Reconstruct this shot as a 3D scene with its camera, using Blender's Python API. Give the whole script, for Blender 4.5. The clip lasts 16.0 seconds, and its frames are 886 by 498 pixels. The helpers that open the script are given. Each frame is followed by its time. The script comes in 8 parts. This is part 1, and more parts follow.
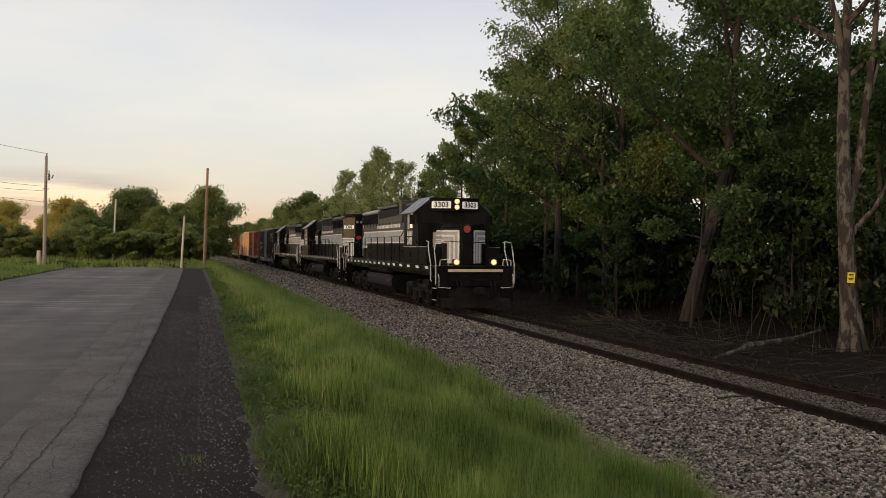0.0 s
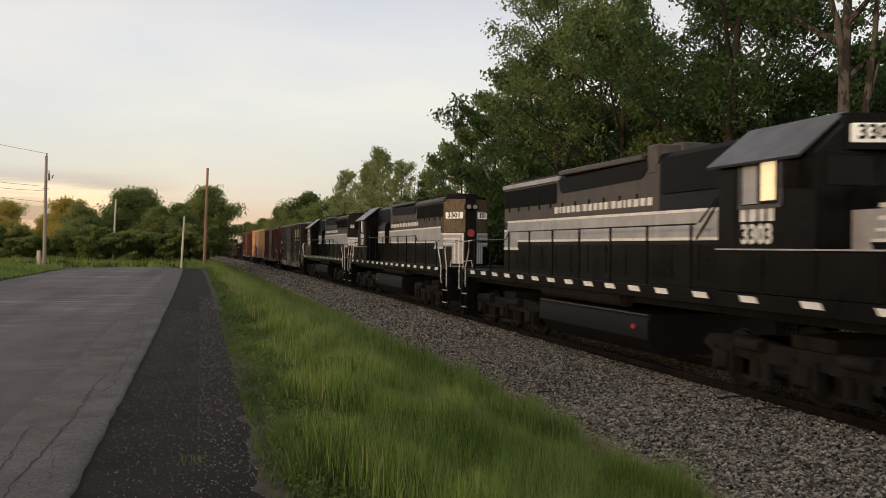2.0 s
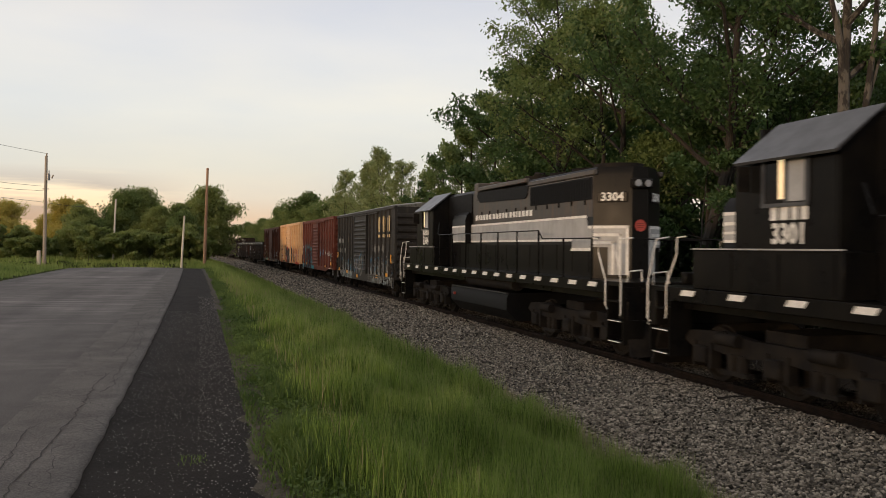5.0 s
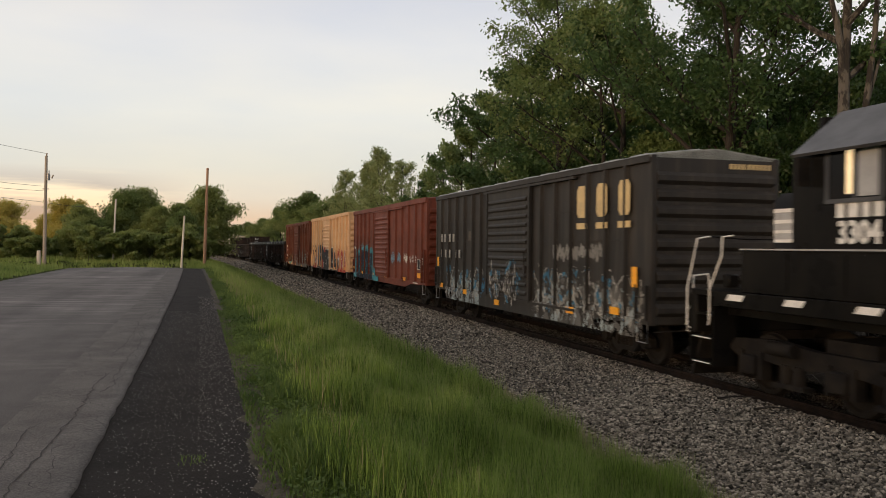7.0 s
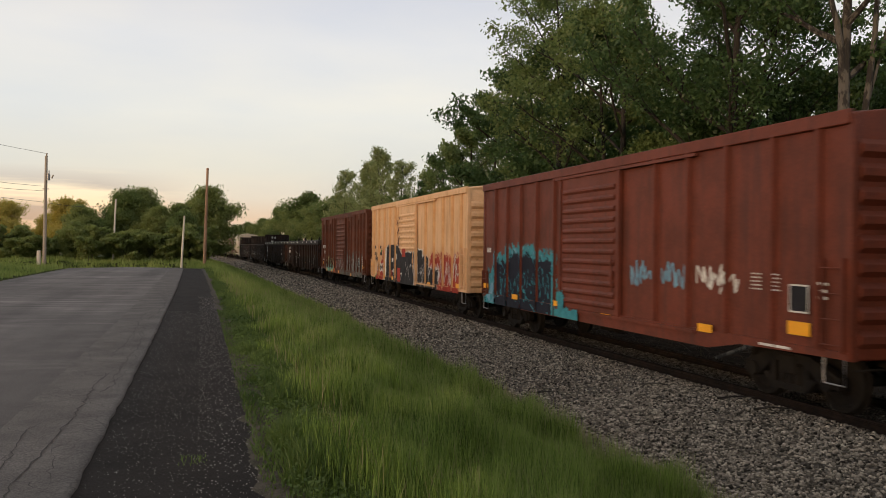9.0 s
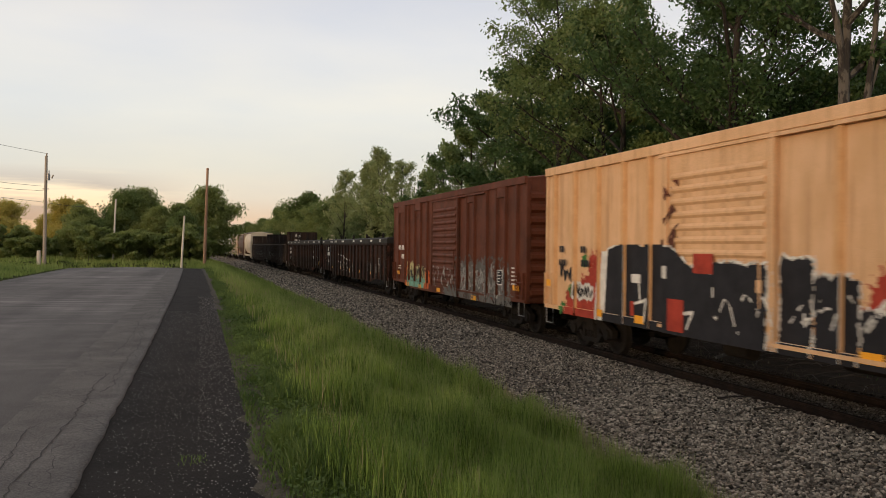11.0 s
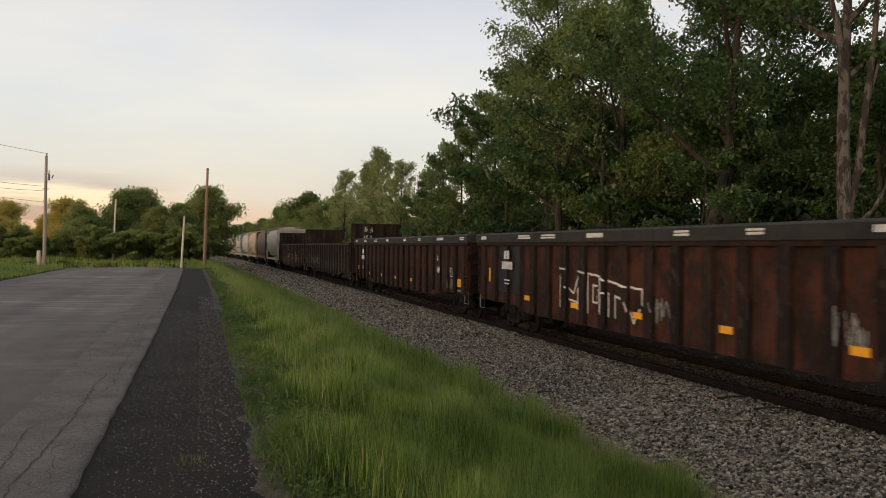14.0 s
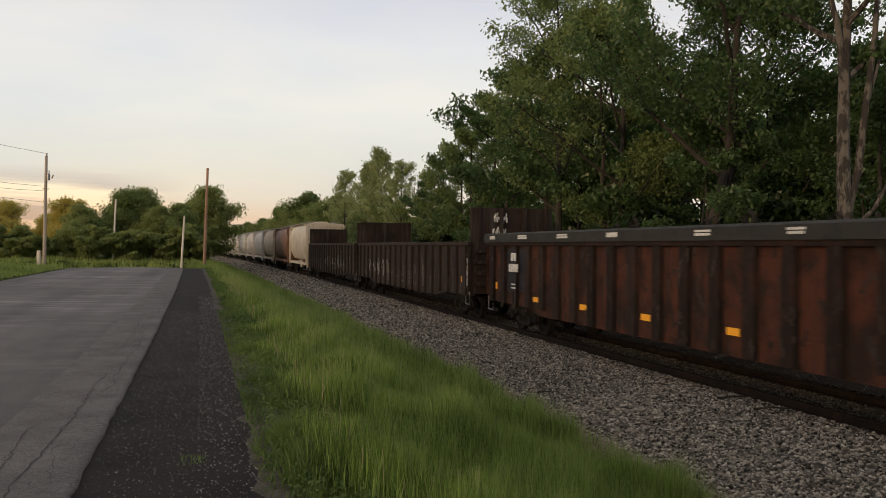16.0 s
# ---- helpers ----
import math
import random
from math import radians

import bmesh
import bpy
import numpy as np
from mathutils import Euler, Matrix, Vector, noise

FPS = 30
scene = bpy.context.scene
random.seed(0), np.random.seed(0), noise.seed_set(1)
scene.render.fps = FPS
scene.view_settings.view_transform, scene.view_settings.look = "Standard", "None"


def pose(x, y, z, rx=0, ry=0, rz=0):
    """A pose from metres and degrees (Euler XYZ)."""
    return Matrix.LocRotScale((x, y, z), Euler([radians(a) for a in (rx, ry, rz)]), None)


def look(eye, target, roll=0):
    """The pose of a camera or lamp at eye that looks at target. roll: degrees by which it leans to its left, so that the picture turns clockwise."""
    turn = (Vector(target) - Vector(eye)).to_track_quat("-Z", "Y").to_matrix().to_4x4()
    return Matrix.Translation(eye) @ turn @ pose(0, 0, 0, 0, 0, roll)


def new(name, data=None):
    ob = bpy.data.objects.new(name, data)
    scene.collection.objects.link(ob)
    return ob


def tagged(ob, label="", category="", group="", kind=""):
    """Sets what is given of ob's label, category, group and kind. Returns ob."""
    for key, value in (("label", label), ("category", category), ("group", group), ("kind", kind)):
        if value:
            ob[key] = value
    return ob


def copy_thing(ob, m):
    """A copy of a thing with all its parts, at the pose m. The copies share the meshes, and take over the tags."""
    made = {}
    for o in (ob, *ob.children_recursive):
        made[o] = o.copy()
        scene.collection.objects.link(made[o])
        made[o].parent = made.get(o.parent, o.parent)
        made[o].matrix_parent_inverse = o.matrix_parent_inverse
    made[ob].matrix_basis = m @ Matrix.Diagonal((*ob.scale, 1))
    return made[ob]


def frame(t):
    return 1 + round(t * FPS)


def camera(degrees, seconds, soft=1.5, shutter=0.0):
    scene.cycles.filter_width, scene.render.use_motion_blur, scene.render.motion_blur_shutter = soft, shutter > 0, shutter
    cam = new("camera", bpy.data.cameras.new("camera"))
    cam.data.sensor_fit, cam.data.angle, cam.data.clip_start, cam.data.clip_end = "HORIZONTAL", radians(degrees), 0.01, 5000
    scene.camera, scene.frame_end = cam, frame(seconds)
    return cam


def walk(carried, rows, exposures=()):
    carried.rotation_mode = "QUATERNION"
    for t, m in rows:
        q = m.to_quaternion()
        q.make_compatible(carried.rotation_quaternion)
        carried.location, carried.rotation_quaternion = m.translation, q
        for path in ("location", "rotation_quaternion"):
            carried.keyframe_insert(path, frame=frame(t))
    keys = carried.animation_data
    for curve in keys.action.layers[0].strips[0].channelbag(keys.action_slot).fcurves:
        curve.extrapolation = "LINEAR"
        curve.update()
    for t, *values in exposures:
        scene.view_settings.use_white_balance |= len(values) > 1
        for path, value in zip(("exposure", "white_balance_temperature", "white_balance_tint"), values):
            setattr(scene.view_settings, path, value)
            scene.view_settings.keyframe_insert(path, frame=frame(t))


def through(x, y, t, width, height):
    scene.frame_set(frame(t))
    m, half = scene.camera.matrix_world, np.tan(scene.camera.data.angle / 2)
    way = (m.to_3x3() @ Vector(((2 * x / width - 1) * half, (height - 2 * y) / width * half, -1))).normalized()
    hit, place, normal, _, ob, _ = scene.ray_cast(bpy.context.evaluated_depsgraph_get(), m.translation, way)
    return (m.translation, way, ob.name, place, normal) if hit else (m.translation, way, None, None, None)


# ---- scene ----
import functools

# Camera on the road's shoulder, beside a straight single track; z = 0 is the top of the rails.
cam = camera(55.5, 16.0, soft=0.8, shutter=0.3)
EYE = (0.0, 0.0, 2.42)
VIEW = look(EYE, (0.0, 100.0, 2.22), 0.54)
walk(cam, [(0.0, VIEW), (16.0, VIEW)])


# ---- plan: u runs along the track away from the camera, p to its near side ----
def plan_line():
    ks, us = [0.00043, 0.00016, 0.0003, 0.0003, 0.0013], [0, 40, 80, 130, 400]
    g = np.arange(0, 400.5, 0.5)
    k = np.interp(g, us, ks)
    a = 0.2785 + np.concatenate([[0], np.cumsum((k[1:] + k[:-1]) * 0.25)])
    m = (a[1:] + a[:-1]) / 2
    x = 7.54 + np.concatenate([[0], np.cumsum(-np.sin(m) * 0.5)])
    y = 10.0 + np.concatenate([[0], np.cumsum(np.cos(m) * 0.5)])
    return g, a, x, y


LINE = plan_line()


def on_line(u, p=0.0):
    """World x, y and the track's heading at u metres along and p metres to the near side."""
    g, a, x, y = LINE
    u = np.asarray(u, float)
    c = np.clip(u, 0, 400)
    h, px, py = np.interp(c, g, a), np.interp(c, g, x), np.interp(c, g, y)
    r = u - c
    return px - np.sin(h) * r - np.cos(h) * p, py + np.cos(h) * r - np.sin(h) * p, h


def spot(u, p, z=0.0):
    x, y, _ = on_line(u, p)
    return Vector((float(x), float(y), z))


def place(u, p, z=0.0, turn=0.0):
    """A pose on the plan: local x along the direction of travel."""
    x, y, h = on_line(u, p)
    return pose(float(x), float(y), z, 0, 0, math.degrees(float(h)) - 90 + turn)


def smooth(a, b, x):
    t = np.clip((np.asarray(x, float) - a) / (b - a), 0, 1)
    return t * t * (3 - 2 * t)


PP = [-900, -60, -25, -9, -5, -3.3, -2.4, -1.7, 1.6, 2.3, 3.9, 4.6, 6.2, 8.0, 9.1, 9.7, 14.4, 18.1, 18.8, 20.5, 60, 900]
PZ = [3.0, 0.9, 0.2, -0.42, -0.55, -0.5, -0.34, -0.15, -0.15, -0.27, -0.6, -0.52, -0.15, 0.5, 0.78, 0.83, 0.88, 0.82, 0.8, 0.92, 1.0, 2.0]


def height(u, p):
    z = np.interp(p, PP, PZ)
    dip = smooth(53, 58, u) * (1 - smooth(64, 70, u)) * smooth(9.0, 11.0, p) * (1 - smooth(60, 90, p))
    return z - 0.7 * dip


# ---- world and sun: late, thinly clouded evening ----
SUN_TURN, SUN_HIGH = radians(-135), radians(6)
world = bpy.data.worlds.new("evening_sky")
scene.world = world
world.use_nodes = True


def build_sky():
    nt = world.node_tree
    nt.nodes.clear()
    N, L = nt.nodes.new, nt.links.new
    out, bg = N("ShaderNodeOutputWorld"), N("ShaderNodeBackground")
    sky = N("ShaderNodeTexSky")
    sky.sky_type, sky.sun_disc = "NISHITA", False
    sky.sun_elevation, sky.sun_rotation = SUN_HIGH, SUN_TURN
    tc, sep = N("ShaderNodeTexCoord"), N("ShaderNodeSeparateXYZ")
    L(tc.outputs["Generated"], sep.inputs[0])
    ramp = N("ShaderNodeValToRGB")
    L(sep.outputs["Z"], ramp.inputs[0])
    e = ramp.color_ramp.elements
    e[0].position, e[0].color = 0.0, (0.80, 0.58, 0.44, 1)
    e[1].position, e[1].color = 1.0, (0.61, 0.585, 0.56, 1)
    for at, c in ((0.03, (0.90, 0.66, 0.46, 1)), (0.055, (0.86, 0.76, 0.63, 1)), (0.09, (0.84, 0.81, 0.72, 1)), (0.15, (0.90, 0.89, 0.83, 1)), (0.23, (0.86, 0.86, 0.86, 1)), (0.33, (0.72, 0.72, 0.77, 1)), (0.6, (0.63, 0.61, 0.61, 1))):
        el = e.new(at)
        el.color = c
    # soft sheets of cloud
    mp, ns, cr = N("ShaderNodeMapping"), N("ShaderNodeTexNoise"), N("ShaderNodeValToRGB")
    mp.inputs["Scale"].default_value = (1.6, 1.6, 6.0)
    ns.inputs["Scale"].default_value, ns.inputs["Detail"].default_value = 1.6, 5
    L(tc.outputs["Generated"], mp.inputs[0])
    L(mp.outputs[0], ns.inputs["Vector"])
    L(ns.outputs[0], cr.inputs[0])
    cr.color_ramp.elements[0].position, cr.color_ramp.elements[0].color = 0.35, (0.915, 0.93, 0.98, 1)
    cr.color_ramp.elements[1].position, cr.color_ramp.elements[1].color = 0.65, (1.055, 1.02, 0.975, 1)
    mul = N("ShaderNodeMix")
    mul.data_type, mul.blend_type = "RGBA", "MULTIPLY"
    mul.inputs["Factor"].default_value = 1.0
    L(ramp.outputs[0], mul.inputs["A"])
    L(cr.outputs[0], mul.inputs["B"])
    # low streaks of lit and shaded cloud towards the sunset
    mp2, n2, c2 = N("ShaderNodeMapping"), N("ShaderNodeTexNoise"), N("ShaderNodeValToRGB")
    mp2.inputs["Scale"].default_value = (3.0, 3.0, 34.0)
    n2.inputs["Scale"].default_value, n2.inputs["Detail"].default_value = 1.4, 6
    L(tc.outputs["Generated"], mp2.inputs[0])
    L(mp2.outputs[0], n2.inputs["Vector"])
    L(n2.outputs[0], c2.inputs[0])
    c2.color_ramp.elements[0].position, c2.color_ramp.elements[0].color = 0.42, (0.74, 0.70, 0.72, 1)
    c2.color_ramp.elements[1].position, c2.color_ramp.elements[1].color = 0.58, (1.35, 1.25, 1.05, 1)
    low, side, both = N("ShaderNodeMapRange"), N("ShaderNodeMapRange"), N("ShaderNodeMath")
    low.inputs["From Min"].default_value, low.inputs["From Max"].default_value = 0.085, 0.06
    L(sep.outputs["Z"], low.inputs[0])
    side.inputs["From Min"].default_value, side.inputs["From Max"].default_value = -0.28, -0.38
    L(sep.outputs["X"], side.inputs[0])
    both.operation = "MULTIPLY"
    L(low.outputs[0], both.inputs[0])
    L(side.outputs[0], both.inputs[1])
    st = N("ShaderNodeMix")
    st.data_type, st.blend_type = "RGBA", "MULTIPLY"
    L(both.outputs[0], st.inputs["Factor"])
    L(mul.outputs["Result"], st.inputs["A"])
    L(c2.outputs[0], st.inputs["B"])
    sc = N("ShaderNodeMix")
    sc.data_type, sc.blend_type = "RGBA", "MULTIPLY"
    sc.inputs["Factor"].default_value = 1.0
    sc.inputs["B"].default_value = (0.1, 0.1, 0.1, 1)
    L(sky.outputs[0], sc.inputs["A"])
    mix = N("ShaderNodeMix")
    mix.data_type = "RGBA"
    mix.inputs["Factor"].default_value = 0.86
    L(sc.outputs["Result"], mix.inputs["A"])
    L(st.outputs["Result"], mix.inputs["B"])
    L(mix.outputs["Result"], bg.inputs[0])
    bg.inputs[1].default_value = 1.06
    L(bg.outputs[0], out.inputs[0])


build_sky()
sun = new("sun", bpy.data.lights.new("sun", "SUN"))
sun.data.energy, sun.data.angle, sun.data.color = 1.7, radians(6), (1.0, 0.66, 0.38)
sun.matrix_world = look((math.sin(SUN_TURN) * 50, math.cos(SUN_TURN) * 50, 50 * math.tan(SUN_HIGH)), (0, 0, 0))
scene.view_settings.exposure = 0.0


# ---- materials ----
def mat(name, c1, c2=None, rough=0.6, metal=0.0, scale=3.0, bump=0.0, bscale=60.0, streak=None, amount=0.5, fine=0.25, lo=0.4, hi=0.62,
        rand=0.0, island=0.0, stretch=(1, 1, 1), emit=0.0, spec=0.5, glow=None):
    """Painted, rusty or earthy surface: two colours in patches, fine mottling, vertical streaks, relief."""
    m = bpy.data.materials.new(name)
    m.use_nodes = True
    nt = m.node_tree
    N, L = nt.nodes.new, nt.links.new
    b = nt.nodes["Principled BSDF"]
    c2 = c2 or tuple(v * 0.75 for v in c1)
    tc = N("ShaderNodeTexCoord")
    mp = N("ShaderNodeMapping")
    mp.inputs["Scale"].default_value = stretch
    L(tc.outputs["Object"], mp.inputs[0])
    n1 = N("ShaderNodeTexNoise")
    n1.inputs["Scale"].default_value, n1.inputs["Detail"].default_value, n1.inputs["Roughness"].default_value = scale, 8, 0.62
    L(mp.outputs[0], n1.inputs["Vector"])
    r1 = N("ShaderNodeMapRange")
    r1.inputs["From Min"].default_value, r1.inputs["From Max"].default_value = lo, hi
    L(n1.outputs[0], r1.inputs[0])
    mx = N("ShaderNodeMix")
    mx.data_type = "RGBA"
    L(r1.outputs[0], mx.inputs["Factor"])
    mx.inputs["A"].default_value, mx.inputs["B"].default_value = (*c1, 1), (*c2, 1)
    col = mx.outputs["Result"]
    if streak:
        ms = N("ShaderNodeMapping")
        ms.inputs["Scale"].default_value = (5, 5, 0.35)
        L(tc.outputs["Object"], ms.inputs[0])
        n2 = N("ShaderNodeTexNoise")
        n2.inputs["Scale"].default_value, n2.inputs["Detail"].default_value = 1.3, 6
        L(ms.outputs[0], n2.inputs["Vector"])
        r2 = N("ShaderNodeMapRange")
        r2.inputs["From Min"].default_value, r2.inputs["From Max"].default_value, r2.inputs["To Max"].default_value = 0.5, 0.72, amount
        L(n2.outputs[0], r2.inputs[0])
        m2 = N("ShaderNodeMix")
        m2.data_type = "RGBA"
        L(r2.outputs[0], m2.inputs["Factor"])
        L(col, m2.inputs["A"])
        m2.inputs["B"].default_value = (*streak, 1)
        col = m2.outputs["Result"]
    n3 = N("ShaderNodeTexNoise")
    n3.inputs["Scale"].default_value, n3.inputs["Detail"].default_value = bscale, 5
    L(mp.outputs[0], n3.inputs["Vector"])
    hv = N("ShaderNodeHueSaturation")
    r3 = N("ShaderNodeMapRange")
    r3.inputs["To Min"].default_value, r3.inputs["To Max"].default_value = 1 - fine, 1 + fine
    L(n3.outputs[0], r3.inputs[0])
    val = r3.outputs[0]
    for amt, node, sock in ((rand, "ShaderNodeObjectInfo", "Random"), (island, "ShaderNodeNewGeometry", "Random Per Island")):
        if amt:
            src, rr, mm = N(node), N("ShaderNodeMapRange"), N("ShaderNodeMath")
            rr.inputs["To Min"].default_value, rr.inputs["To Max"].default_value = 1 - amt, 1 + amt
            L(src.outputs[sock], rr.inputs[0])
            mm.operation = "MULTIPLY"
            L(val, mm.inputs[0])
            L(rr.outputs[0], mm.inputs[1])
            val = mm.outputs[0]
    L(val, hv.inputs["Value"])
    L(col, hv.inputs["Color"])
    L(hv.outputs[0], b.inputs["Base Color"])
    rr = N("ShaderNodeMapRange")
    rr.inputs["To Min"].default_value, rr.inputs["To Max"].default_value = max(0.02, rough - 0.12), min(1, rough + 0.12)
    L(n1.outputs[0], rr.inputs[0])
    L(rr.outputs[0], b.inputs["Roughness"])
    b.inputs["Metallic"].default_value = metal
    b.inputs["Specular IOR Level"].default_value = spec
    if bump:
        bp = N("ShaderNodeBump")
        bp.inputs["Strength"].default_value, bp.inputs["Distance"].default_value = bump, 0.02
        L(n3.outputs[0], bp.inputs["Height"])
        L(bp.outputs[0], b.inputs["Normal"])
    if emit:
        b.inputs["Emission Color"].default_value, b.inputs["Emission Strength"].default_value = (*(glow or c1), 1), emit
    return m


def leaf_mat(name, c1, c2, through=0.35, single=0.4, patch=0.35, size=0.5):
    """Thin leaves or blades: a tone of their own, tones in patches (size: patches to the metre), and light coming through."""
    m = bpy.data.materials.new(name)
    m.use_nodes = True
    nt = m.node_tree
    N, L = nt.nodes.new, nt.links.new
    nt.nodes.remove(nt.nodes["Principled BSDF"])
    out = nt.nodes["Material Output"]
    g, oi, tc, nz = N("ShaderNodeNewGeometry"), N("ShaderNodeObjectInfo"), N("ShaderNodeTexCoord"), N("ShaderNodeTexNoise")
    nz.inputs["Scale"].default_value, nz.inputs["Detail"].default_value = size, 4
    L(tc.outputs["Object"], nz.inputs["Vector"])
    wide = N("ShaderNodeMapRange")
    wide.inputs["From Min"].default_value, wide.inputs["From Max"].default_value = 0.34, 0.66
    L(nz.outputs[0], wide.inputs[0])
    total = None
    for sock, amount in ((g.outputs["Random Per Island"], single), (wide.outputs[0], patch), (oi.outputs["Random"], 1 - single - patch)):
        k = N("ShaderNodeMath")
        k.operation = "MULTIPLY_ADD"
        k.inputs[1].default_value, k.inputs[2].default_value = amount, 0.0
        L(sock, k.inputs[0])
        if total:
            L(total, k.inputs[2])
        total = k.outputs[0]
    mx = N("ShaderNodeMix")
    mx.data_type = "RGBA"
    L(total, mx.inputs["Factor"])
    mx.inputs["A"].default_value, mx.inputs["B"].default_value = (*c1, 1), (*c2, 1)
    d, t, gl = N("ShaderNodeBsdfDiffuse"), N("ShaderNodeBsdfTranslucent"), N("ShaderNodeBsdfGlossy")
    gl.inputs["Roughness"].default_value = 0.45
    gl.inputs["Color"].default_value = (0.6, 0.6, 0.6, 1)
    L(mx.outputs["Result"], d.inputs[0])
    L(mx.outputs["Result"], t.inputs[0])
    m1, m2 = N("ShaderNodeMixShader"), N("ShaderNodeMixShader")
    m1.inputs[0].default_value, m2.inputs[0].default_value = through, 0.04
    L(d.outputs[0], m1.inputs[1])
    L(t.outputs[0], m1.inputs[2])
    L(m1.outputs[0], m2.inputs[1])
    L(gl.outputs[0], m2.inputs[2])
    L(m2.outputs[0], out.inputs[0])
    return m


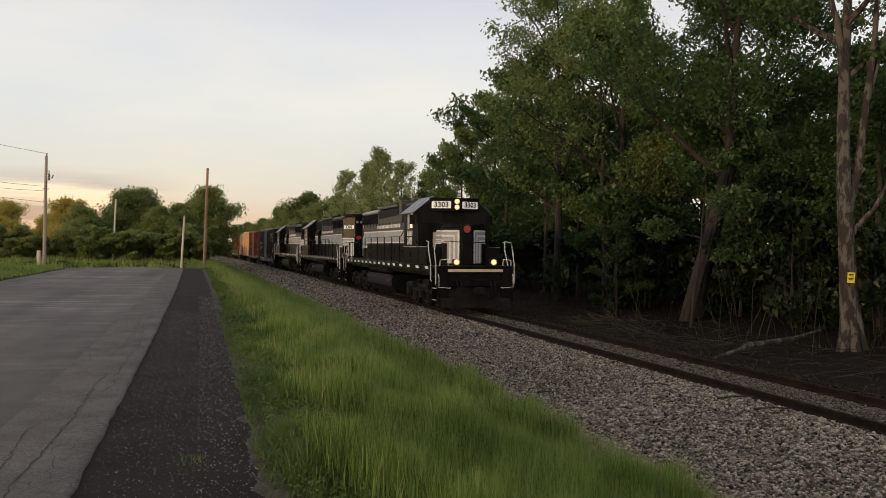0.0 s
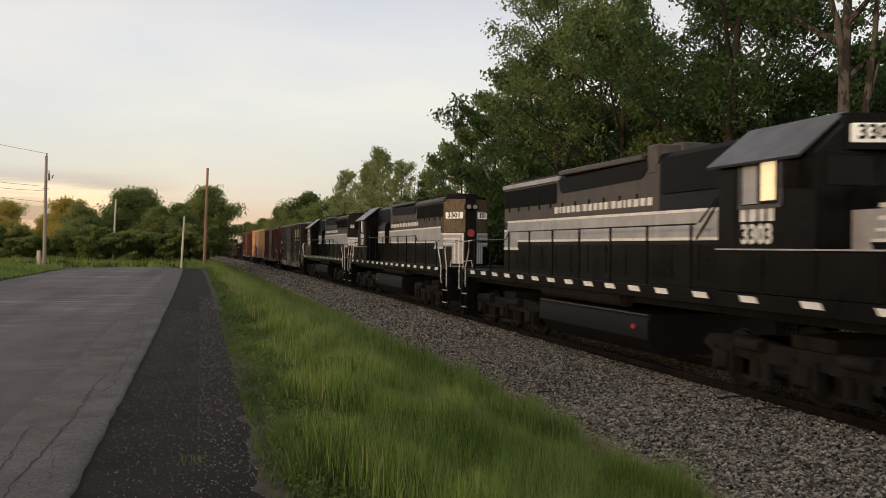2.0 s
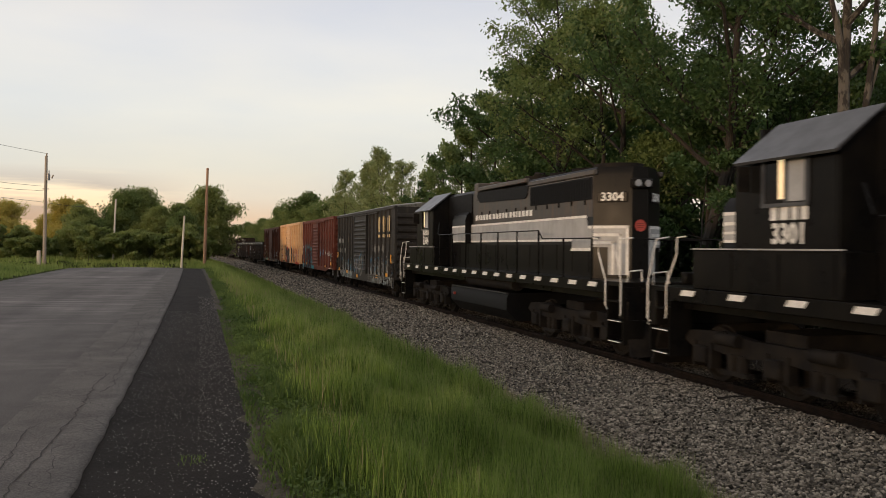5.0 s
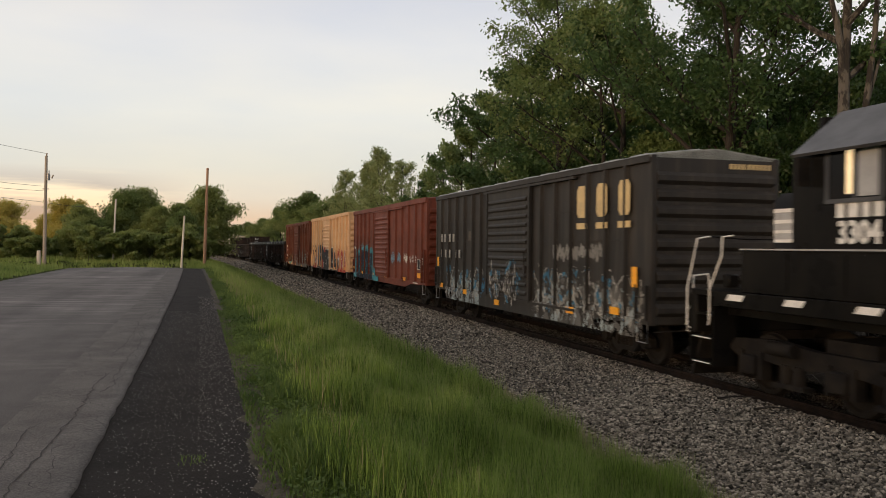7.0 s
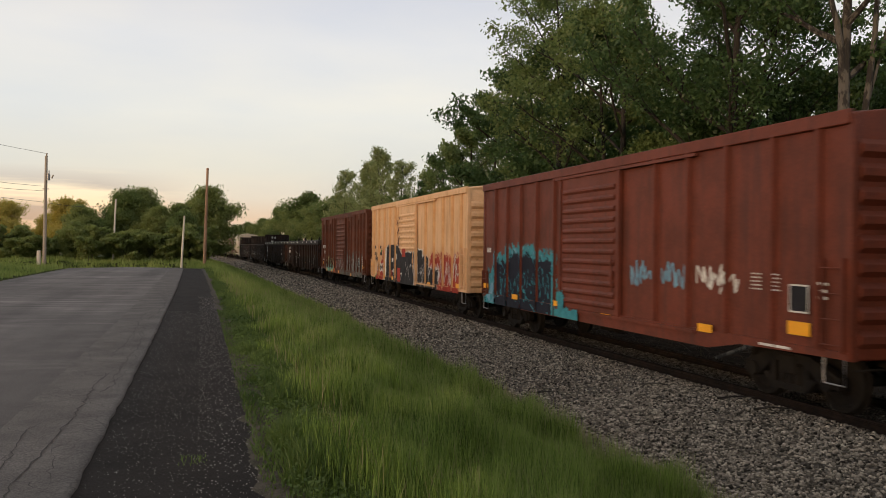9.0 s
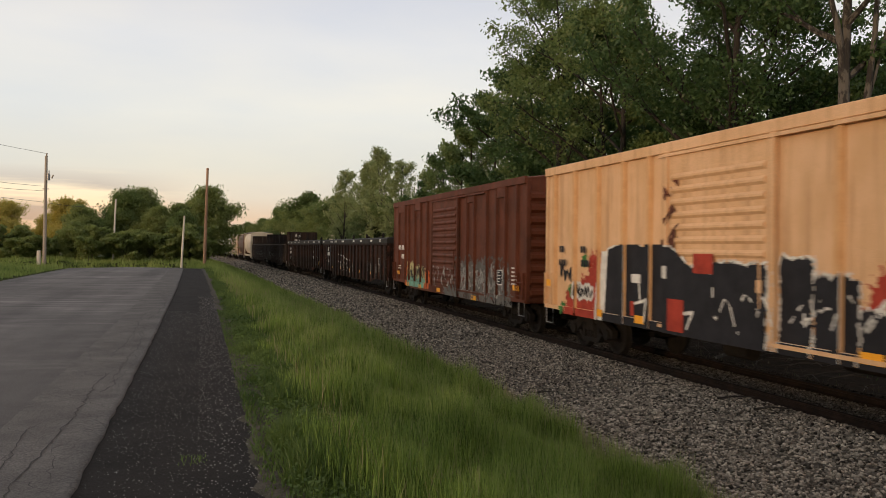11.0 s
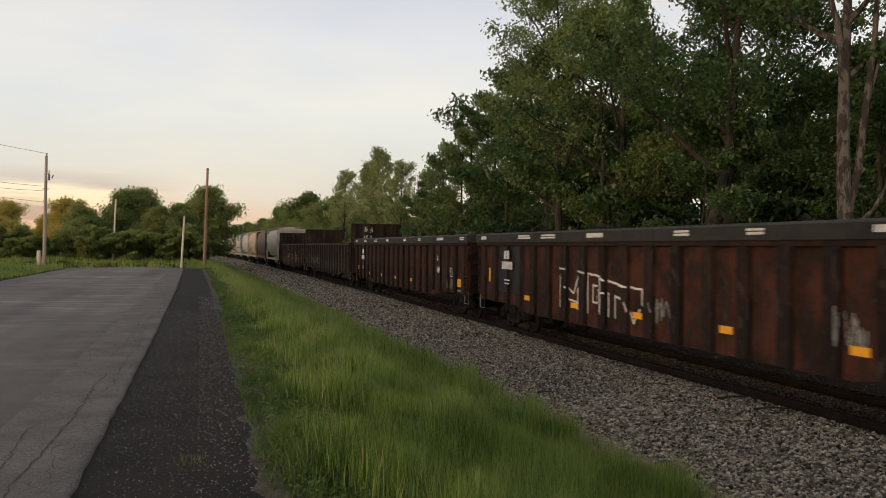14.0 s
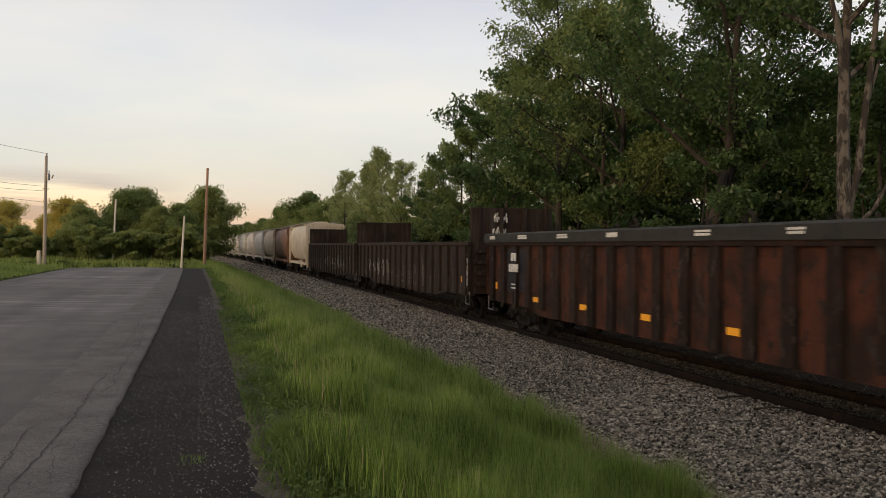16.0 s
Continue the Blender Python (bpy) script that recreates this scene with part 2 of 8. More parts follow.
M = dict(
    soil=mat("verge_soil", (0.055, 0.06, 0.022), (0.035, 0.05, 0.012), 0.95, spec=0.03, scale=0.8, bump=0.6, bscale=30),
    # Near-black litter: the wood's deep shade is put into its colour.
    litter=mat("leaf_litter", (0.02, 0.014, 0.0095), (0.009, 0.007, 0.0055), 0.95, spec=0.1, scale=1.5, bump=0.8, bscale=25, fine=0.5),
    asphalt=mat("worn_asphalt", (0.115, 0.103, 0.097), (0.088, 0.079, 0.075), 0.9, scale=0.5, bump=0.6, bscale=48, fine=0.75),
    shoulder=mat("dark_shoulder_asphalt", (0.0225, 0.0187, 0.0165), (0.0155, 0.0130, 0.0115), 0.92, spec=0.15, scale=1.2, bump=0.5, bscale=60, fine=0.5),
    ballast=mat("ballast_bed", (0.12, 0.104, 0.084), (0.065, 0.056, 0.046), 0.95, scale=6, bump=1.0, bscale=22, fine=0.6),
    stone=mat("ballast_stone", (0.325, 0.283, 0.228), (0.14, 0.119, 0.095), 0.9, spec=0.2, scale=7, bump=0.3, bscale=40, island=0.92),
    # Darker stones between the rails: the shade under the train put into colour.
    shade_stone=mat("shade_toned_ballast_stone", (0.17, 0.146, 0.12), (0.07, 0.06, 0.049), 0.9, spec=0.15, scale=7, bump=0.3, bscale=40, island=0.75),
    # Far-side stones: mud, and the shade there, both put into the colour.
    muddy_shade=mat("muddy_shaded_stone", (0.05, 0.04, 0.031), (0.026, 0.021, 0.017), 0.95, spec=0.1, scale=7, bump=0.3, bscale=40, island=0.6),
    # Paler, yellower copy of the grass: sunlight put into the far blades' colour.
    grass_far=leaf_mat("grass_blades_tinted_sunlit", (0.085, 0.15, 0.025), (0.36, 0.43, 0.12), 0.45, 0.45, 0.55, 0.35),
    rail=mat("rusty_rail_steel", (0.024, 0.0155, 0.0115), (0.014, 0.0105, 0.009), 0.85, scale=4, bscale=40, spec=0.12),
    tie=mat("weathered_tie", (0.045, 0.036, 0.03), (0.026, 0.022, 0.02), 0.95, scale=3, bump=0.6, bscale=30, rand=0.3, stretch=(3, 1, 3)),
    bark=mat("grey_bark", (0.038, 0.031, 0.025), (0.022, 0.0185, 0.0155), 0.95, scale=5, bump=0.8, bscale=18, stretch=(1, 1, 0.3)),
    palebark=mat("pale_blotched_bark", (0.1, 0.09, 0.074), (0.026, 0.022, 0.018), 0.95, lo=0.46, hi=0.52, scale=4.5, bump=0.8, bscale=14, stretch=(1, 1, 0.4)),
    leaf=leaf_mat("maple_leaves", (0.044, 0.09, 0.027), (0.114, 0.185, 0.063), 0.5),
    # Darkened leaf copy: the wood's shade is put into the colour of low growth.
    leaf_shaded=leaf_mat("leaves_toned_for_shade", (0.022, 0.047, 0.013), (0.06, 0.104, 0.03), 0.42),
    leaf_light=leaf_mat("young_leaves", (0.1, 0.15, 0.042), (0.21, 0.27, 0.09), 0.48),
    grass=leaf_mat("grass_blades", (0.018, 0.062, 0.005), (0.325, 0.44, 0.092), 0.44, 0.72, 0.28, 0.9),
    straw=leaf_mat("dry_grass_stems", (0.24, 0.22, 0.10), (0.4, 0.36, 0.2), 0.2),
    black=mat("black_loco_paint", (0.006, 0.006, 0.0065), (0.0105, 0.0098, 0.009), 0.3, spec=0.07, scale=1.2, bscale=20, streak=(0.017, 0.0145, 0.012), amount=0.4),
    hoodtop=mat("faded_grey_hood", (0.05, 0.047, 0.044), (0.075, 0.066, 0.057), 0.45, spec=0.35, scale=1.8, lo=0.42, hi=0.6, bscale=18, streak=(0.15, 0.08, 0.045), amount=0.45),
    silver=mat("dull_silver_paint", (0.43, 0.435, 0.44), (0.34, 0.342, 0.345), 0.5, scale=1.5, streak=(0.2, 0.185, 0.165), amount=0.45),
    white=mat("white_marking", (0.85, 0.84, 0.81), (0.7, 0.69, 0.66), 0.6, scale=5),
    dark=mat("sooty_underframe", (0.009, 0.008, 0.008), (0.02, 0.017, 0.014), 0.85, spec=0.15, scale=3, bscale=25),
    grille=mat("black_grille", (0.006, 0.006, 0.007), (0.009, 0.009, 0.009), 0.6, scale=8, spec=0.12),
    board=mat("backlit_number_board", (0.8, 0.78, 0.72), (0.75, 0.73, 0.68), 0.5, scale=9, emit=0.28, glow=(1.0, 0.93, 0.8)),
    cabroof=mat("grey_cab_roof", (0.06, 0.06, 0.064), (0.038, 0.038, 0.041), 0.35, scale=2.5),
    blackcar=mat("weathered_black_boxcar", (0.018, 0.017, 0.016), (0.03, 0.027, 0.0245), 0.6, scale=1.2, spec=0.3, streak=(0.07, 0.06, 0.05), amount=0.45),
    red=mat("oxide_red_boxcar", (0.15, 0.037, 0.0205), (0.108, 0.029, 0.0165), 0.6, spec=0.3, scale=1.6, fine=0.35, bscale=25, streak=(0.06, 0.024, 0.018), amount=0.65),
    brown=mat("rust_brown_boxcar", (0.125, 0.0375, 0.019), (0.082, 0.027, 0.0148), 0.65, spec=0.2, scale=1.2, streak=(0.07, 0.042, 0.03), amount=0.5),
    yellow=mat("faded_yellow_boxcar", (0.7, 0.455, 0.265), (0.62, 0.39, 0.21), 0.65, scale=1.0, spec=0.2, fine=0.3, streak=(0.36, 0.2, 0.1), amount=0.55),
    yellowpost=mat("ochre_side_post", (0.66, 0.4, 0.2), (0.58, 0.33, 0.15), 0.65, scale=2, spec=0.2, streak=(0.3, 0.14, 0.06), amount=0.4),
    gonpost=mat("rusty_gondola_post", (0.031, 0.0155, 0.011), (0.015, 0.0102, 0.0084), 0.8, scale=2.2, lo=0.4, hi=0.56, spec=0.15, rand=0.4, streak=(0.018, 0.0125, 0.01), amount=0.8),
    gon=mat("rusty_gondola", (0.066, 0.025, 0.0155), (0.022, 0.0125, 0.0095), 0.8, scale=1.3, spec=0.14, lo=0.44, hi=0.6, fine=0.35, bscale=22, streak=(0.02, 0.0135, 0.011), amount=0.85),
    gondark=mat("dark_rusty_gondola", (0.03, 0.017, 0.012), (0.016, 0.0115, 0.0095), 0.8, scale=0.9, spec=0.2, streak=(0.075, 0.068, 0.06), amount=0.5),
    tarp=mat("grey_gondola_lid", (0.03, 0.0295, 0.027), (0.02, 0.0195, 0.018), 0.7, spec=0.2, scale=2, bump=0.2, bscale=15),
    hopper=mat("pale_hopper", (0.56, 0.5, 0.4), (0.46, 0.41, 0.32), 0.6, scale=0.8, streak=(0.2, 0.14, 0.09), amount=0.4),
    hopgrey=mat("grey_hopper", (0.42, 0.4, 0.36), (0.33, 0.315, 0.285), 0.6, scale=0.8, streak=(0.14, 0.12, 0.1), amount=0.4),
    orange=mat("yellow_reflector", (0.85, 0.40, 0.02), (0.8, 0.36, 0.02), 0.4, scale=9),
    lamp=mat("lit_headlight", (1.0, 0.85, 0.55), rough=0.3, emit=1.4, glow=(1.0, 0.72, 0.36)),
    # Dim orange emission for rings that imitate the halo round the lit lamps.
    lampglow=mat("lamp_halo_ring", (0.8, 0.45, 0.15), rough=0.4, emit=0.55, glow=(1.0, 0.46, 0.12)),
    cablight=mat("cab_interior_glow", (1.0, 0.8, 0.5), rough=0.5, emit=0.75, glow=(1.0, 0.74, 0.40)),
    herald=mat("red_herald", (0.42, 0.06, 0.04), (0.34, 0.05, 0.035), 0.5, scale=6),
    glass=mat("dark_cab_glass", (0.005, 0.005, 0.006), (0.007, 0.007, 0.007), 0.12, scale=2, fine=0.05, spec=0.1),
    pole=mat("weathered_pole", (0.43, 0.36, 0.29), (0.3, 0.25, 0.2), 0.9, scale=3, stretch=(2, 2, 0.2), bump=0.4, bscale=12),
    redpole=mat("new_brown_pole", (0.42, 0.25, 0.155), (0.28, 0.165, 0.105), 0.9, scale=3, stretch=(2, 2, 0.2), bump=0.4, bscale=12),
    palepole=mat("bleached_pole", (0.66, 0.61, 0.53), (0.5, 0.46, 0.39), 0.9, scale=3, stretch=(2, 2, 0.2), bump=0.4, bscale=12),
    wire=mat("black_wire", (0.02, 0.02, 0.02), rough=0.6),
    metal=mat("galvanised_metal", (0.35, 0.35, 0.36), (0.25, 0.25, 0.26), 0.45, 0.6, scale=5),
)


# ---- mesh building ----
class MB:
    """Collects vertices and faces of one part."""

    def __init__(self):
        self.v, self.f = [], []

    def add(self, verts, faces):
        n = len(self.v)
        self.v += [tuple(q) for q in verts]
        self.f += [tuple(i + n for i in face) for face in faces]
        return self

    def box(self, x0, x1, y0, y1, z0, z1, c=0.0):
        """A box; c: width of its chamfered edges."""
        x0, x1 = min(x0, x1), max(x0, x1)
        y0, y1 = min(y0, y1), max(y0, y1)
        if c <= 0:
            v = [(x, y, z) for x in (x0, x1) for y in (y0, y1) for z in (z0, z1)]
            return self.add(v, [(0, 1, 3, 2), (4, 6, 7, 5), (0, 4, 5, 1), (2, 3, 7, 6), (0, 2, 6, 4), (1, 5, 7, 3)])
        bm = bmesh.new()
        bmesh.ops.create_cube(bm, size=1)
        for q in bm.verts:
            q.co = ((x0 + x1) / 2 + q.co.x * (x1 - x0), (y0 + y1) / 2 + q.co.y * (y1 - y0), (z0 + z1) / 2 + q.co.z * (z1 - z0))
        bmesh.ops.bevel(bm, geom=bm.edges[:], offset=c, segments=1, affect="EDGES")
        bm.verts.index_update()
        self.add([q.co for q in bm.verts], [[q.index for q in face.verts] for face in bm.faces])
        bm.free()
        return self

    def prism(self, poly, axis, a, b):
        """A polygon given in the other two axes, drawn out along axis from a to b."""
        i = "xyz".index(axis)

        def at(q, w):
            r = list(q)
            r.insert(i, w)
            return r

        n = len(poly)
        self.add([at(q, a) for q in poly] + [at(q, b) for q in poly],
                 [tuple(range(n))[::-1], tuple(range(n, 2 * n))] + [(k, (k + 1) % n, n + (k + 1) % n, n + k) for k in range(n)])
        return self

    def tube(self, path, r, n=8, r2=None):
        """A round bar along a path, tapering from r to r2."""
        path = [Vector(q) for q in path]
        r2 = r if r2 is None else r2
        rings = []
        for k, q in enumerate(path):
            d = (path[min(k + 1, len(path) - 1)] - path[max(k - 1, 0)]).normalized()
            s = d.cross(Vector((0, 0, 1)) if abs(d.z) < 0.9 else Vector((1, 0, 0))).normalized()
            t = d.cross(s)
            w = r + (r2 - r) * k / max(1, len(path) - 1)
            rings.append([q + (s * math.cos(2 * math.pi * j / n) + t * math.sin(2 * math.pi * j / n)) * w for j in range(n)])
        faces = [(k * n + j, k * n + (j + 1) % n, (k + 1) * n + (j + 1) % n, (k + 1) * n + j) for k in range(len(path) - 1) for j in range(n)]
        faces += [tuple(range(n))[::-1], tuple(range((len(path) - 1) * n, len(path) * n))]
        return self.add([q for ring in rings for q in ring], faces)

    def mesh(self, name, soft=True):
        me = bpy.data.meshes.new(name)
        me.from_pydata(self.v, [], self.f)
        if soft:
            me.polygons.foreach_set("use_smooth", [True] * len(me.polygons))
            me.set_sharp_from_angle(angle=radians(38))
        me.update()
        return me


def part(name, mb, material, parent, label=""):
    """ONE mesh object under a thing or a part."""
    me = mb if isinstance(mb, bpy.types.Mesh) else mb.mesh(name)
    if not me.materials:
        me.materials.append(M[material])
    ob = new(name, me)
    ob.parent = parent
    return tagged(ob, label)


def thing(name, label, category, group="", m=None):
    ob = new(name)
    ob.empty_display_size = 0.2
    if m is not None:
        ob.matrix_basis = m
    return tagged(ob, label, category, group)


def solid(name, mb, material, label, category="", group="", kind="", soft=True):
    me = mb.mesh(name, soft) if isinstance(mb, MB) else mb
    me.materials.append(M[material])
    return tagged(new(name, me), label, category, group, kind)


def raw_mesh(name, verts, loops, sizes):
    """A mesh from numpy arrays: corners one after another, and the corners of each face."""
    me = bpy.data.meshes.new(name)
    me.vertices.add(len(verts))
    me.vertices.foreach_set("co", np.asarray(verts, np.float32).ravel())
    me.loops.add(len(loops))
    me.loops.foreach_set("vertex_index", np.asarray(loops, np.int32))
    sizes = np.asarray(sizes, np.int32)
    me.polygons.add(len(sizes))
    me.polygons.foreach_set("loop_start", np.concatenate([[0], np.cumsum(sizes)[:-1]]).astype(np.int32))
    me.update(calc_edges=True)
    return me
def cracked_asphalt():
    """Alligator cracking on worn asphalt."""
    m = mat("crazed_asphalt", (0.125, 0.112, 0.104), (0.085, 0.077, 0.072), 0.92, scale=1.5, bump=0.9, bscale=55, fine=0.85)
    nt = m.node_tree
    N, L = nt.nodes.new, nt.links.new
    b = nt.nodes["Principled BSDF"]
    col = b.inputs["Base Color"].links[0].from_socket
    tc, nz, ad, vo, mr, mx = N("ShaderNodeTexCoord"), N("ShaderNodeTexNoise"), N("ShaderNodeMix"), N("ShaderNodeTexVoronoi"), N("ShaderNodeMapRange"), N("ShaderNodeMix")
    nz.inputs["Scale"].default_value = 6
    L(tc.outputs["Object"], nz.inputs["Vector"])
    ad.data_type = "VECTOR"
    ad.inputs["Factor"].default_value = 0.06
    L(tc.outputs["Object"], ad.inputs["A"])
    L(nz.outputs["Color"], ad.inputs["B"])
    vo.feature = "DISTANCE_TO_EDGE"
    vo.inputs["Scale"].default_value = 9
    L(ad.outputs["Result"], vo.inputs["Vector"])
    mr.inputs["From Min"].default_value, mr.inputs["From Max"].default_value, mr.inputs["To Min"].default_value, mr.inputs["To Max"].default_value = 0.0, 0.07, 0.6, 0.0
    L(vo.outputs["Distance"], mr.inputs[0])
    big, gate = N("ShaderNodeTexNoise"), N("ShaderNodeMapRange")
    big.inputs["Scale"].default_value = 1.3
    gate.inputs["From Min"].default_value, gate.inputs["From Max"].default_value = 0.45, 0.6
    L(tc.outputs["Object"], big.inputs["Vector"])
    L(big.outputs[0], gate.inputs[0])
    mu = N("ShaderNodeMath")
    mu.operation = "MULTIPLY"
    L(mr.outputs[0], mu.inputs[0])
    L(gate.outputs[0], mu.inputs[1])
    mx.data_type = "RGBA"
    L(mu.outputs[0], mx.inputs["Factor"])
    L(col, mx.inputs["A"])
    mx.inputs["B"].default_value = (0.025, 0.023, 0.021, 1)
    L(mx.outputs["Result"], b.inputs["Base Color"])
    return m


M["edge"] = cracked_asphalt()


def worn_lanes():
    """Wheel tracks along the road, and pale scuffs across it where loads were dragged."""
    m = M["asphalt"]
    nt = m.node_tree
    N, L = nt.nodes.new, nt.links.new
    b = nt.nodes["Principled BSDF"]
    col = b.inputs["Base Color"].links[0].from_socket
    tc = N("ShaderNodeTexCoord")

    def bands(scale, lo, hi, a, z, size, shift=(0, 0, 0)):
        mp, nz, mr = N("ShaderNodeMapping"), N("ShaderNodeTexNoise"), N("ShaderNodeMapRange")
        mp.vector_type = "TEXTURE"
        mp.inputs["Rotation"].default_value = (0, 0, 0.2785)
        mp.inputs["Scale"].default_value = scale
        mp.inputs["Location"].default_value = shift
        nz.inputs["Scale"].default_value, nz.inputs["Detail"].default_value = size, 4
        mr.inputs["From Min"].default_value, mr.inputs["From Max"].default_value = lo, hi
        mr.inputs["To Min"].default_value, mr.inputs["To Max"].default_value = a, z
        L(tc.outputs["Object"], mp.inputs[0])
        L(mp.outputs[0], nz.inputs["Vector"])
        L(nz.outputs[0], mr.inputs[0])
        return mr.outputs[0]

    def times(x, y, op="MULTIPLY"):
        k = N("ShaderNodeMath")
        k.operation = op
        L(x, k.inputs[0])
        L(y, k.inputs[1])
        return k.outputs[0]

    lanes = bands((1.0, 30.0, 1.0), 0.35, 0.65, 0.72, 1.27, 0.8)
    mottle = bands((1.0, 3.0, 1.0), 0.3, 0.7, 0.9, 1.1, 1.6)
    scuffs = times(bands((2.6, 0.35, 1.0), 0.5, 0.64, 0.0, 0.85, 0.9), bands((3.2, 9.0, 1.0), 0.44, 0.54, 0.0, 1.0, 0.55, (1.5, 4.0, 0)))
    plus = N("ShaderNodeMath")
    plus.inputs[1].default_value = 1.0
    L(scuffs, plus.inputs[0])
    hv = N("ShaderNodeHueSaturation")
    L(times(times(lanes, mottle), plus.outputs[0]), hv.inputs["Value"])
    L(col, hv.inputs["Color"])
    L(hv.outputs[0], b.inputs["Base Color"])


worn_lanes()


# ---- ground, road, track ----
def sheet(name, us, ps, material, label, lift=0.0, zed=height):
    U, P = np.meshgrid(us, ps, indexing="ij")
    x, y, _ = on_line(U.ravel(), P.ravel())
    z = zed(U.ravel(), P.ravel()) + lift
    n, m = len(us), len(ps)
    i = (np.arange(n - 1)[:, None] * m + np.arange(m - 1)[None]).ravel()
    loops = np.stack([i, i + 1, i + m + 1, i + m], 1)
    me = raw_mesh(name, np.stack([x, y, z], 1), loops.ravel(), np.full(len(loops), 4))
    me.polygons.foreach_set("use_smooth", np.ones(len(loops), bool))
    me.materials.append(M[material])
    return tagged(new(name, me), label, kind="structure")


def bumpy(u, p):
    r = np.sin(u * 1.7 + p * 2.3) * 0.02 + np.sin(u * 0.61 - p * 1.1) * 0.03 + np.sin(u * 4.1) * np.sin(p * 3.7) * 0.012
    flat = (p > 9.25) & (p < 18.3) | (np.abs(p) < 3.6)
    return height(u, p) + np.where(flat, -0.09, r)


ground_us = np.concatenate([[-900, -300, -120, -60], np.arange(-30, 90, 0.75), np.arange(90, 320, 4), [340, 400, 600, 1000, 2000]])
ground_ps = np.concatenate([[-900, -400, -200, -100, -60, -40], np.arange(-30, 30, 0.5), [30, 36, 44, 60, 90, 150, 300, 500, 900]])
sheet("ground", ground_us, ground_ps, "soil", "dark earth under grass and leaf litter", zed=bumpy)
sheet("forest_floor", np.arange(-20, 200, 1.0), np.arange(-14, -0.9, 0.6), "litter", "leaf litter and dead twigs beside the track, darkened for the wood's shade", 0.03, bumpy)
sheet("track_bed", np.concatenate([np.arange(-20, 60, 0.5), np.arange(60, 320, 3)]), np.array([-1.15, 0, 1.6, 2.3, 3.1, 3.9, 4.2]), "ballast", "grey crushed stone bed of the track", 0.0)


def ragged(name, us, rows, material, label, seed, rough):
    """A strip along the track whose first edge (rows[0]) is crumbled; rows of (p, lift)."""
    rng = np.random.default_rng(seed)
    n, m = len(us), len(rows)
    wob = rng.normal(0, 1, n)
    wob = (np.convolve(wob, np.ones(5) / 5, "same") * 1.6 + 0.35 * wob) * rough
    P = np.array([[r[0]] * n for r in rows]).T
    P = P + wob[:, None] * np.linspace(1, 0, m)[None] ** 0.5
    Z = height(us[:, None], P) + np.array([r[1] for r in rows])[None]
    x, y, _ = on_line(np.repeat(us, m), P.ravel())
    i = (np.arange(n - 1)[:, None] * m + np.arange(m - 1)[None]).ravel()
    loops = np.stack([i, i + 1, i + m + 1, i + m], 1)
    me = raw_mesh(name, np.stack([x, y, Z.ravel()], 1), loops.ravel(), np.full(len(loops), 4))
    me.materials.append(M[material])
    return tagged(new(name, me), label, kind="structure")


def build_road():
    us = np.concatenate([np.arange(-40, 57.1, 1.0)])
    ps = np.linspace(10.95, 18.0, 9)
    sheet("road", us, ps, "asphalt", "worn grey asphalt road with a cracked edge", 0.0)
    fine = np.concatenate([np.arange(-12, 22, 0.06), np.arange(22, 56.1, 0.3)])
    ragged("road_edge", fine, [(10.78, -0.06), (10.785, -0.006), (10.83, 0.004), (11.1, 0.004), (11.4, 0.004), (11.62, 0.004)], "edge", "crazed and crumbling raised edge of the asphalt road", 5, 0.008)
    sheet("pavement", np.arange(-30, 53.1, 0.5), np.linspace(9.25, 11.1, 5), "shoulder", "dark patched asphalt shoulder strewn with grit", -0.032)
    ragged("dirt_edge", fine, [(9.6, -0.034), (9.55, -0.022), (9.45, -0.006), (9.3, 0.012), (9.0, 0.012)], "dirt", "bare grey-brown dirt between shoulder and grass", 6, 0.03)


M["dirt"] = mat("verge_dirt", (0.085, 0.074, 0.057), (0.045, 0.041, 0.03), 0.95, scale=5, bump=0.9, bscale=45, fine=0.6, spec=0.2)
build_road()


def build_track():
    prof = [(-0.07, -0.145), (0.07, -0.145), (0.07, -0.132), (0.012, -0.11), (0.01, -0.045), (0.036, -0.035), (0.036, -0.005), (0.028, 0), (-0.028, 0), (-0.036, -0.005), (-0.036, -0.035), (-0.01, -0.045), (-0.012, -0.11), (-0.07, -0.132)]
    us = np.concatenate([np.arange(-30, 60, 2.0), np.arange(60, 321, 5.0)])
    for side in (0.7525, -0.7525):
        mb = MB()
        vs, k = [], len(prof)
        for u in us:
            for o, z in prof:
                vs.append(spot(u, side + o, z))
        fs = [(i * k + j, i * k + (j + 1) % k, (i + 1) * k + (j + 1) % k, (i + 1) * k + j) for i in range(len(us) - 1) for j in range(k)]
        mb.add(vs, fs)
        solid("rail", mb, "rail", "rust-brown steel rail on timber ties", kind="structure")


build_track()
# ---- the train: shared pieces ----
MESHES = {}


def shared(key, build):
    """One mesh for alike pieces."""
    if key not in MESHES:
        MESHES[key] = build()
    return MESHES[key]


def fresh(key, name, material, build):
    def make():
        me = build().mesh(name)
        me.materials.append(M[material])
        return me
    return shared(key, make)


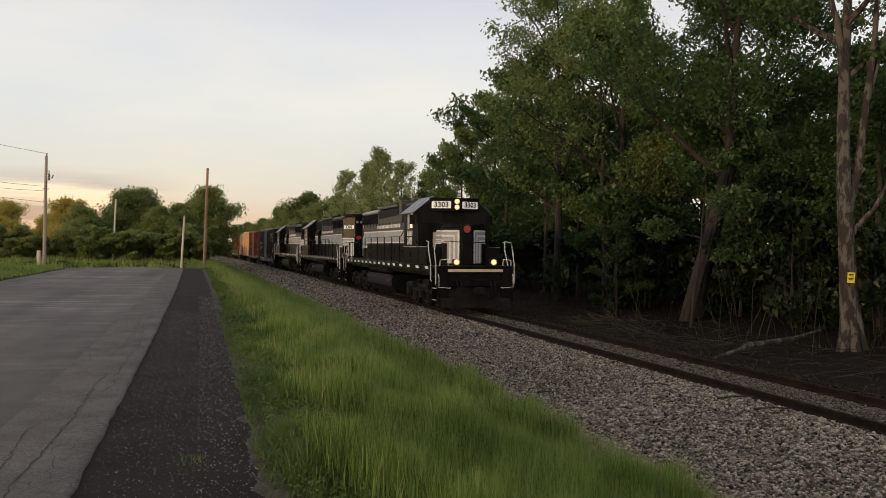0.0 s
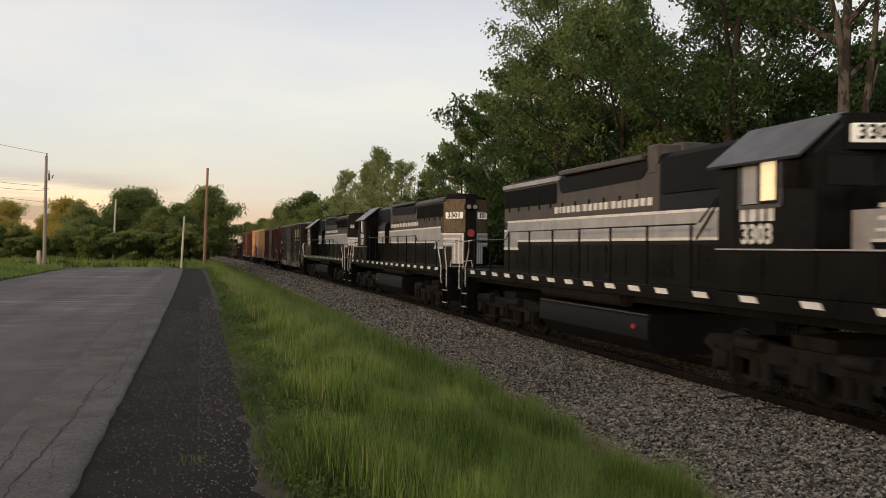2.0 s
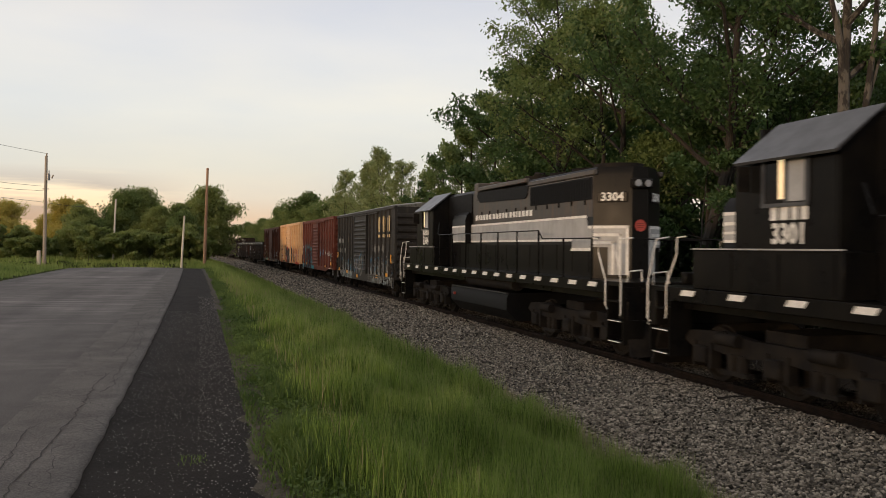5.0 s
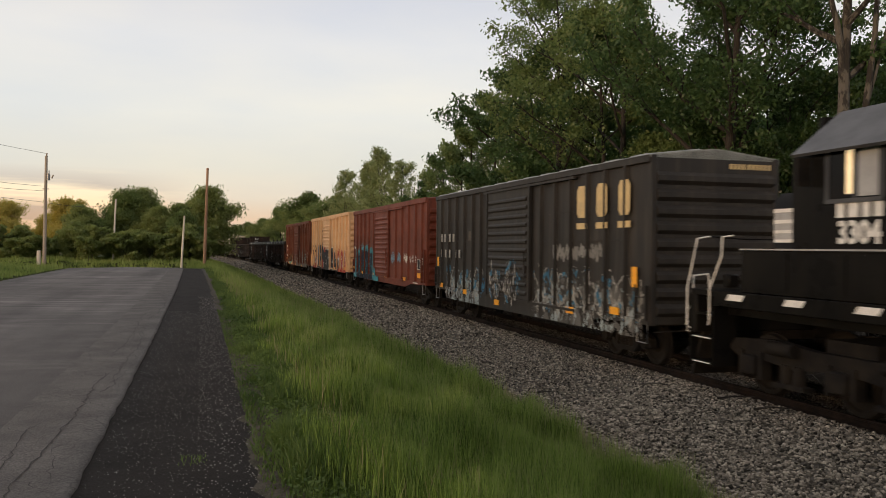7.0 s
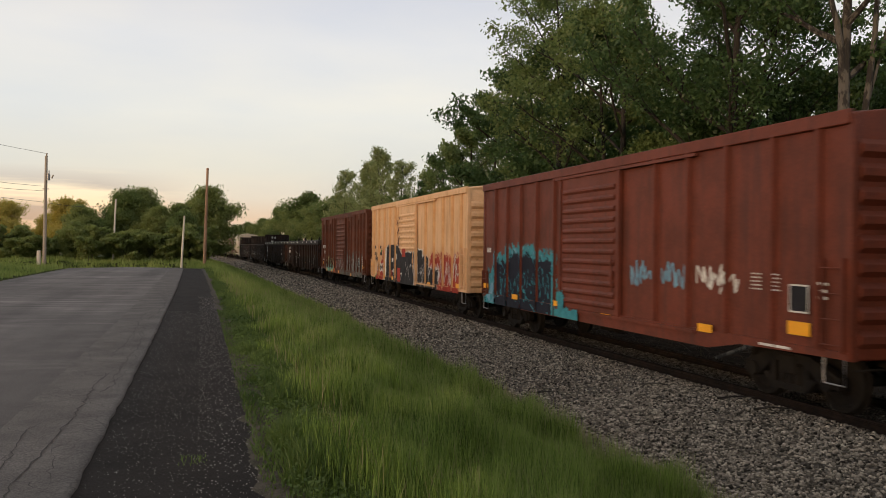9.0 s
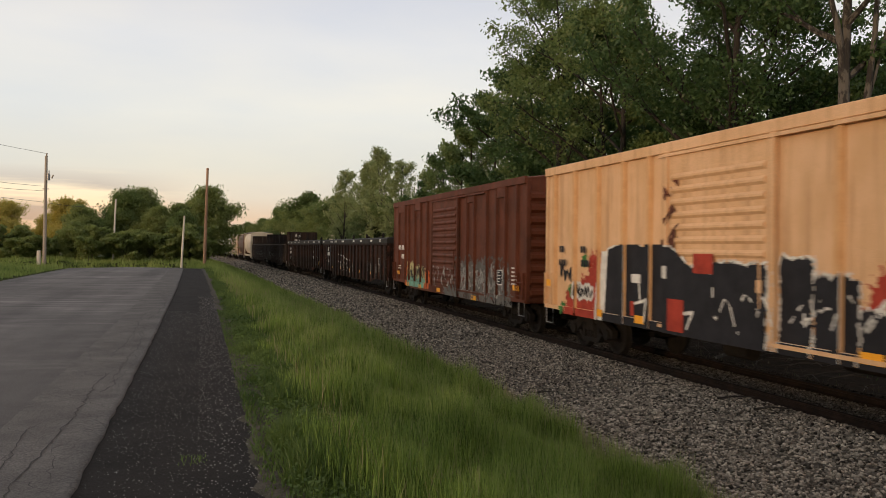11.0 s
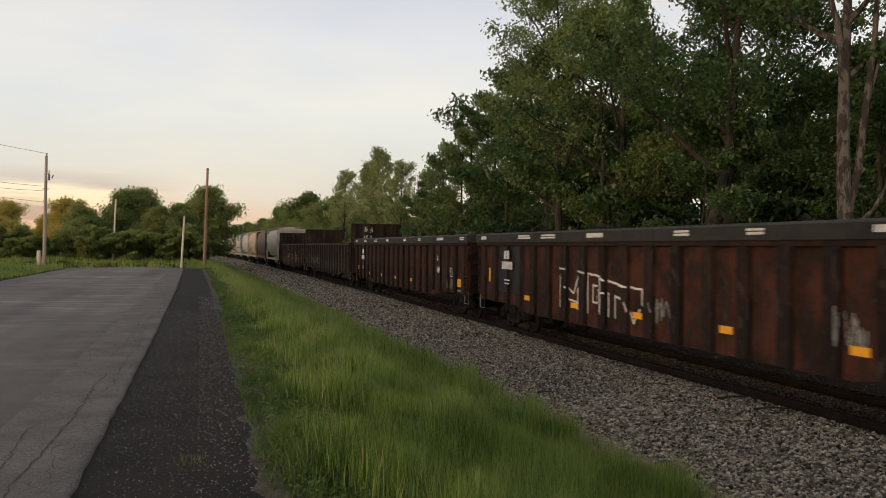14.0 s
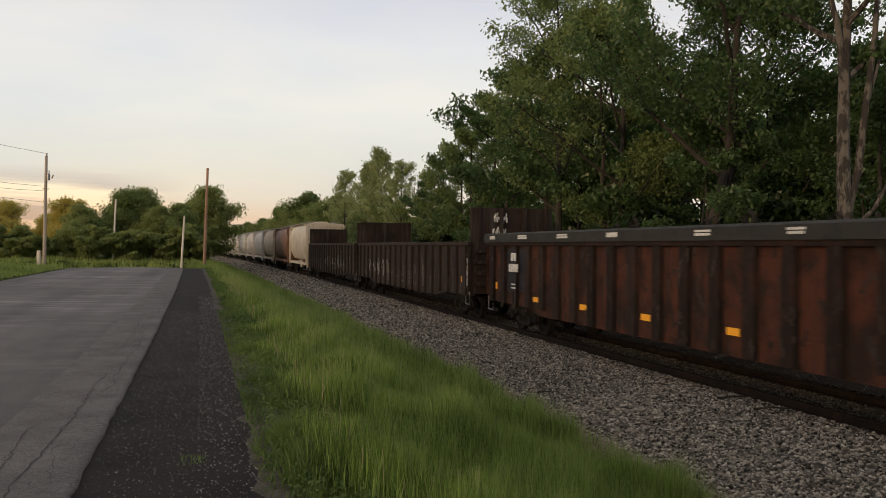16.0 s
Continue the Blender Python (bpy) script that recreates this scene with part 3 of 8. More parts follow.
def lettering(s, size, bold=0.0, squeeze=1.0):
    """Flat letters of Blender's own font, centred, 6 mm thick."""
    def make():
        cu = bpy.data.curves.new("letters", "FONT")
        cu.body, cu.size, cu.extrude, cu.offset = s, size, 0.003, bold
        cu.align_x, cu.align_y, cu.resolution_u = "CENTER", "CENTER", 2
        ob = bpy.data.objects.new("letters", cu)
        scene.collection.objects.link(ob)
        bpy.context.view_layer.update()
        me = bpy.data.meshes.new_from_object(ob.evaluated_get(bpy.context.evaluated_depsgraph_get()))
        bpy.data.objects.remove(ob)
        if squeeze != 1.0:
            me.transform(Matrix.Diagonal((squeeze, 1, 1, 1)))
        return me
    return shared(("text", s, size, bold, squeeze), make)


def facing(side, x, y, z):
    """The pose of a flat piece on a car's side: side -1 looks to -y, 1 to +y."""
    return pose(x, side * y, z, 90, 0, 0 if side < 0 else 180)


def letters(name, s, size, material, parent, m, bold=0.0, squeeze=1.0):
    me = lettering(s, size, bold, squeeze).copy()
    me.materials.clear()
    me.materials.append(M[material])
    ob = new(name, me)
    ob.parent, ob.matrix_basis = parent, m
    return ob


def bars(name, widths, h, gap, material, parent, m):
    """Writing that stays plain: a row of small bars, centred."""
    mb, x = MB(), -(sum(widths) + gap * (len(widths) - 1)) / 2
    for w in widths:
        mb.box(x, x + w, -h / 2, h / 2, -0.003, 0.003)
        x += w + gap
    ob = tagged(part(name, mb, material, parent), kind="stuff") if len(widths) > 6 else part(name, mb, material, parent)
    ob.matrix_basis = m
    return ob


def wheelset_mesh(r):
    def make():
        mb = MB()
        mb.tube([(0, -0.95, 0), (0, 0.95, 0)], 0.085, 10)
        for s in (-1, 1):
            prof = [(0.685, 0.10), (0.69, r + 0.027), (0.715, r + 0.027), (0.72, r), (0.82, r - 0.008), (0.822, r - 0.08), (0.77, r - 0.11), (0.77, 0.2), (0.83, 0.14), (0.83, 0.0)]
            n, vs, fs = 24, [], []
            for j in range(n):
                a = 2 * math.pi * j / n
                vs += [(math.sin(a) * q, s * y, math.cos(a) * q) for y, q in prof]
            k = len(prof)
            for j in range(n):
                for i in range(k - 1):
                    fs.append((j * k + i, j * k + i + 1, ((j + 1) % n) * k + i + 1, ((j + 1) % n) * k + i))
            mb.add(vs, fs)
        return mb
    return fresh(("wheelset", r), "wheelset", "dark", make)


WHEELS = []


def side_frame_mesh():
    """A cast freight-car side frame: arched top, pedestals at both ends, window with springs."""
    def make():
        mb = MB()
        top = [(-1.1, 0.56), (-0.86, 0.66), (-0.45, 0.8), (0.45, 0.8), (0.86, 0.66), (1.1, 0.56), (1.1, 0.38), (0.74, 0.38), (0.5, 0.56), (0.38, 0.66), (-0.38, 0.66), (-0.5, 0.56), (-0.74, 0.38), (-1.1, 0.38)]
        mb.prism(top, "y", -0.07, 0.07)
        mb.prism([(-0.62, 0.42), (-0.4, 0.22), (0.4, 0.22), (0.62, 0.42), (0.5, 0.46), (0.32, 0.32), (-0.32, 0.32), (-0.5, 0.46)], "y", -0.07, 0.07)
        for x in (-0.38, 0.38):
            mb.box(x - 0.06, x + 0.06, -0.06, 0.06, 0.3, 0.68)
        for x in (-0.18, 0, 0.18):
            mb.tube([(x, 0, 0.3), (x, 0, 0.6)], 0.07, 8)
        for x in (-0.865, 0.865):
            mb.tube([(x, -0.11, 0.46), (x, 0.11, 0.46)], 0.13, 10)
        return mb
    return fresh("side_frame", "side_frame", "dark", make)


def freight_truck(parent, x, way):
    """Two-axle truck, parts under the car; wheelsets roll."""
    t = part("truck", fresh("bolster", "truck", "dark", lambda: MB().box(-0.2, 0.2, -1.1, 1.1, 0.48, 0.78, 0.02).box(-1.0, 1.0, -0.08, 0.08, 0.4, 0.5)), "dark", parent)
    t.matrix_basis = pose(x, 0, 0)
    for y in (-1.0, 1.0):
        part("side_frame", side_frame_mesh(), "dark", t).matrix_basis = pose(0, y, 0)
    for ax in (-0.865, 0.865):
        w = part("wheelset", wheelset_mesh(0.46), "dark", t)
        WHEELS.append((w, ax, 0.46, way))


def coupler(parent, x, way, reach=0.75):
    mb = MB()
    mb.box(x, x + way * (reach - 0.25), -0.08, 0.08, 0.72, 0.9, 0.01)
    mb.box(x + way * (reach - 0.28), x + way * reach, -0.19, 0.14, 0.68, 0.95, 0.04)
    mb.tube([(x, 0.3, 0.7), (x + way * 0.3, 0.32, 0.5), (x + way * reach, 0.1, 0.38)], 0.03, 6)
    part("coupler", mb, "dark", parent)


def hood_panel(mb, x0, x1, y, side, z0, z1, d=0.014):
    mb.box(x0, x1, side * y, side * (y + d), z0, z1)


def slant(a, b, z, end):
    """A flat piece's pose on an upright slanted face between two plan points; end: 1 at a car's front, -1 at its rear."""
    dx, dy = b[0] - a[0], b[1] - a[1]
    nx, ny = dy, -dx
    if nx * end < 0:
        nx, ny = -nx, -ny
    return pose((a[0] + b[0]) / 2, (a[1] + b[1]) / 2, z, 90, 0, math.degrees(math.atan2(nx, -ny)))


# ---- locomotives ----
def loco_truck(parent, x, way):
    def frame_mesh():
        mb = MB()
        for s in (-1, 1):
            poly = [(-2.7, 0.74), (-2.5, 0.92), (-1.5, 0.98), (-0.6, 0.9), (0.6, 0.9), (1.5, 0.98), (2.5, 0.92), (2.7, 0.74), (2.35, 0.6), (2.2, 0.52), (1.75, 0.62), (1.0, 0.56), (0.4, 0.62), (-0.4, 0.62), (-1.0, 0.56), (-1.75, 0.62), (-2.2, 0.52), (-2.35, 0.6)]
            mb.prism(poly, "y", s * 1.0, s * 1.16)
            for cx in (-2.05, 0, 2.05):
                mb.box(cx - 0.3, cx - 0.2, s * 1.0, s * 1.2, 0.3, 0.75)
                mb.box(cx + 0.2, cx + 0.3, s * 1.0, s * 1.2, 0.3, 0.75)
                mb.box(cx - 0.18, cx + 0.18, s * 1.05, s * 1.27, 0.36, 0.68, 0.03)
            for cx in (-1.05, 1.05):
                for o in (-0.14, 0.14):
                    mb.tube([(cx + o, s * 1.14, 0.32), (cx + o, s * 1.14, 0.62)], 0.1, 8)
                mb.box(cx - 0.36, cx + 0.36, s * 1.05, s * 1.24, 0.26, 0.33)
            mb.tube([(-1.5, s * 1.24, 0.86), (-0.9, s * 1.24, 0.86)], 0.11, 10)
            mb.tube([(0.9, s * 1.24, 0.86), (1.5, s * 1.24, 0.86)], 0.11, 10)
        mb.box(-0.5, 0.5, -1.0, 1.0, 0.6, 1.1)
        mb.box(-2.6, -2.4, -1.0, 1.0, 0.6, 0.85)
        mb.box(2.4, 2.6, -1.0, 1.0, 0.6, 0.85)
        return mb
    t = part("truck", fresh("loco_truck", "truck", "dark", frame_mesh), "dark", parent, "sooty three-axle truck")
    t.matrix_basis = pose(x, 0, 0)
    for ax in (-2.05, 0, 2.05):
        w = part("wheelset", wheelset_mesh(0.508), "dark", t)
        WHEELS.append((w, ax, 0.508, way))


def locomotive(number, way, lit, label, rust):
    """A six-axle road switcher; +x is its nose, deck 1.7 m over the rails."""
    e = thing("locomotive", label, "locomotive", "locomotives of the train")
    # frame, deck, pilots
    part("deck", MB().box(-9.9, 9.9, -1.5, 1.5, 1.62, 1.72, 0.012).box(-9.6, 9.6, -1.2, 1.2, 1.3, 1.62), "black", e)
    for s in (-1, 1):
        part("side_sill", MB().box(-9.2, 9.2, s * 1.44, s * 1.53, 1.46, 1.72, 0.008), "black", e)
    for x in (-1, 1):
        mb = MB().box(x * 9.72, x * 9.9, -1.5, 1.5, 0.95, 1.7, 0.015)
        part("pilot", mb, "black", e)
        part("snow_plough", MB().prism([(x * 9.75, 0.95), (x * 10.1, 0.16), (x * 10.02, 0.16), (x * 9.68, 0.95)], "y", -1.38, 1.38), "dark", e, "scuffed black snow plough")
        part("anticlimber", MB().box(x * 9.9, x * 10.0, -1.08, 1.08, 1.5, 1.6, 0.01), "cream" if x > 0 else "black", e, "footboard over the coupler, tinted cream for the lamps' glow" if x > 0 else "black footboard over the coupler")
        coupler(e, x * 9.9, x, 0.72)
        mb = MB()
        for y in (-0.75, -0.6, 0.6, 0.75):
            mb.tube([(x * 9.92, y, 1.2), (x * 10.12, y * 0.98, 0.95), (x * 10.14, y * 0.95, 0.62), (x * 10.05, y * 0.9, 0.45)], 0.025, 6)
        mb.tube([(x * 9.95, -0.5, 1.35), (x * 10.15, -0.1, 1.22), (x * 10.15, 0.3, 1.2), (x * 9.95, 0.6, 1.35)], 0.02, 6)
        part("air_hose", mb, "dark", e)
        for s in (-1, 1):
            st = part("stepwell", MB().box(x * 9.2, x * 9.24, s * 1.05, s * 1.5, 0.4, 1.62).box(x * 9.9, x * 9.94, s * 1.05, s * 1.5, 0.4, 1.62).box(x * 9.2, x * 9.94, s * 1.03, s * 1.07, 0.4, 1.62), "black", e)
            for k, z in enumerate((0.42, 0.86, 1.28)):
                part("step", MB().box(x * 9.25, x * 9.89, s * 1.08, s * 1.5, z, z + 0.035), "black", st)
                if k < 2:
                    part("step_edge", MB().box(x * 9.3, x * 9.8, s * 1.5, s * 1.512, z + 0.012, z + 0.032), "white", st, "white step edge")
            # corner handrails, white
            part("corner_handrail", MB().tube([(x * 9.3, s * 1.54, 1.12), (x * 9.24, s * 1.56, 1.2), (x * 9.24, s * 1.56, 1.75), (x * 8.9, s * 1.56, 2.32), (x * 8.88, s * 1.56, 2.64), (x * 8.6, s * 1.55, 2.66)], 0.016, 8), "white", e, "white-painted grab rail")
            part("corner_handrail", MB().tube([(x * 9.86, s * 1.54, 1.02), (x * 9.93, s * 1.56, 1.06), (x * 9.93, s * 1.56, 1.75), (x * 9.72, s * 1.56, 2.35), (x * 9.72, s * 1.5, 2.62), (x * 9.78, s * 1.2, 2.66)], 0.016, 8), "white", e, "white-painted grab rail")
            part("corner_handrail", MB().tube([(x * 9.96, s * 1.42, 1.72), (x * 9.98, s * 1.4, 1.95), (x * 9.98, s * 1.1, 1.98), (x * 9.96, s * 1.08, 1.74)], 0.017, 8), "white", e, "white-painted grab rail")
        for s in (-1, 1):
            part("pilot_handrail", MB().tube([(x * 9.97, s * 1.47, 1.42), (x * 10.06, s * 1.47, 1.32), (x * 10.06, s * 1.47, 0.94), (x * 10.06, s * 1.05, 0.9), (x * 9.97, s * 1.0, 0.92)], 0.014, 6), "white" if x > 0 else "black", e)
        part("end_chain", MB().tube([(x * 9.78, -1.2, 2.66), (x * 9.8, -0.5, 2.62), (x * 9.8, 0.5, 2.62), (x * 9.78, 1.2, 2.66)], 0.016, 6), "black", e)
    # fuel tank and reservoirs
    tank = [(1.42, 1.12), (1.5, 0.98), (1.5, 0.62), (1.18, 0.3), (-1.18, 0.3), (-1.5, 0.62), (-1.5, 0.98), (-1.42, 1.12)]
    part("fuel_tank", MB().prism(tank, "x", -3.05, 2.45), "grille", e)
    for s in (-1, 1):
        # Thin grey strip: the highlight on the tank's top edge, made as a part.
        part("tank_edge", MB().box(-3.0, 2.4, s * 1.44, s * 1.5, 1.095, 1.125), "cabroof", e, "grey highlight strip painted along the fuel tank's edge")
        part("air_reservoir", MB().tube([(-3.2, s * 1.22, 1.36), (-2.9, s * 1.22, 1.36), (0.9, s * 1.22, 1.36), (1.1, s * 1.22, 1.36)], 0.19, 14), "dark", e)
        part("filler_cap", MB().tube([(1.95, s * 1.48, 0.85), (1.95, s * 1.56, 0.85)], 0.05, 10), "herald", e, "red fuel filler cap")
    for x in (-6.55, 6.55):
        loco_truck(e, x, way)
    # battery boxes under the cab
    for s in (-1, 1):
        mb = MB().box(4.75, 8.45, s * 0.9, s * 1.5, 1.72, 2.42, 0.02)
        for k in range(3):
            hood_panel(mb, 4.9 + k * 1.2, 5.98 + k * 1.2, 1.5, s, 1.8, 2.36)
        part("battery_box", mb, "black", e)
        part("box_edge", MB().box(4.75, 8.45, s * 1.47, s * 1.53, 2.42, 2.445), "silver", e, "thin silver edge of the battery box")
    # long hood
    hood = [(0.9, 1.72), (0.9, 4.2), (0.8, 4.4), (-0.8, 4.4), (-0.9, 4.2), (-0.9, 1.72)]
    mb = MB().prism(hood, "x", -7.3, 4.8)
    n = len(mb.v)
    mb.v += [(-7.3, y, z) for y, z in hood] + [(-7.95, y * 0.24, z - (0.02 if z > 4.3 else 0)) for y, z in hood]
    mb.f += [tuple(n + i for i in (k, (k + 1) % 6, 6 + (k + 1) % 6, 6 + k)) for k in range(6)] + [tuple(n + 6 + i for i in range(6))]
    part("long_hood", mb, "black", e)
    for s in (-1, 1):
        up = part("upper_hood_panel", MB().box(-7.29, 1.85, s * 0.9, s * 0.908, 3.2, 4.19), rust, e, "faded grey-tan upper hood with rust stains")
        # latches and stains
        for k in range(11):
            part("door_latch", fresh(("latch", s), "door_latch", "dark", lambda: MB().box(-0.03, 0.03, s * 0.908, s * 0.93, 3.5, 3.62)), "dark", up).location.x = -6.87 + k * 0.78
        for k in range(12):
            mb = MB()
            hood_panel(mb, -7.1 + k * 0.95, -6.2 + k * 0.95, 0.9, s, 1.85, 2.52)
            part("hood_door", mb, "black", e)
        # radiator and dynamic brake intakes
        gr = part("radiator_grille", MB().box(-7.25, -3.35, s * 0.906, s * 0.93, 3.62, 4.16, 0.008), "grille", e, "black radiator intake")
        for k in range(27):
            part("shutter", fresh(("shutter", s), "shutter", "grille", lambda: MB().box(-0.012, 0.012, s * 0.928, s * 0.945, 3.65, 4.13)), "grille", gr).location.x = -7.15 + k * 0.144
        dy = [(-3.2, 4.22), (1.3, 4.3), (1.42, 4.15), (1.1, 3.93), (-2.95, 3.86), (-3.1, 3.95)]
        part("brake_intake", MB().prism(dy, "y", s * 0.904, s * 0.935), "grille", e, "black dynamic brake intake")
        part("roof_edge", MB().box(-7.4, -3.2, s * 0.84, s * 0.95, 4.2, 4.33, 0.02), "silver" if lit else "hoodtop", e, "pale grey roof edge" if lit else "grey roof edge")
        part("roof_edge", MB().box(-3.1, 1.2, s * 0.84, s * 0.98, 4.32, 4.45, 0.02), "hoodtop", e, "pale grey roof edge")
        part("equipment_cabinet", MB().box(1.95, 4.7, s * 0.9, s * 0.93, 3.55, 4.3, 0.01), "grille", e, "black electrical cabinet louvre")
        # silver stripe with white lines
        sp = [(-6.95, 3.22), (4.3, 3.18), (4.05, 2.62), (-6.15, 2.62), (-6.15, 2.38), (-7.29, 2.38), (-7.29, 2.98), (-7.05, 2.98)]
        st = part("stripe", MB().prism(sp, "y", s * 0.914, s * 0.918), "silver", e, "silver-grey side stripe edged in white")
        for poly in ([(-6.97, 3.24), (4.32, 3.2), (4.3, 3.14), (-6.99, 3.18)], [(-6.15, 2.66), (4.07, 2.66), (4.05, 2.6), (-6.15, 2.6)], [(-7.29, 2.44), (-6.15, 2.44), (-6.05, 2.36), (-7.29, 2.36)], [(-7.29, 2.98), (-7.05, 2.98), (-7.08, 2.91), (-7.29, 2.91)]):
            part("stripe_line", MB().prism(poly, "y", s * 0.919, s * 0.924), "white", st)
        bars("company_lettering", [0.22, 0.1, 0.2, 0.2, 0.2, 0.2, 0.02, 0.2, 0.2, 0.2, 0.18, 0.18, 0.02, 0.2, 0.2, 0.1, 0.18, 0.22, 0.2, 0.2], 0.17, 0.085, "white", e, facing(s, -0.95, 0.914, 3.43))
        if s > 0:
            bl = part("blower_housing", MB().prism([(s * 0.9, 2.58), (s * 1.14, 2.58), (s * 1.14, 3.36), (s * 1.08, 3.56), (s * 0.9, 3.68)], "x", 2.05, 3.55), "black", e, "bulging blower housing crossed by the stripe")
            part("stripe", MB().box(2.05, 3.55, s * 1.141, s * 1.145, 2.62, 3.19), "silver", bl)
            part("stripe_line", MB().box(2.05, 3.55, s * 1.146, s * 1.15, 3.13, 3.19), "white", bl)
            part("stripe_line", MB().box(2.05, 3.55, s * 1.146, s * 1.15, 2.6, 2.66), "white", bl)
        else:
            part("strut", MB().tube([(3.25, s * 0.94, 2.62), (4.05, s * 0.94, 3.4)], 0.022, 6), "black", e, "black strut across the stripe")
        # walkway handrail
        rail = MB().tube([(4.1, s * 1.5, 2.88), (-5.35, s * 1.5, 2.88), (-5.6, s * 1.5, 2.66), (-8.8, s * 1.5, 2.66)], 0.018, 6)
        hr = part("walkway_handrail", rail, "black", e)
        for k in range(9):
            x = 3.95 - k * 1.55
            part("stanchion", MB().box(x - 0.02, x + 0.02, s * 1.48, s * 1.52, 1.72, 2.88 if x > -5.4 else 2.66), "black", hr)
        part("diagonal_rail", MB().tube([(4.55, s * 1.35, 3.35), (4.2, s * 1.5, 2.9)], 0.02, 6), "black", e)
        # reflective squares along the sill
        xs = [8.56, 7.12, 5.66, 4.3] + [3.0 - 1.05 * k for k in range(12)]
        for x in xs:
            q = part("reflector", fresh(("sq", s), "reflector", "white", lambda: MB().prism([(-0.25, 1.68), (0.17, 1.68), (0.25, 1.575), (-0.17, 1.575)], "y", s * 1.53, s * 1.537)), "white", e, "white sill reflector")
            q.location.x = x
    # roof: fans, stack, horn
    for k, x in enumerate((-6.9, -5.5, -4.1, -2.2, -0.6)):
        f = part("roof_fan", MB().tube([(x, 0, 4.4), (x, 0, 4.52 + (k > 2) * 0.06)], 0.6, 20), "dark", e, "round roof fan")
    part("exhaust_stack", MB().box(1.3, 1.8, -0.35, 0.35, 4.4, 4.68, 0.03), "hoodtop", e, "boxy exhaust stack")
    part("roof_vent", MB().box(1.35, 1.75, -0.92, 0.92, 4.0, 4.62, 0.03), "hoodtop", e)
    part("horn", MB().tube([(-2.9, 0.3, 4.45), (-2.9, 0.3, 4.62), (-2.5, 0.3, 4.62)], 0.03, 8).tube([(-2.6, 0.3, 4.62), (-2.3, 0.3, 4.62)], 0.04, 10, 0.09), "dark", e)
    # cab
    shell = [(1.52, 2.4), (1.52, 3.84), (0.85, 4.44), (-0.85, 4.44), (-1.52, 3.84), (-1.52, 2.4)]
    cab = part("cab", MB().prism(shell, "x", 4.8, 7.18), "black", e)
    for s in (-1, 1):
        part("roof_slope", MB().prism([(s * 1.68, 3.78), (s * 0.86, 4.46), (s * 0.84, 4.5), (s * 1.7, 3.82)], "x", 4.7, 7.0), "cabroof", cab, "sloping cab roof and sunshade reflecting the sky")
        w = part("side_window", MB().box(5.45, 6.42, s * 1.52, s * 1.535, 3.14, 3.84), "glass", cab)
        part("window_frame", MB().box(5.4, 5.47, s * 1.52, s * 1.55, 3.1, 3.88).box(6.4, 6.47, s * 1.52, s * 1.55, 3.1, 3.88).box(5.4, 6.47, s * 1.52, s * 1.56, 3.08, 3.14).box(5.4, 6.47, s * 1.52, s * 1.55, 3.84, 3.9).box(5.9, 5.94, s * 1.52, s * 1.545, 3.14, 3.84), "cabroof", cab, "dull aluminium window frame")
        part("lit_pane", MB().box(5.96, 6.3 if lit else 6.08, s * 1.536, s * 1.54, 3.2, 3.8), "cablight", cab, "window pane lit from inside the cab")
        part("curtain", MB().box(5.5, 5.86, s * 1.536, s * 1.541, 3.16, 3.8), "silver", cab, "pale curtain behind the window")
        part("mirror", MB().box(6.75, 6.8, s * 1.55, s * 1.78, 3.35, 3.75), "dark", cab)
        part("rear_door_panel", MB().box(4.86, 5.3, s * 1.52, s * 1.53, 2.5, 3.86), "black", cab)
        bars("owner_mark", [0.15, 0.19, 0.13, 0.15], 0.2, 0.07, "white", e, facing(s, 5.85, 1.53, 2.98))
        letters("unit_number", number, 0.43, "white", e, facing(s, 5.85, 1.53, 2.66), 0.014, 0.92)
    # windscreen
    for y0, y1 in ((-1.3, -0.5), (0.5, 1.3)):
        part("windscreen", MB().box(7.18, 7.2, y0, y1, 3.42, 3.82), "glass", cab)
        part("screen_frame", MB().box(7.18, 7.215, y0 - 0.05, y0, 3.38, 3.86).box(7.18, 7.215, y1, y1 + 0.05, 3.38, 3.86).box(7.18, 7.215, y0, y1, 3.38, 3.42).box(7.18, 7.215, y0, y1, 3.82, 3.86), "dark", cab)
    part("cab_brow", MB().prism([(7.1, -1.05), (7.1, 1.05), (7.2, 1.05), (7.5, 0.16), (7.5, -0.16), (7.2, -1.05)], "z", 3.9, 4.43), "black", cab)
    for s in (-1, 1):
        for (ax, ay), (bx, by), z, w, h, size, wear in (((7.2, 1.05), (7.5, 0.16), 4.14, 0.78, 0.28, 0.3, False), ((-7.3, 0.9), (-7.95, 0.216), 3.66, 0.74, 0.25, 0.28, True)):
            m = slant((ax, s * ay), (bx, s * by), z, 1 if ax > 0 else -1)
            dim = number == "3304" and wear
            nb = part("number_board", MB().box(-w / 2, w / 2, -h / 2, h / 2, 0.002, 0.03, 0.02), "black" if dim else "board", e, "white number board with black digits")
            nb.matrix_basis = m
            letters("number", number, size, "white" if dim else "grille", nb, pose(0, 0, 0.036), 0.008)
        if rust == "tan_rust":
            part("corner_panel", MB().box(-0.46, 0.46, -0.62, 0.66, -0.002, 0.0015), "tan_end", e, "faded tan corner panel with rust spots").matrix_basis = slant((-7.3, s * 0.9), (-7.95, s * 0.216), 3.62, -1)
    # headlights
    for x, zs, way_lit in ((7.5, (4.05, 4.28), lit), (-7.95, (), False)):
        for z in zs:
            hl = part("headlight", MB().tube([(x - 0.05, 0, z), (x + 0.04, 0, z)], 0.115, 16), "dark", e)
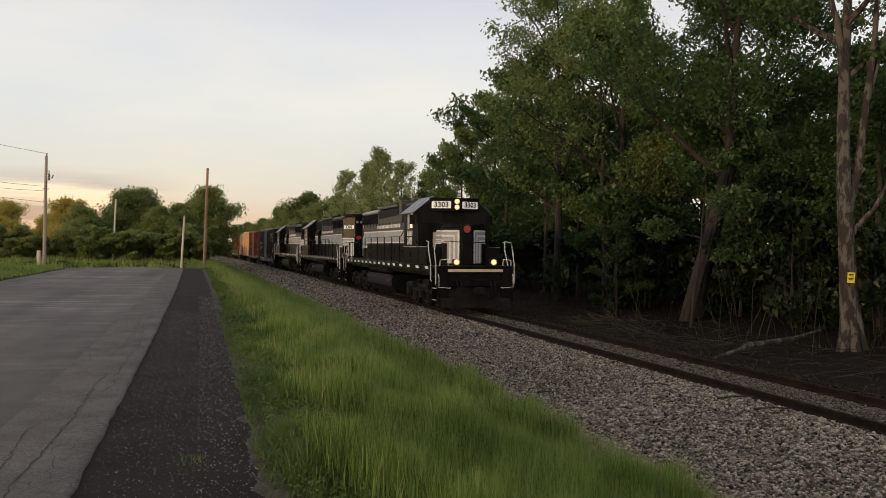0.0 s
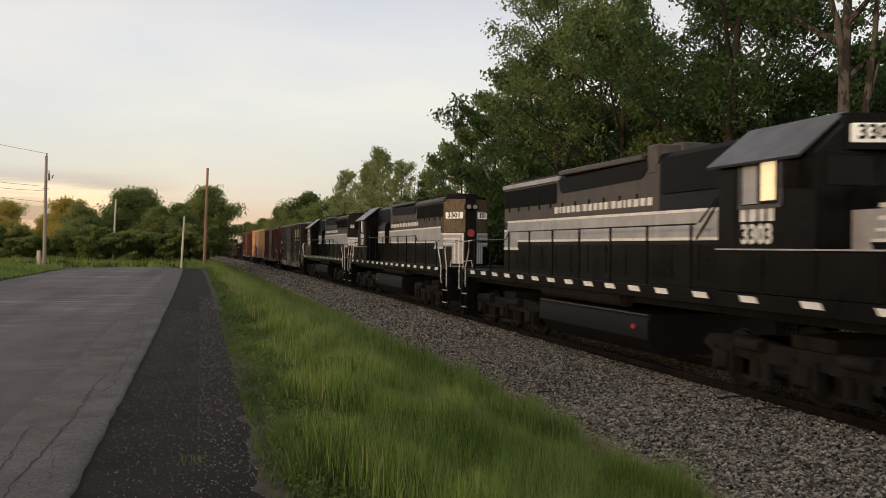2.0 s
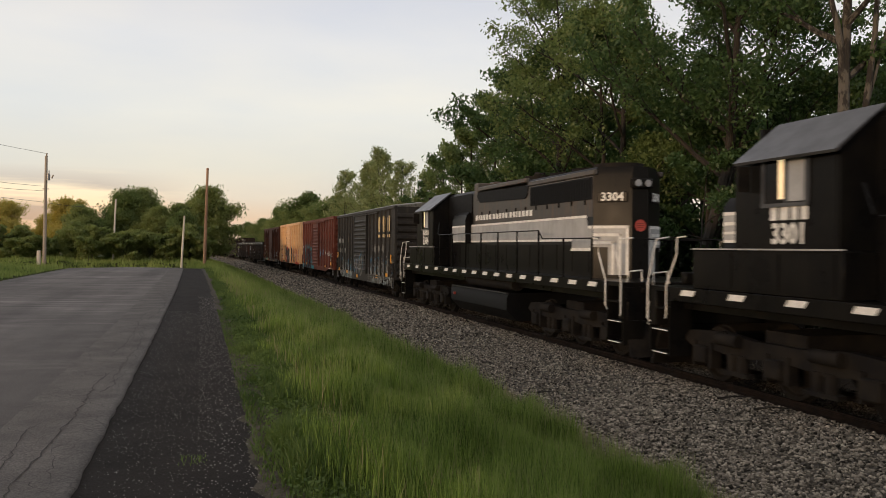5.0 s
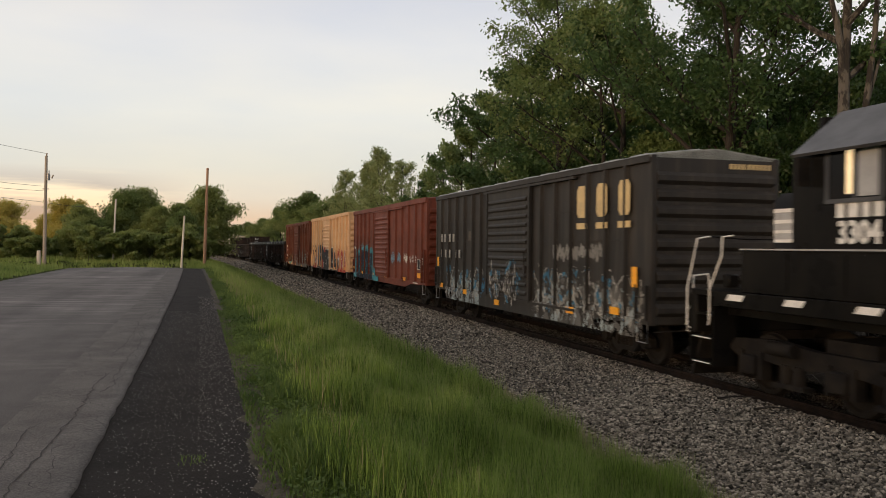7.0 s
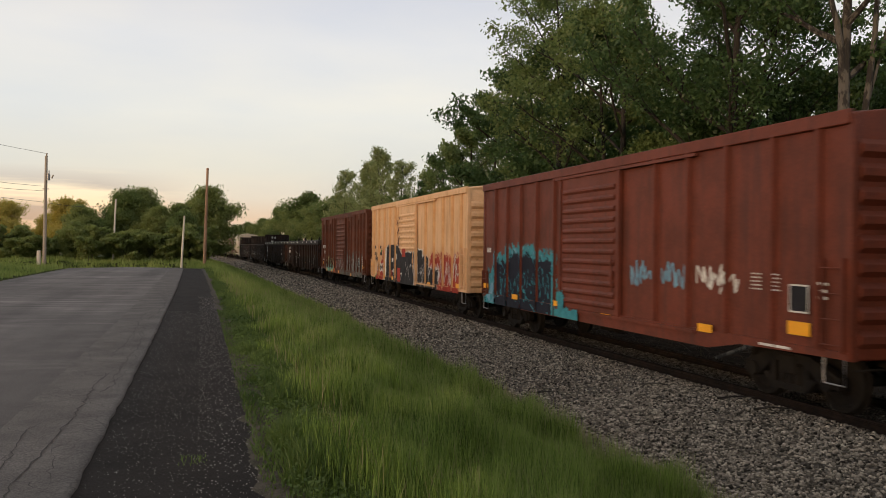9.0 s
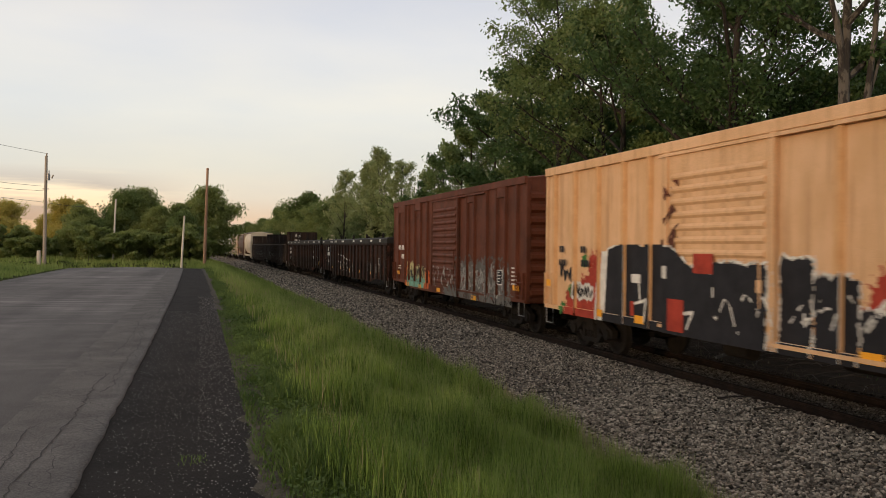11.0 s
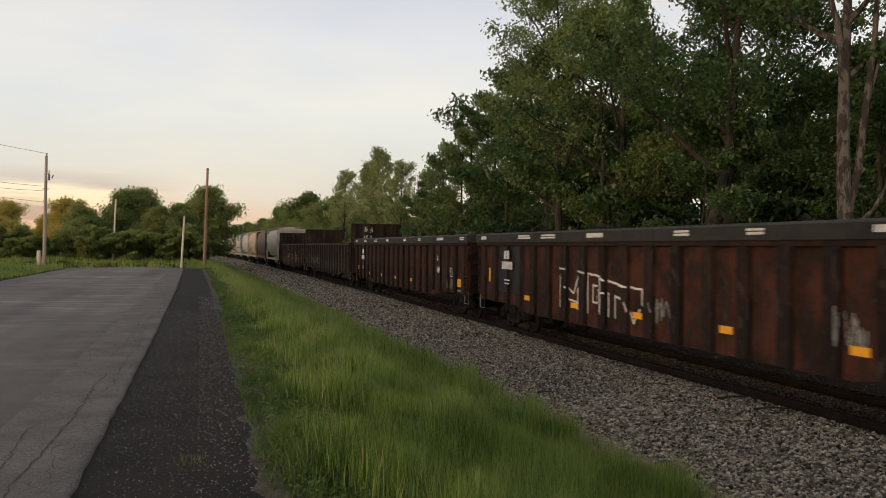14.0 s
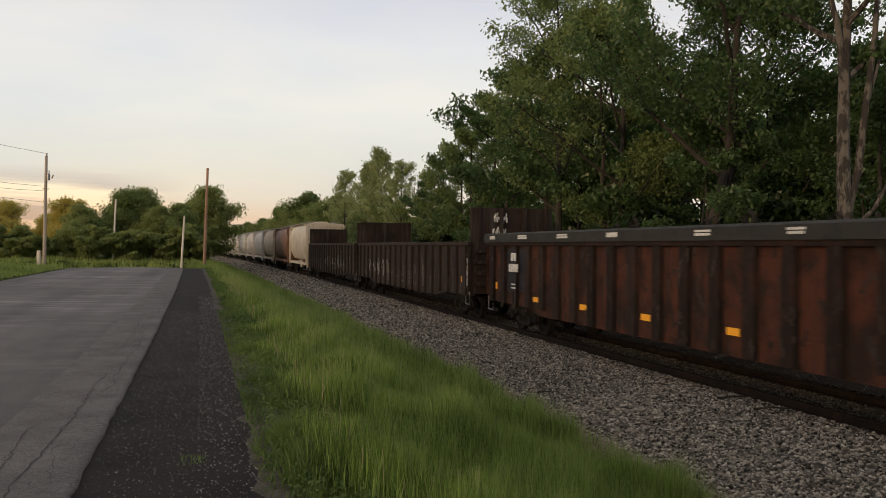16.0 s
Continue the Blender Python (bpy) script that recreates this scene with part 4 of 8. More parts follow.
            part("lens", MB().tube([(x + 0.046, 0, z), (x + 0.055, 0, z)], 0.082, 16), "lamp" if lit else "metal", hl, "lit headlight lens" if lit else "unlit headlight lens")
    # Added rings glow orange round the lenses, standing for the lamps' halo.
    if lit:
        for z in (4.05, 4.28):
            part("lamp_bowl", MB().tube([(7.535, 0, z), (7.544, 0, z)], 0.108, 16), "lampglow", e, "ring added at the headlight, glowing as its halo")
        for y in (-0.74, 0.74):
            part("lamp_bowl", MB().tube([(9.895, y, 1.87), (9.913, y, 1.87)], 0.115, 16), "lampglow", e, "ring added at the ditch light, glowing as its halo")
    hl = part("headlight", MB().box(-8.08, -7.94, -0.28, 0.28, 3.86, 4.1, 0.03), "black", e)
    for y in (-0.13, 0.13):
        part("lens", MB().tube([(-8.08, y, 3.98), (-8.1, y, 3.98)], 0.085, 14), "metal", hl, "unlit headlight lens")
    # nose
    nose = [(0.9, 1.72), (0.9, 3.2), (0.78, 3.36), (-0.78, 3.36), (-0.9, 3.2), (-0.9, 1.72)]
    mb = MB().prism(nose, "x", 7.18, 8.4)
    n = len(mb.v)
    mb.v += [(8.4, y, z) for y, z in nose] + [(8.85, y * 0.26, z - (0.06 if z > 3.1 else 0)) for y, z in nose]
    mb.f += [tuple(n + i for i in (k, (k + 1) % 6, 6 + (k + 1) % 6, 6 + k)) for k in range(6)] + [tuple(n + 6 + i for i in range(6))]
    part("nose", mb, "black", e)
    part("nose_door", MB().box(8.84, 8.87, -0.2, 0.2, 1.75, 3.05, 0.012), "black", e)
    for s in (-1, 1):
        # bent bands on the slanted end faces: white lines on silver
        for (ax, ay), (bx, by), zt in (((8.4, 0.9), (8.85, 0.234), 3.1), ((-7.3, 0.9), (-7.95, 0.216), 2.98)):
            m = slant((ax, s * ay), (bx, s * by), 0, 1 if ax > 0 else -1)
            w = math.hypot(ax - bx, ay - by)
            q = 1 if (ax > 0) == (s < 0) else -1
            outer, inner = -q * w / 2, q * (w / 2 - 0.07)
            mid = inner - q * 0.5
            bd = part("end_band", MB().prism([(outer, zt), (inner, zt), (inner, 1.8), (mid, 1.8), (mid, zt - 0.52), (outer, zt - 0.52)], "z", 0.002, 0.005), "silver", e, "silver bands edged in white, bent downwards")
            bd.matrix_basis = m
            for k in range(3):
                xi, zi = inner - q * 0.175 * k, zt - 0.19 * k
                part("band_line", MB().box(min(xi, xi - q * 0.07), max(xi, xi - q * 0.07), 1.8, zi, 0.006, 0.01).box(min(outer, xi), max(outer, xi), zi - 0.07, zi, 0.006, 0.01), "white", bd)
        sb = part("nose_band", MB().prism([(7.2, 3.02), (7.75, 3.02), (7.72, 3.1), (8.39, 3.1), (8.39, 2.55), (7.55, 2.55), (7.62, 2.4), (7.2, 2.4)], "y", s * 0.904, s * 0.908), "silver", e, "silver side band on the nose")
        for z0, z1, x0 in ((3.04, 3.1, 7.72), (2.86, 2.92, 7.7), (2.7, 2.75, 7.65), (2.55, 2.6, 7.58)):
            part("band_line", MB().box(x0, 8.39, s * 0.909, s * 0.914, z0, z1), "white", sb)
        dl = part("ditch_light", MB().box(9.7, 9.9, s * 0.62, s * 0.86, 1.74, 1.98, 0.03), "black", e)
        part("lens", MB().tube([(9.9, s * 0.74, 1.87), (9.925, s * 0.74, 1.87)], 0.082, 16), "lamp" if lit else "metal", dl, "lit ditch light" if lit else "unlit ditch light")
    for fx, sx, z in ((8.88, 1, 3.14), (-7.96, -1, 2.98)):
        h = part("herald", MB().tube([(fx, 0, z), (fx + sx * 0.015, 0, z)], 0.145, 20), "herald", e, "round red company emblem")
        for dz, hw in ((-0.05, 0.09), (0.0, 0.1), (0.05, 0.09)):
            part("emblem_bar", MB().box(fx + sx * 0.015, fx + sx * 0.018, -hw, hw, z + dz - 0.01, z + dz + 0.01), "emblem_dark", h)
    return e


# ---- freight cars ----
def side_depth(x, posts, w, d=0.085, half=0.055):
    """How far a car's side stands out at x, posts included."""
    y = np.full(np.shape(x), w)
    for q in posts:
        y = np.maximum(y, w + d * (np.abs(np.asarray(x) - q) < half))
    return y


def spray(parent, name, material, inside, x0, x1, z0, z1, depth, lift, step=0.03, label=""):
    """Sprayed paint that follows the posts of a car's near side (-y): small cells where inside(x, z) holds."""
    xs, zs = np.arange(x0, x1, step), np.arange(z0, z1, step)
    X, Z = np.meshgrid(xs, zs, indexing="ij")
    keep = inside(X + step / 2, Z + step / 2)
    X, Z = X[keep], Z[keep]
    if not len(X):
        return None
    d = depth(X + step / 2)
    if parent.name.startswith("boxcar"):
        d = np.where(Z + step < 1.03, np.maximum(d, 1.503), d)
    y = -(d + lift)
    v = np.stack([np.stack([X + a, y, Z + b], 1) for a, b in ((0, 0), (step, 0), (step, step), (0, step))], 1).reshape(-1, 3)
    me = raw_mesh(name, v, np.arange(len(v)), np.full(len(X), 4))
    me.materials.append(M[material])
    return tagged(part(name, me, material, parent, label), label, kind="stuff")


def strokes(seed, x0, x1, z0, z1, n):
    """A run of overlapping looped scrawls over a stretch of a side, no letters."""
    rnd = random.Random(seed)
    out, w = [], (x1 - x0) / n
    for k in range(n):
        pts, high = [], rnd.random() < 0.5
        for j in range(6):
            a = (j + rnd.uniform(-0.7, 0.7)) / 5 * 1.25 - 0.12
            b = rnd.uniform(0.62, 1.08) if high else rnd.uniform(-0.05, 0.4)
            pts.append(Vector((x0 + (k + a) * w, z0 + (z1 - z0) * b)))
            high = not high
        line = []
        for j in range(5):
            q0, q1, q2, q3 = pts[max(0, j - 1)], pts[j], pts[j + 1], pts[min(5, j + 2)]
            for t in (0, 0.25, 0.5, 0.75):
                line.append(tuple(0.5 * (2 * q1 + (q2 - q0) * t + (2 * q0 - 5 * q1 + 4 * q2 - q3) * t * t + (3 * q1 - q0 - 3 * q2 + q3) * t ** 3)))
        out.append([(min(max(a, x0), x1), b) for a, b in line])
    return out


def near(lines, X, Z):
    d = np.full(X.shape, 9.0)
    for p in lines:
        for (ax, az), (bx, bz) in zip(p, p[1:]):
            dx, dz = bx - ax, bz - az
            t = np.clip(((X - ax) * dx + (Z - az) * dz) / (dx * dx + dz * dz + 1e-6), 0, 1)
            d = np.minimum(d, np.hypot(X - ax - t * dx, Z - az - t * dz))
    return d


def rough_edge(X, Z, seed, size=0.5):
    """An uneven pattern without a grid, from -0.8 to 0.8."""
    a, b = X / size * 5.1, Z / size * 4.3
    c = a + 1.9 * np.sin(b * 0.61 + seed * 1.3) + 1.1 * np.sin(a * 0.37 + seed)
    d = b + 1.9 * np.sin(a * 0.53 + seed * 2.1) + 0.8 * np.sin(b * 0.71 - a * 0.23 + seed)
    return (np.sin(c * 0.83 + d * 0.55 + seed) * np.sin(d * 0.77 - c * 0.41 + seed * 2) + 0.6 * np.sin(c * 2.3 - d * 1.1 + seed * 3) * np.sin(d * 2.1 + c * 1.3 + seed)) * 0.5


def freight_underframe(e, half, tc, sill_z=0.9):
    part("centre_sill", MB().box(-half, half, -0.3, 0.3, 0.7, 1.05).box(-half + 2.5, half - 2.5, -0.9, 0.9, 0.8, 1.0), "dark", e)
    for x in (-1, 1):
        coupler(e, x * half, x, 0.72)
        part("cut_lever", MB().tube([(x * (half + 0.08), -1.45, 0.78), (x * (half + 0.1), -0.8, 0.8), (x * (half + 0.2), -0.3, 0.85)], 0.014, 6), "dark", e)
    part("brake_cylinder", MB().tube([(-1.2, -0.6, 0.62), (-0.5, -0.6, 0.62)], 0.16, 12), "dark", e)
    part("air_reservoir", MB().tube([(0.6, 0.5, 0.6), (1.8, 0.5, 0.6)], 0.2, 12), "dark", e)
    for x in (-tc, tc):
        freight_truck(e, x, 1)


def ladder(e, x, z0, z1, w, material, side=-1):
    mb = MB()
    for q in (-0.21, 0.21):
        mb.box(x + q - 0.012, x + q + 0.012, side * w, side * (w + 0.07), z0, z1)
    z = z0 + 0.1
    while z < z1:
        mb.tube([(x - 0.21, side * (w + 0.06), z), (x + 0.21, side * (w + 0.06), z)], 0.012, 6)
        z += 0.36
    part("ladder", mb, material, e)
    part("stirrup_step", MB().tube([(x - 0.2, side * w, 0.95), (x - 0.2, side * w, 0.55), (x + 0.2, side * w, 0.55), (x + 0.2, side * w, 0.95)], 0.016, 6), "metal", e, "worn stirrup step")


def boxcar(label, material, half, eave, posts, door, drop, roof_material, post=(0.085, 0.055), inset=(), tall=0.92):
    e = thing("boxcar", label, "boxcar", "boxcars of the train")
    w, ridge = 1.45, eave + 0.16
    part("body", MB().box(-half + 0.06, half - 0.06, -w + 0.03, w - 0.03, 0.9, eave - 0.02), material, e)
    for s in (-1, 1):
        sd = part("side_wall", MB().box(-half, half, s * (w - 0.03), s * w, tall, eave, 0.006), material, e)
        for x in posts:
            q = part("side_post", fresh((material, s, post, eave, "post"), "side_post", "yellowpost" if material == "yellow" else material, lambda: MB().prism([(-post[1], w), (-post[1] * 0.6, w + post[0]), (post[1] * 0.6, w + post[0]), (post[1], w)] if s > 0 else [(-post[1], -w), (-post[1] * 0.6, -w - post[0]), (post[1] * 0.6, -w - post[0]), (post[1], -w)], "z", tall + 0.1, eave - 0.14)), material, sd)
            q.location.x = x
        if material == "blackcar":
            for k in range(len(posts) - 1):
                if posts[k + 1] - posts[k] < 2:
                    for z in (2.62, 3.3) if k % 4 else (2.62, 3.3, 1.95):
                        part("panel_seam", MB().box(posts[k] + 0.06, posts[k + 1] - 0.06, s * w, s * (w + 0.018), z - 0.02, z + 0.02), material, sd)
        for x0, x1, z1 in inset:
            part("side_panel", MB().box(x0, x1, s * w, s * (w + 0.072), z1, eave - 0.14, 0.006), material, sd)
        part("top_chord", MB().box(-half, half, s * (w - 0.02), s * (w + 0.075), eave - 0.15, eave + (0 if material == "blackcar" else 0.055), 0.012), material, e)
        low = [(-half, 1.02), (-half, 0.92), (-half + drop[0], 0.88), (-half + drop[0] + 0.9, drop[1]), (half - drop[0] - 0.9, drop[1]), (half - drop[0], 0.88), (half, 0.92), (half, 1.02)]
        part("side_sill", MB().prism(low, "y", s * (w + 0.015), s * (w + 0.05)), material, e)
        # sliding door with pressed ribs
        d0, d1 = door
        dr = part("sliding_door", MB().box(d0, d1, s * (w + 0.02), s * (w + 0.075), 1.0, eave - 0.2, 0.008), material, e)
        k, z = 0, 1.18
        while z < eave - 0.42:
            rib = part("door_rib", fresh((material, s, d1 - d0, "rib"), "door_rib", material, lambda: MB().prism([(s * (w + 0.074), -0.07), (s * (w + 0.115), -0.02), (s * (w + 0.115), 0.02), (s * (w + 0.074), 0.07)], "x", -(d1 - d0) / 2 + 0.14, (d1 - d0) / 2 - 0.14)), material, dr)
            rib.location = ((d0 + d1) / 2, 0, z)
            z += 0.235
        part("door_post", MB().box(d0 - 0.09, d0 + 0.02, s * (w + 0.02), s * (w + 0.11), 0.95, eave - 0.15), material, e)
        part("door_post", MB().box(d1 - 0.02, d1 + 0.09, s * (w + 0.02), s * (w + 0.11), 0.95, eave - 0.15), material, e)
        part("door_rail", MB().box(d0 - 0.3, d1 + 2.9, s * (w + 0.02), s * (w + 0.1), 0.93, 0.99), material, e)
        part("door_rail", MB().box(d0 - 0.3, d1 + 2.9, s * (w + 0.05), s * (w + 0.12), eave - 0.23, eave - 0.17), material, e)
        part("door_handle", MB().tube([(d1 - 0.2, s * (w + 0.12), 1.5), (d1 - 0.2, s * (w + 0.14), 2.3)], 0.018, 6).box(d1 - 0.26, d1 - 0.14, s * (w + 0.1), s * (w + 0.15), 1.75, 1.95), material, dr)
        ladder(e, half - 0.28, 1.0, eave - (2.0 if material in ("red", "yellow") else 2.6), w + 0.03, material, s)
        ladder(e, -half + 0.28, 1.0, eave - 2.6, w + 0.03, material, s)
    # roof with cross seams
    rp = [(w + 0.06, eave), (0.1, ridge), (-0.1, ridge), (-w - 0.06, eave), (-w - 0.06, eave - 0.05), (w + 0.06, eave - 0.05)]
    rf = part("roof", MB().prism(rp, "x", -half, half), roof_material, e)
    n = 13
    for k in range(n):
        x = -half + (k + 0.5) * 2 * half / n
        mb = MB()
        for s in (-1, 1):
            mb.add([(x - 0.36, s * (w + 0.03), eave + 0.006), (x + 0.36, s * (w + 0.03), eave + 0.006), (x + 0.36, s * 0.12, ridge + 0.002), (x - 0.36, s * 0.12, ridge + 0.002),
                    (x - 0.28, s * (w - 0.02), eave + 0.05), (x + 0.28, s * (w - 0.02), eave + 0.05), (x + 0.28, s * 0.2, ridge + 0.035), (x - 0.28, s * 0.2, ridge + 0.035)],
                   [(4, 5, 6, 7), (0, 1, 5, 4), (1, 2, 6, 5), (2, 3, 7, 6), (3, 0, 4, 7)])
        part("roof_panel", mb, roof_material, rf)
    # corrugated ends
    for x in (-1, 1):
        en = part("end_wall", MB().box(x * (half - 0.05), x * half, -w, w, 0.92, eave, 0.01).prism([(-w, eave - 0.02), (0, ridge - 0.02), (w, eave - 0.02)], "x", x * (half - 0.05), x * half), material, e)
        z = 1.2
        while z < eave - 0.4:
            r = part("end_rib", fresh((material, x, "endrib"), "end_rib", material, lambda: MB().prism([(0, -0.13), (x * 0.085, -0.05), (x * 0.085, 0.05), (0, 0.13)], "y", -w + 0.1, w - 0.1)), material, en)
            r.location = (x * half, 0, z)
            z += 0.33
        part("corner_post", MB().box(x * (half - 0.1), x * (half + 0.03), -w - 0.03, -w + 0.1, 0.9, eave, 0.01), material, e)
        part("corner_post", MB().box(x * (half - 0.1), x * (half + 0.03), w - 0.1, w + 0.03, 0.9, eave, 0.01), material, e)
        part("brake_platform", MB().box(x * half, x * (half + 0.3), -0.7, 0.7, 1.02, 1.06), "dark", e)
    freight_underframe(e, half, half - 1.75)
    return e


def tag(parent, x, z, w=0.42, h=0.13, y=1.515, material="orange", name="reflector", label="yellow reflective patch"):
    return part(name, MB().box(x - w / 2, x + w / 2, -y - 0.006, -y, z - h / 2, z + h / 2), material, parent, label)
# paint colours of the graffiti
for key, c in (("sp_black", (0.02, 0.02, 0.025)), ("sp_white", (0.72, 0.72, 0.69)), ("sp_red", (0.38, 0.05, 0.03)), ("sp_blue", (0.05, 0.17, 0.28)), ("sp_teal", (0.05, 0.27, 0.34)), ("sp_grey", (0.22, 0.22, 0.21)),
               ("sp_cream", (0.5, 0.47, 0.25)), ("sp_orange", (0.55, 0.13, 0.04)), ("sp_mint", (0.2, 0.42, 0.33)), ("sp_sky", (0.18, 0.36, 0.5)), ("sp_dim", (0.12, 0.12, 0.115)), ("sp_navy", (0.012, 0.015, 0.03)), ("sp_pale", (0.36, 0.36, 0.34)), ("sp_frost", (0.3, 0.36, 0.38)), ("sp_ash", (0.15, 0.147, 0.14)), ("sp_green", (0.06, 0.2, 0.05))):
    M[key] = mat("spray_" + key[3:], c, tuple(v * 0.7 for v in c), 0.65, scale=2.5, spec=0.2, fine=0.35)
M["pale_yellow"] = mat("faded_yellow_lettering", (0.62, 0.47, 0.22), (0.5, 0.38, 0.2), 0.6, scale=4)
M["tin_roof"] = mat("galvanised_roof", (0.3, 0.31, 0.29), (0.2, 0.21, 0.195), 0.5, 0.3, scale=3)
M["tan_rust"] = mat("tan_rusty_hood", (0.085, 0.07, 0.055), (0.05, 0.04, 0.032), 0.55, scale=2.4, lo=0.45, hi=0.6, spec=0.3, streak=(0.02, 0.017, 0.014), amount=0.8)
M["tan_end"] = mat("tan_end_panel", (0.16, 0.12, 0.075), (0.06, 0.042, 0.03), 0.6, scale=4.0, lo=0.52, hi=0.64, spec=0.2, streak=(0.05, 0.036, 0.026), amount=0.6)
# Bar tinted cream: the ditch lights' warm glow is put into its colour.
M["cream"] = mat("lamp_tinted_bar", (0.78, 0.62, 0.42), (0.66, 0.5, 0.33), 0.5, scale=4)
M["emblem_dark"] = mat("dark_red_emblem_line", (0.2, 0.03, 0.02), (0.16, 0.03, 0.02), 0.6)

TRAIN = []


def data_block(parent, x, z, rows, y=1.515, w=0.36, h=0.04, material="sp_white"):
    """Rows of small unreadable data lettering."""
    rnd = random.Random(int(x * 100))
    for k in range(rows):
        n = rnd.choice((2, 3, 4))
        bars("data_lettering", [w / n * rnd.uniform(0.5, 0.8) for _ in range(n)], h, 0.04, material, parent, facing(-1, x, y, z - k * h * 2.5))


def slab(X, Z, x0, x1, z1, seed=1, rag=0.1, grow_by=0.0):
    """Where a ragged patch between x0 and x1, up to the height z1, covers the side."""
    a = rag * rough_edge(X, Z, seed, 0.45) + 0.5 * rag * rough_edge(X, Z, seed + 3, 0.16)
    return (X > x0 - grow_by + a) & (X < x1 + grow_by - a) & (Z < z1 + grow_by + 1.3 * a)


def build_locos():
    TRAIN.append((locomotive("3303", 1, True, "black and silver diesel locomotive leading, headlights lit", "hoodtop"), -13.3, 0))
    TRAIN.append((locomotive("3301", -1, False, "black and silver diesel locomotive running long hood first, tan rusty hood", "tan_rust"), 8.07, 180))
    TRAIN.append((locomotive("3304", -1, False, "black and silver diesel locomotive with faded hood, coupled to boxcars", "hoodtop"), 29.05, 180))


def build_black_boxcar():
    half = 7.75
    posts = [-7.0, -6.1, -5.2, -4.3, -3.4, -2.6, 2.25, 3.15, 4.05, 4.95, 5.85, 6.75]
    e = boxcar("weathered black boxcar with graffiti and pale yellow letters", "blackcar", half, 4.3, posts, (-1.85, 1.5), (2.2, 0.6), "tin_roof")
    dep = lambda x: np.maximum(side_depth(x, posts, 1.45), 1.45 + 0.115 * ((x > -1.95) & (x < 1.6)))
    # the owner's large mark as plain chipped blocks
    for x in (4.72, 5.72, 6.74):
        part("owner_block", MB().prism([(-0.16, 0.37), (0.16, 0.37), (0.25, 0.26), (0.25, -0.26), (0.16, -0.37), (-0.16, -0.37), (-0.25, -0.26), (-0.25, 0.26)], "y", -0.006, 0), "pale_yellow", e, "pale yellow block of the owner's mark").matrix_basis = pose(x, -1.512, 3.5)
        part("underline", MB().box(-0.27, 0.27, -0.006, 0, -0.63, -0.49), "pale_yellow", e).matrix_basis = pose(x, -1.512, 3.5)
    for k, x in enumerate((-6.9, -6.5, -5.9, -5.45)):
        bars("owner_mark", [0.2], 0.28, 0, "sp_pale", e, facing(-1, x, 1.512, 2.75))
    for x in (-7.0, -6.4, -5.9, -5.2, -4.75):
        bars("car_number_bar", [0.16], 0.28, 0, "sp_pale", e, facing(-1, x, 1.512, 2.2))
    bars("end_lettering", [0.06, 0.06, 0.06, 0.06, 0.02, 0.06, 0.06, 0.06, 0.06, 0.06, 0.06], 0.11, 0.035, "pale_yellow", e, pose(half + 0.012, 0.8, 4.12, 90, 0, 90))
    for x0, x1, n, sd, zt in ((1.7, 7.5, 9, 3, 1.85), (-6.4, -2.4, 6, 5, 1.6), (-1.5, 0.9, 4, 8, 2.0)):
        ln, l2 = strokes(sd, x0, x1, 0.95, zt, n), strokes(sd + 40, x0, x1, 0.8, zt - 0.4, n)
        wear = lambda X, Z: rough_edge(X, Z, sd + 4, 0.8) + 0.5 * rough_edge(X, Z, sd + 9, 0.23)
        door = x0 == -1.5
        spray(e, "graffiti", "sp_dim", lambda X, Z: slab(X, Z, x0 + 0.2, x1 - 0.1, zt - 0.25, sd, 0.3) & (wear(X, Z) > -0.1) & (not door), x0, x1, 0.62, 2.3, dep, 0.005, label="faded grey sprayed graffiti, worn")
        spray(e, "graffiti", "sp_frost", lambda X, Z: slab(X, Z, x0 + 0.3, x1 - 0.2, 1.45, sd + 2, 0.25) & (wear(X + 3, Z + 1) > (0.05 if x0 < -6 else 0.24)) & (not door), x0, x1, 0.62, 2.0, dep, 0.008, 0.025, label="pale blue-grey graffiti remnants")
        spray(e, "graffiti", "sp_pale", lambda X, Z: (np.minimum(near(ln, X, Z) if door else np.abs(near(ln, X, Z) - 0.1), near(l2, X, Z)) < 0.019) & (wear(X, Z) > -0.12), x0, x1, 0.66, 2.3, dep, 0.011, 0.02, label="thin pale graffiti outlines")
        spray(e, "graffiti", "sp_blue", lambda X, Z: (near(ln, X, Z) < 0.16) & (wear(X + 1, Z + 2) > (0.3 if x0 < -6 else 0.45)), x0, x1 + 0.5, 0.7, 2.2, dep, 0.014, 0.025, label="blue graffiti remnants")
    ln = strokes(21, 3.2, 5.6, 2.15, 2.5, 6)
    spray(e, "graffiti", "sp_grey", lambda X, Z: near(ln, X, Z) < 0.05, 3.0, 5.8, 2.0, 2.7, dep, 0.008)
    for x, z in ((4.1, 0.95), (6.35, 1.1), (-6.9, 1.05), (-1.0, 0.8), (-4.1, 0.95)):
        tag(e, x, z, 0.4, 0.16)
    tag(e, 7.2, 1.85, 0.22, 0.42)
    tag(e, -7.35, 1.9, 0.22, 0.34)
    part("placard", MB().box(-3.75, -3.4, -1.52, -1.512, 2.65, 2.95).box(-3.7, -3.45, -1.524, -1.52, 2.7, 2.9), "tan_rust", e, "small framed placard holder")
    TRAIN.append((e, 48.2, 0))


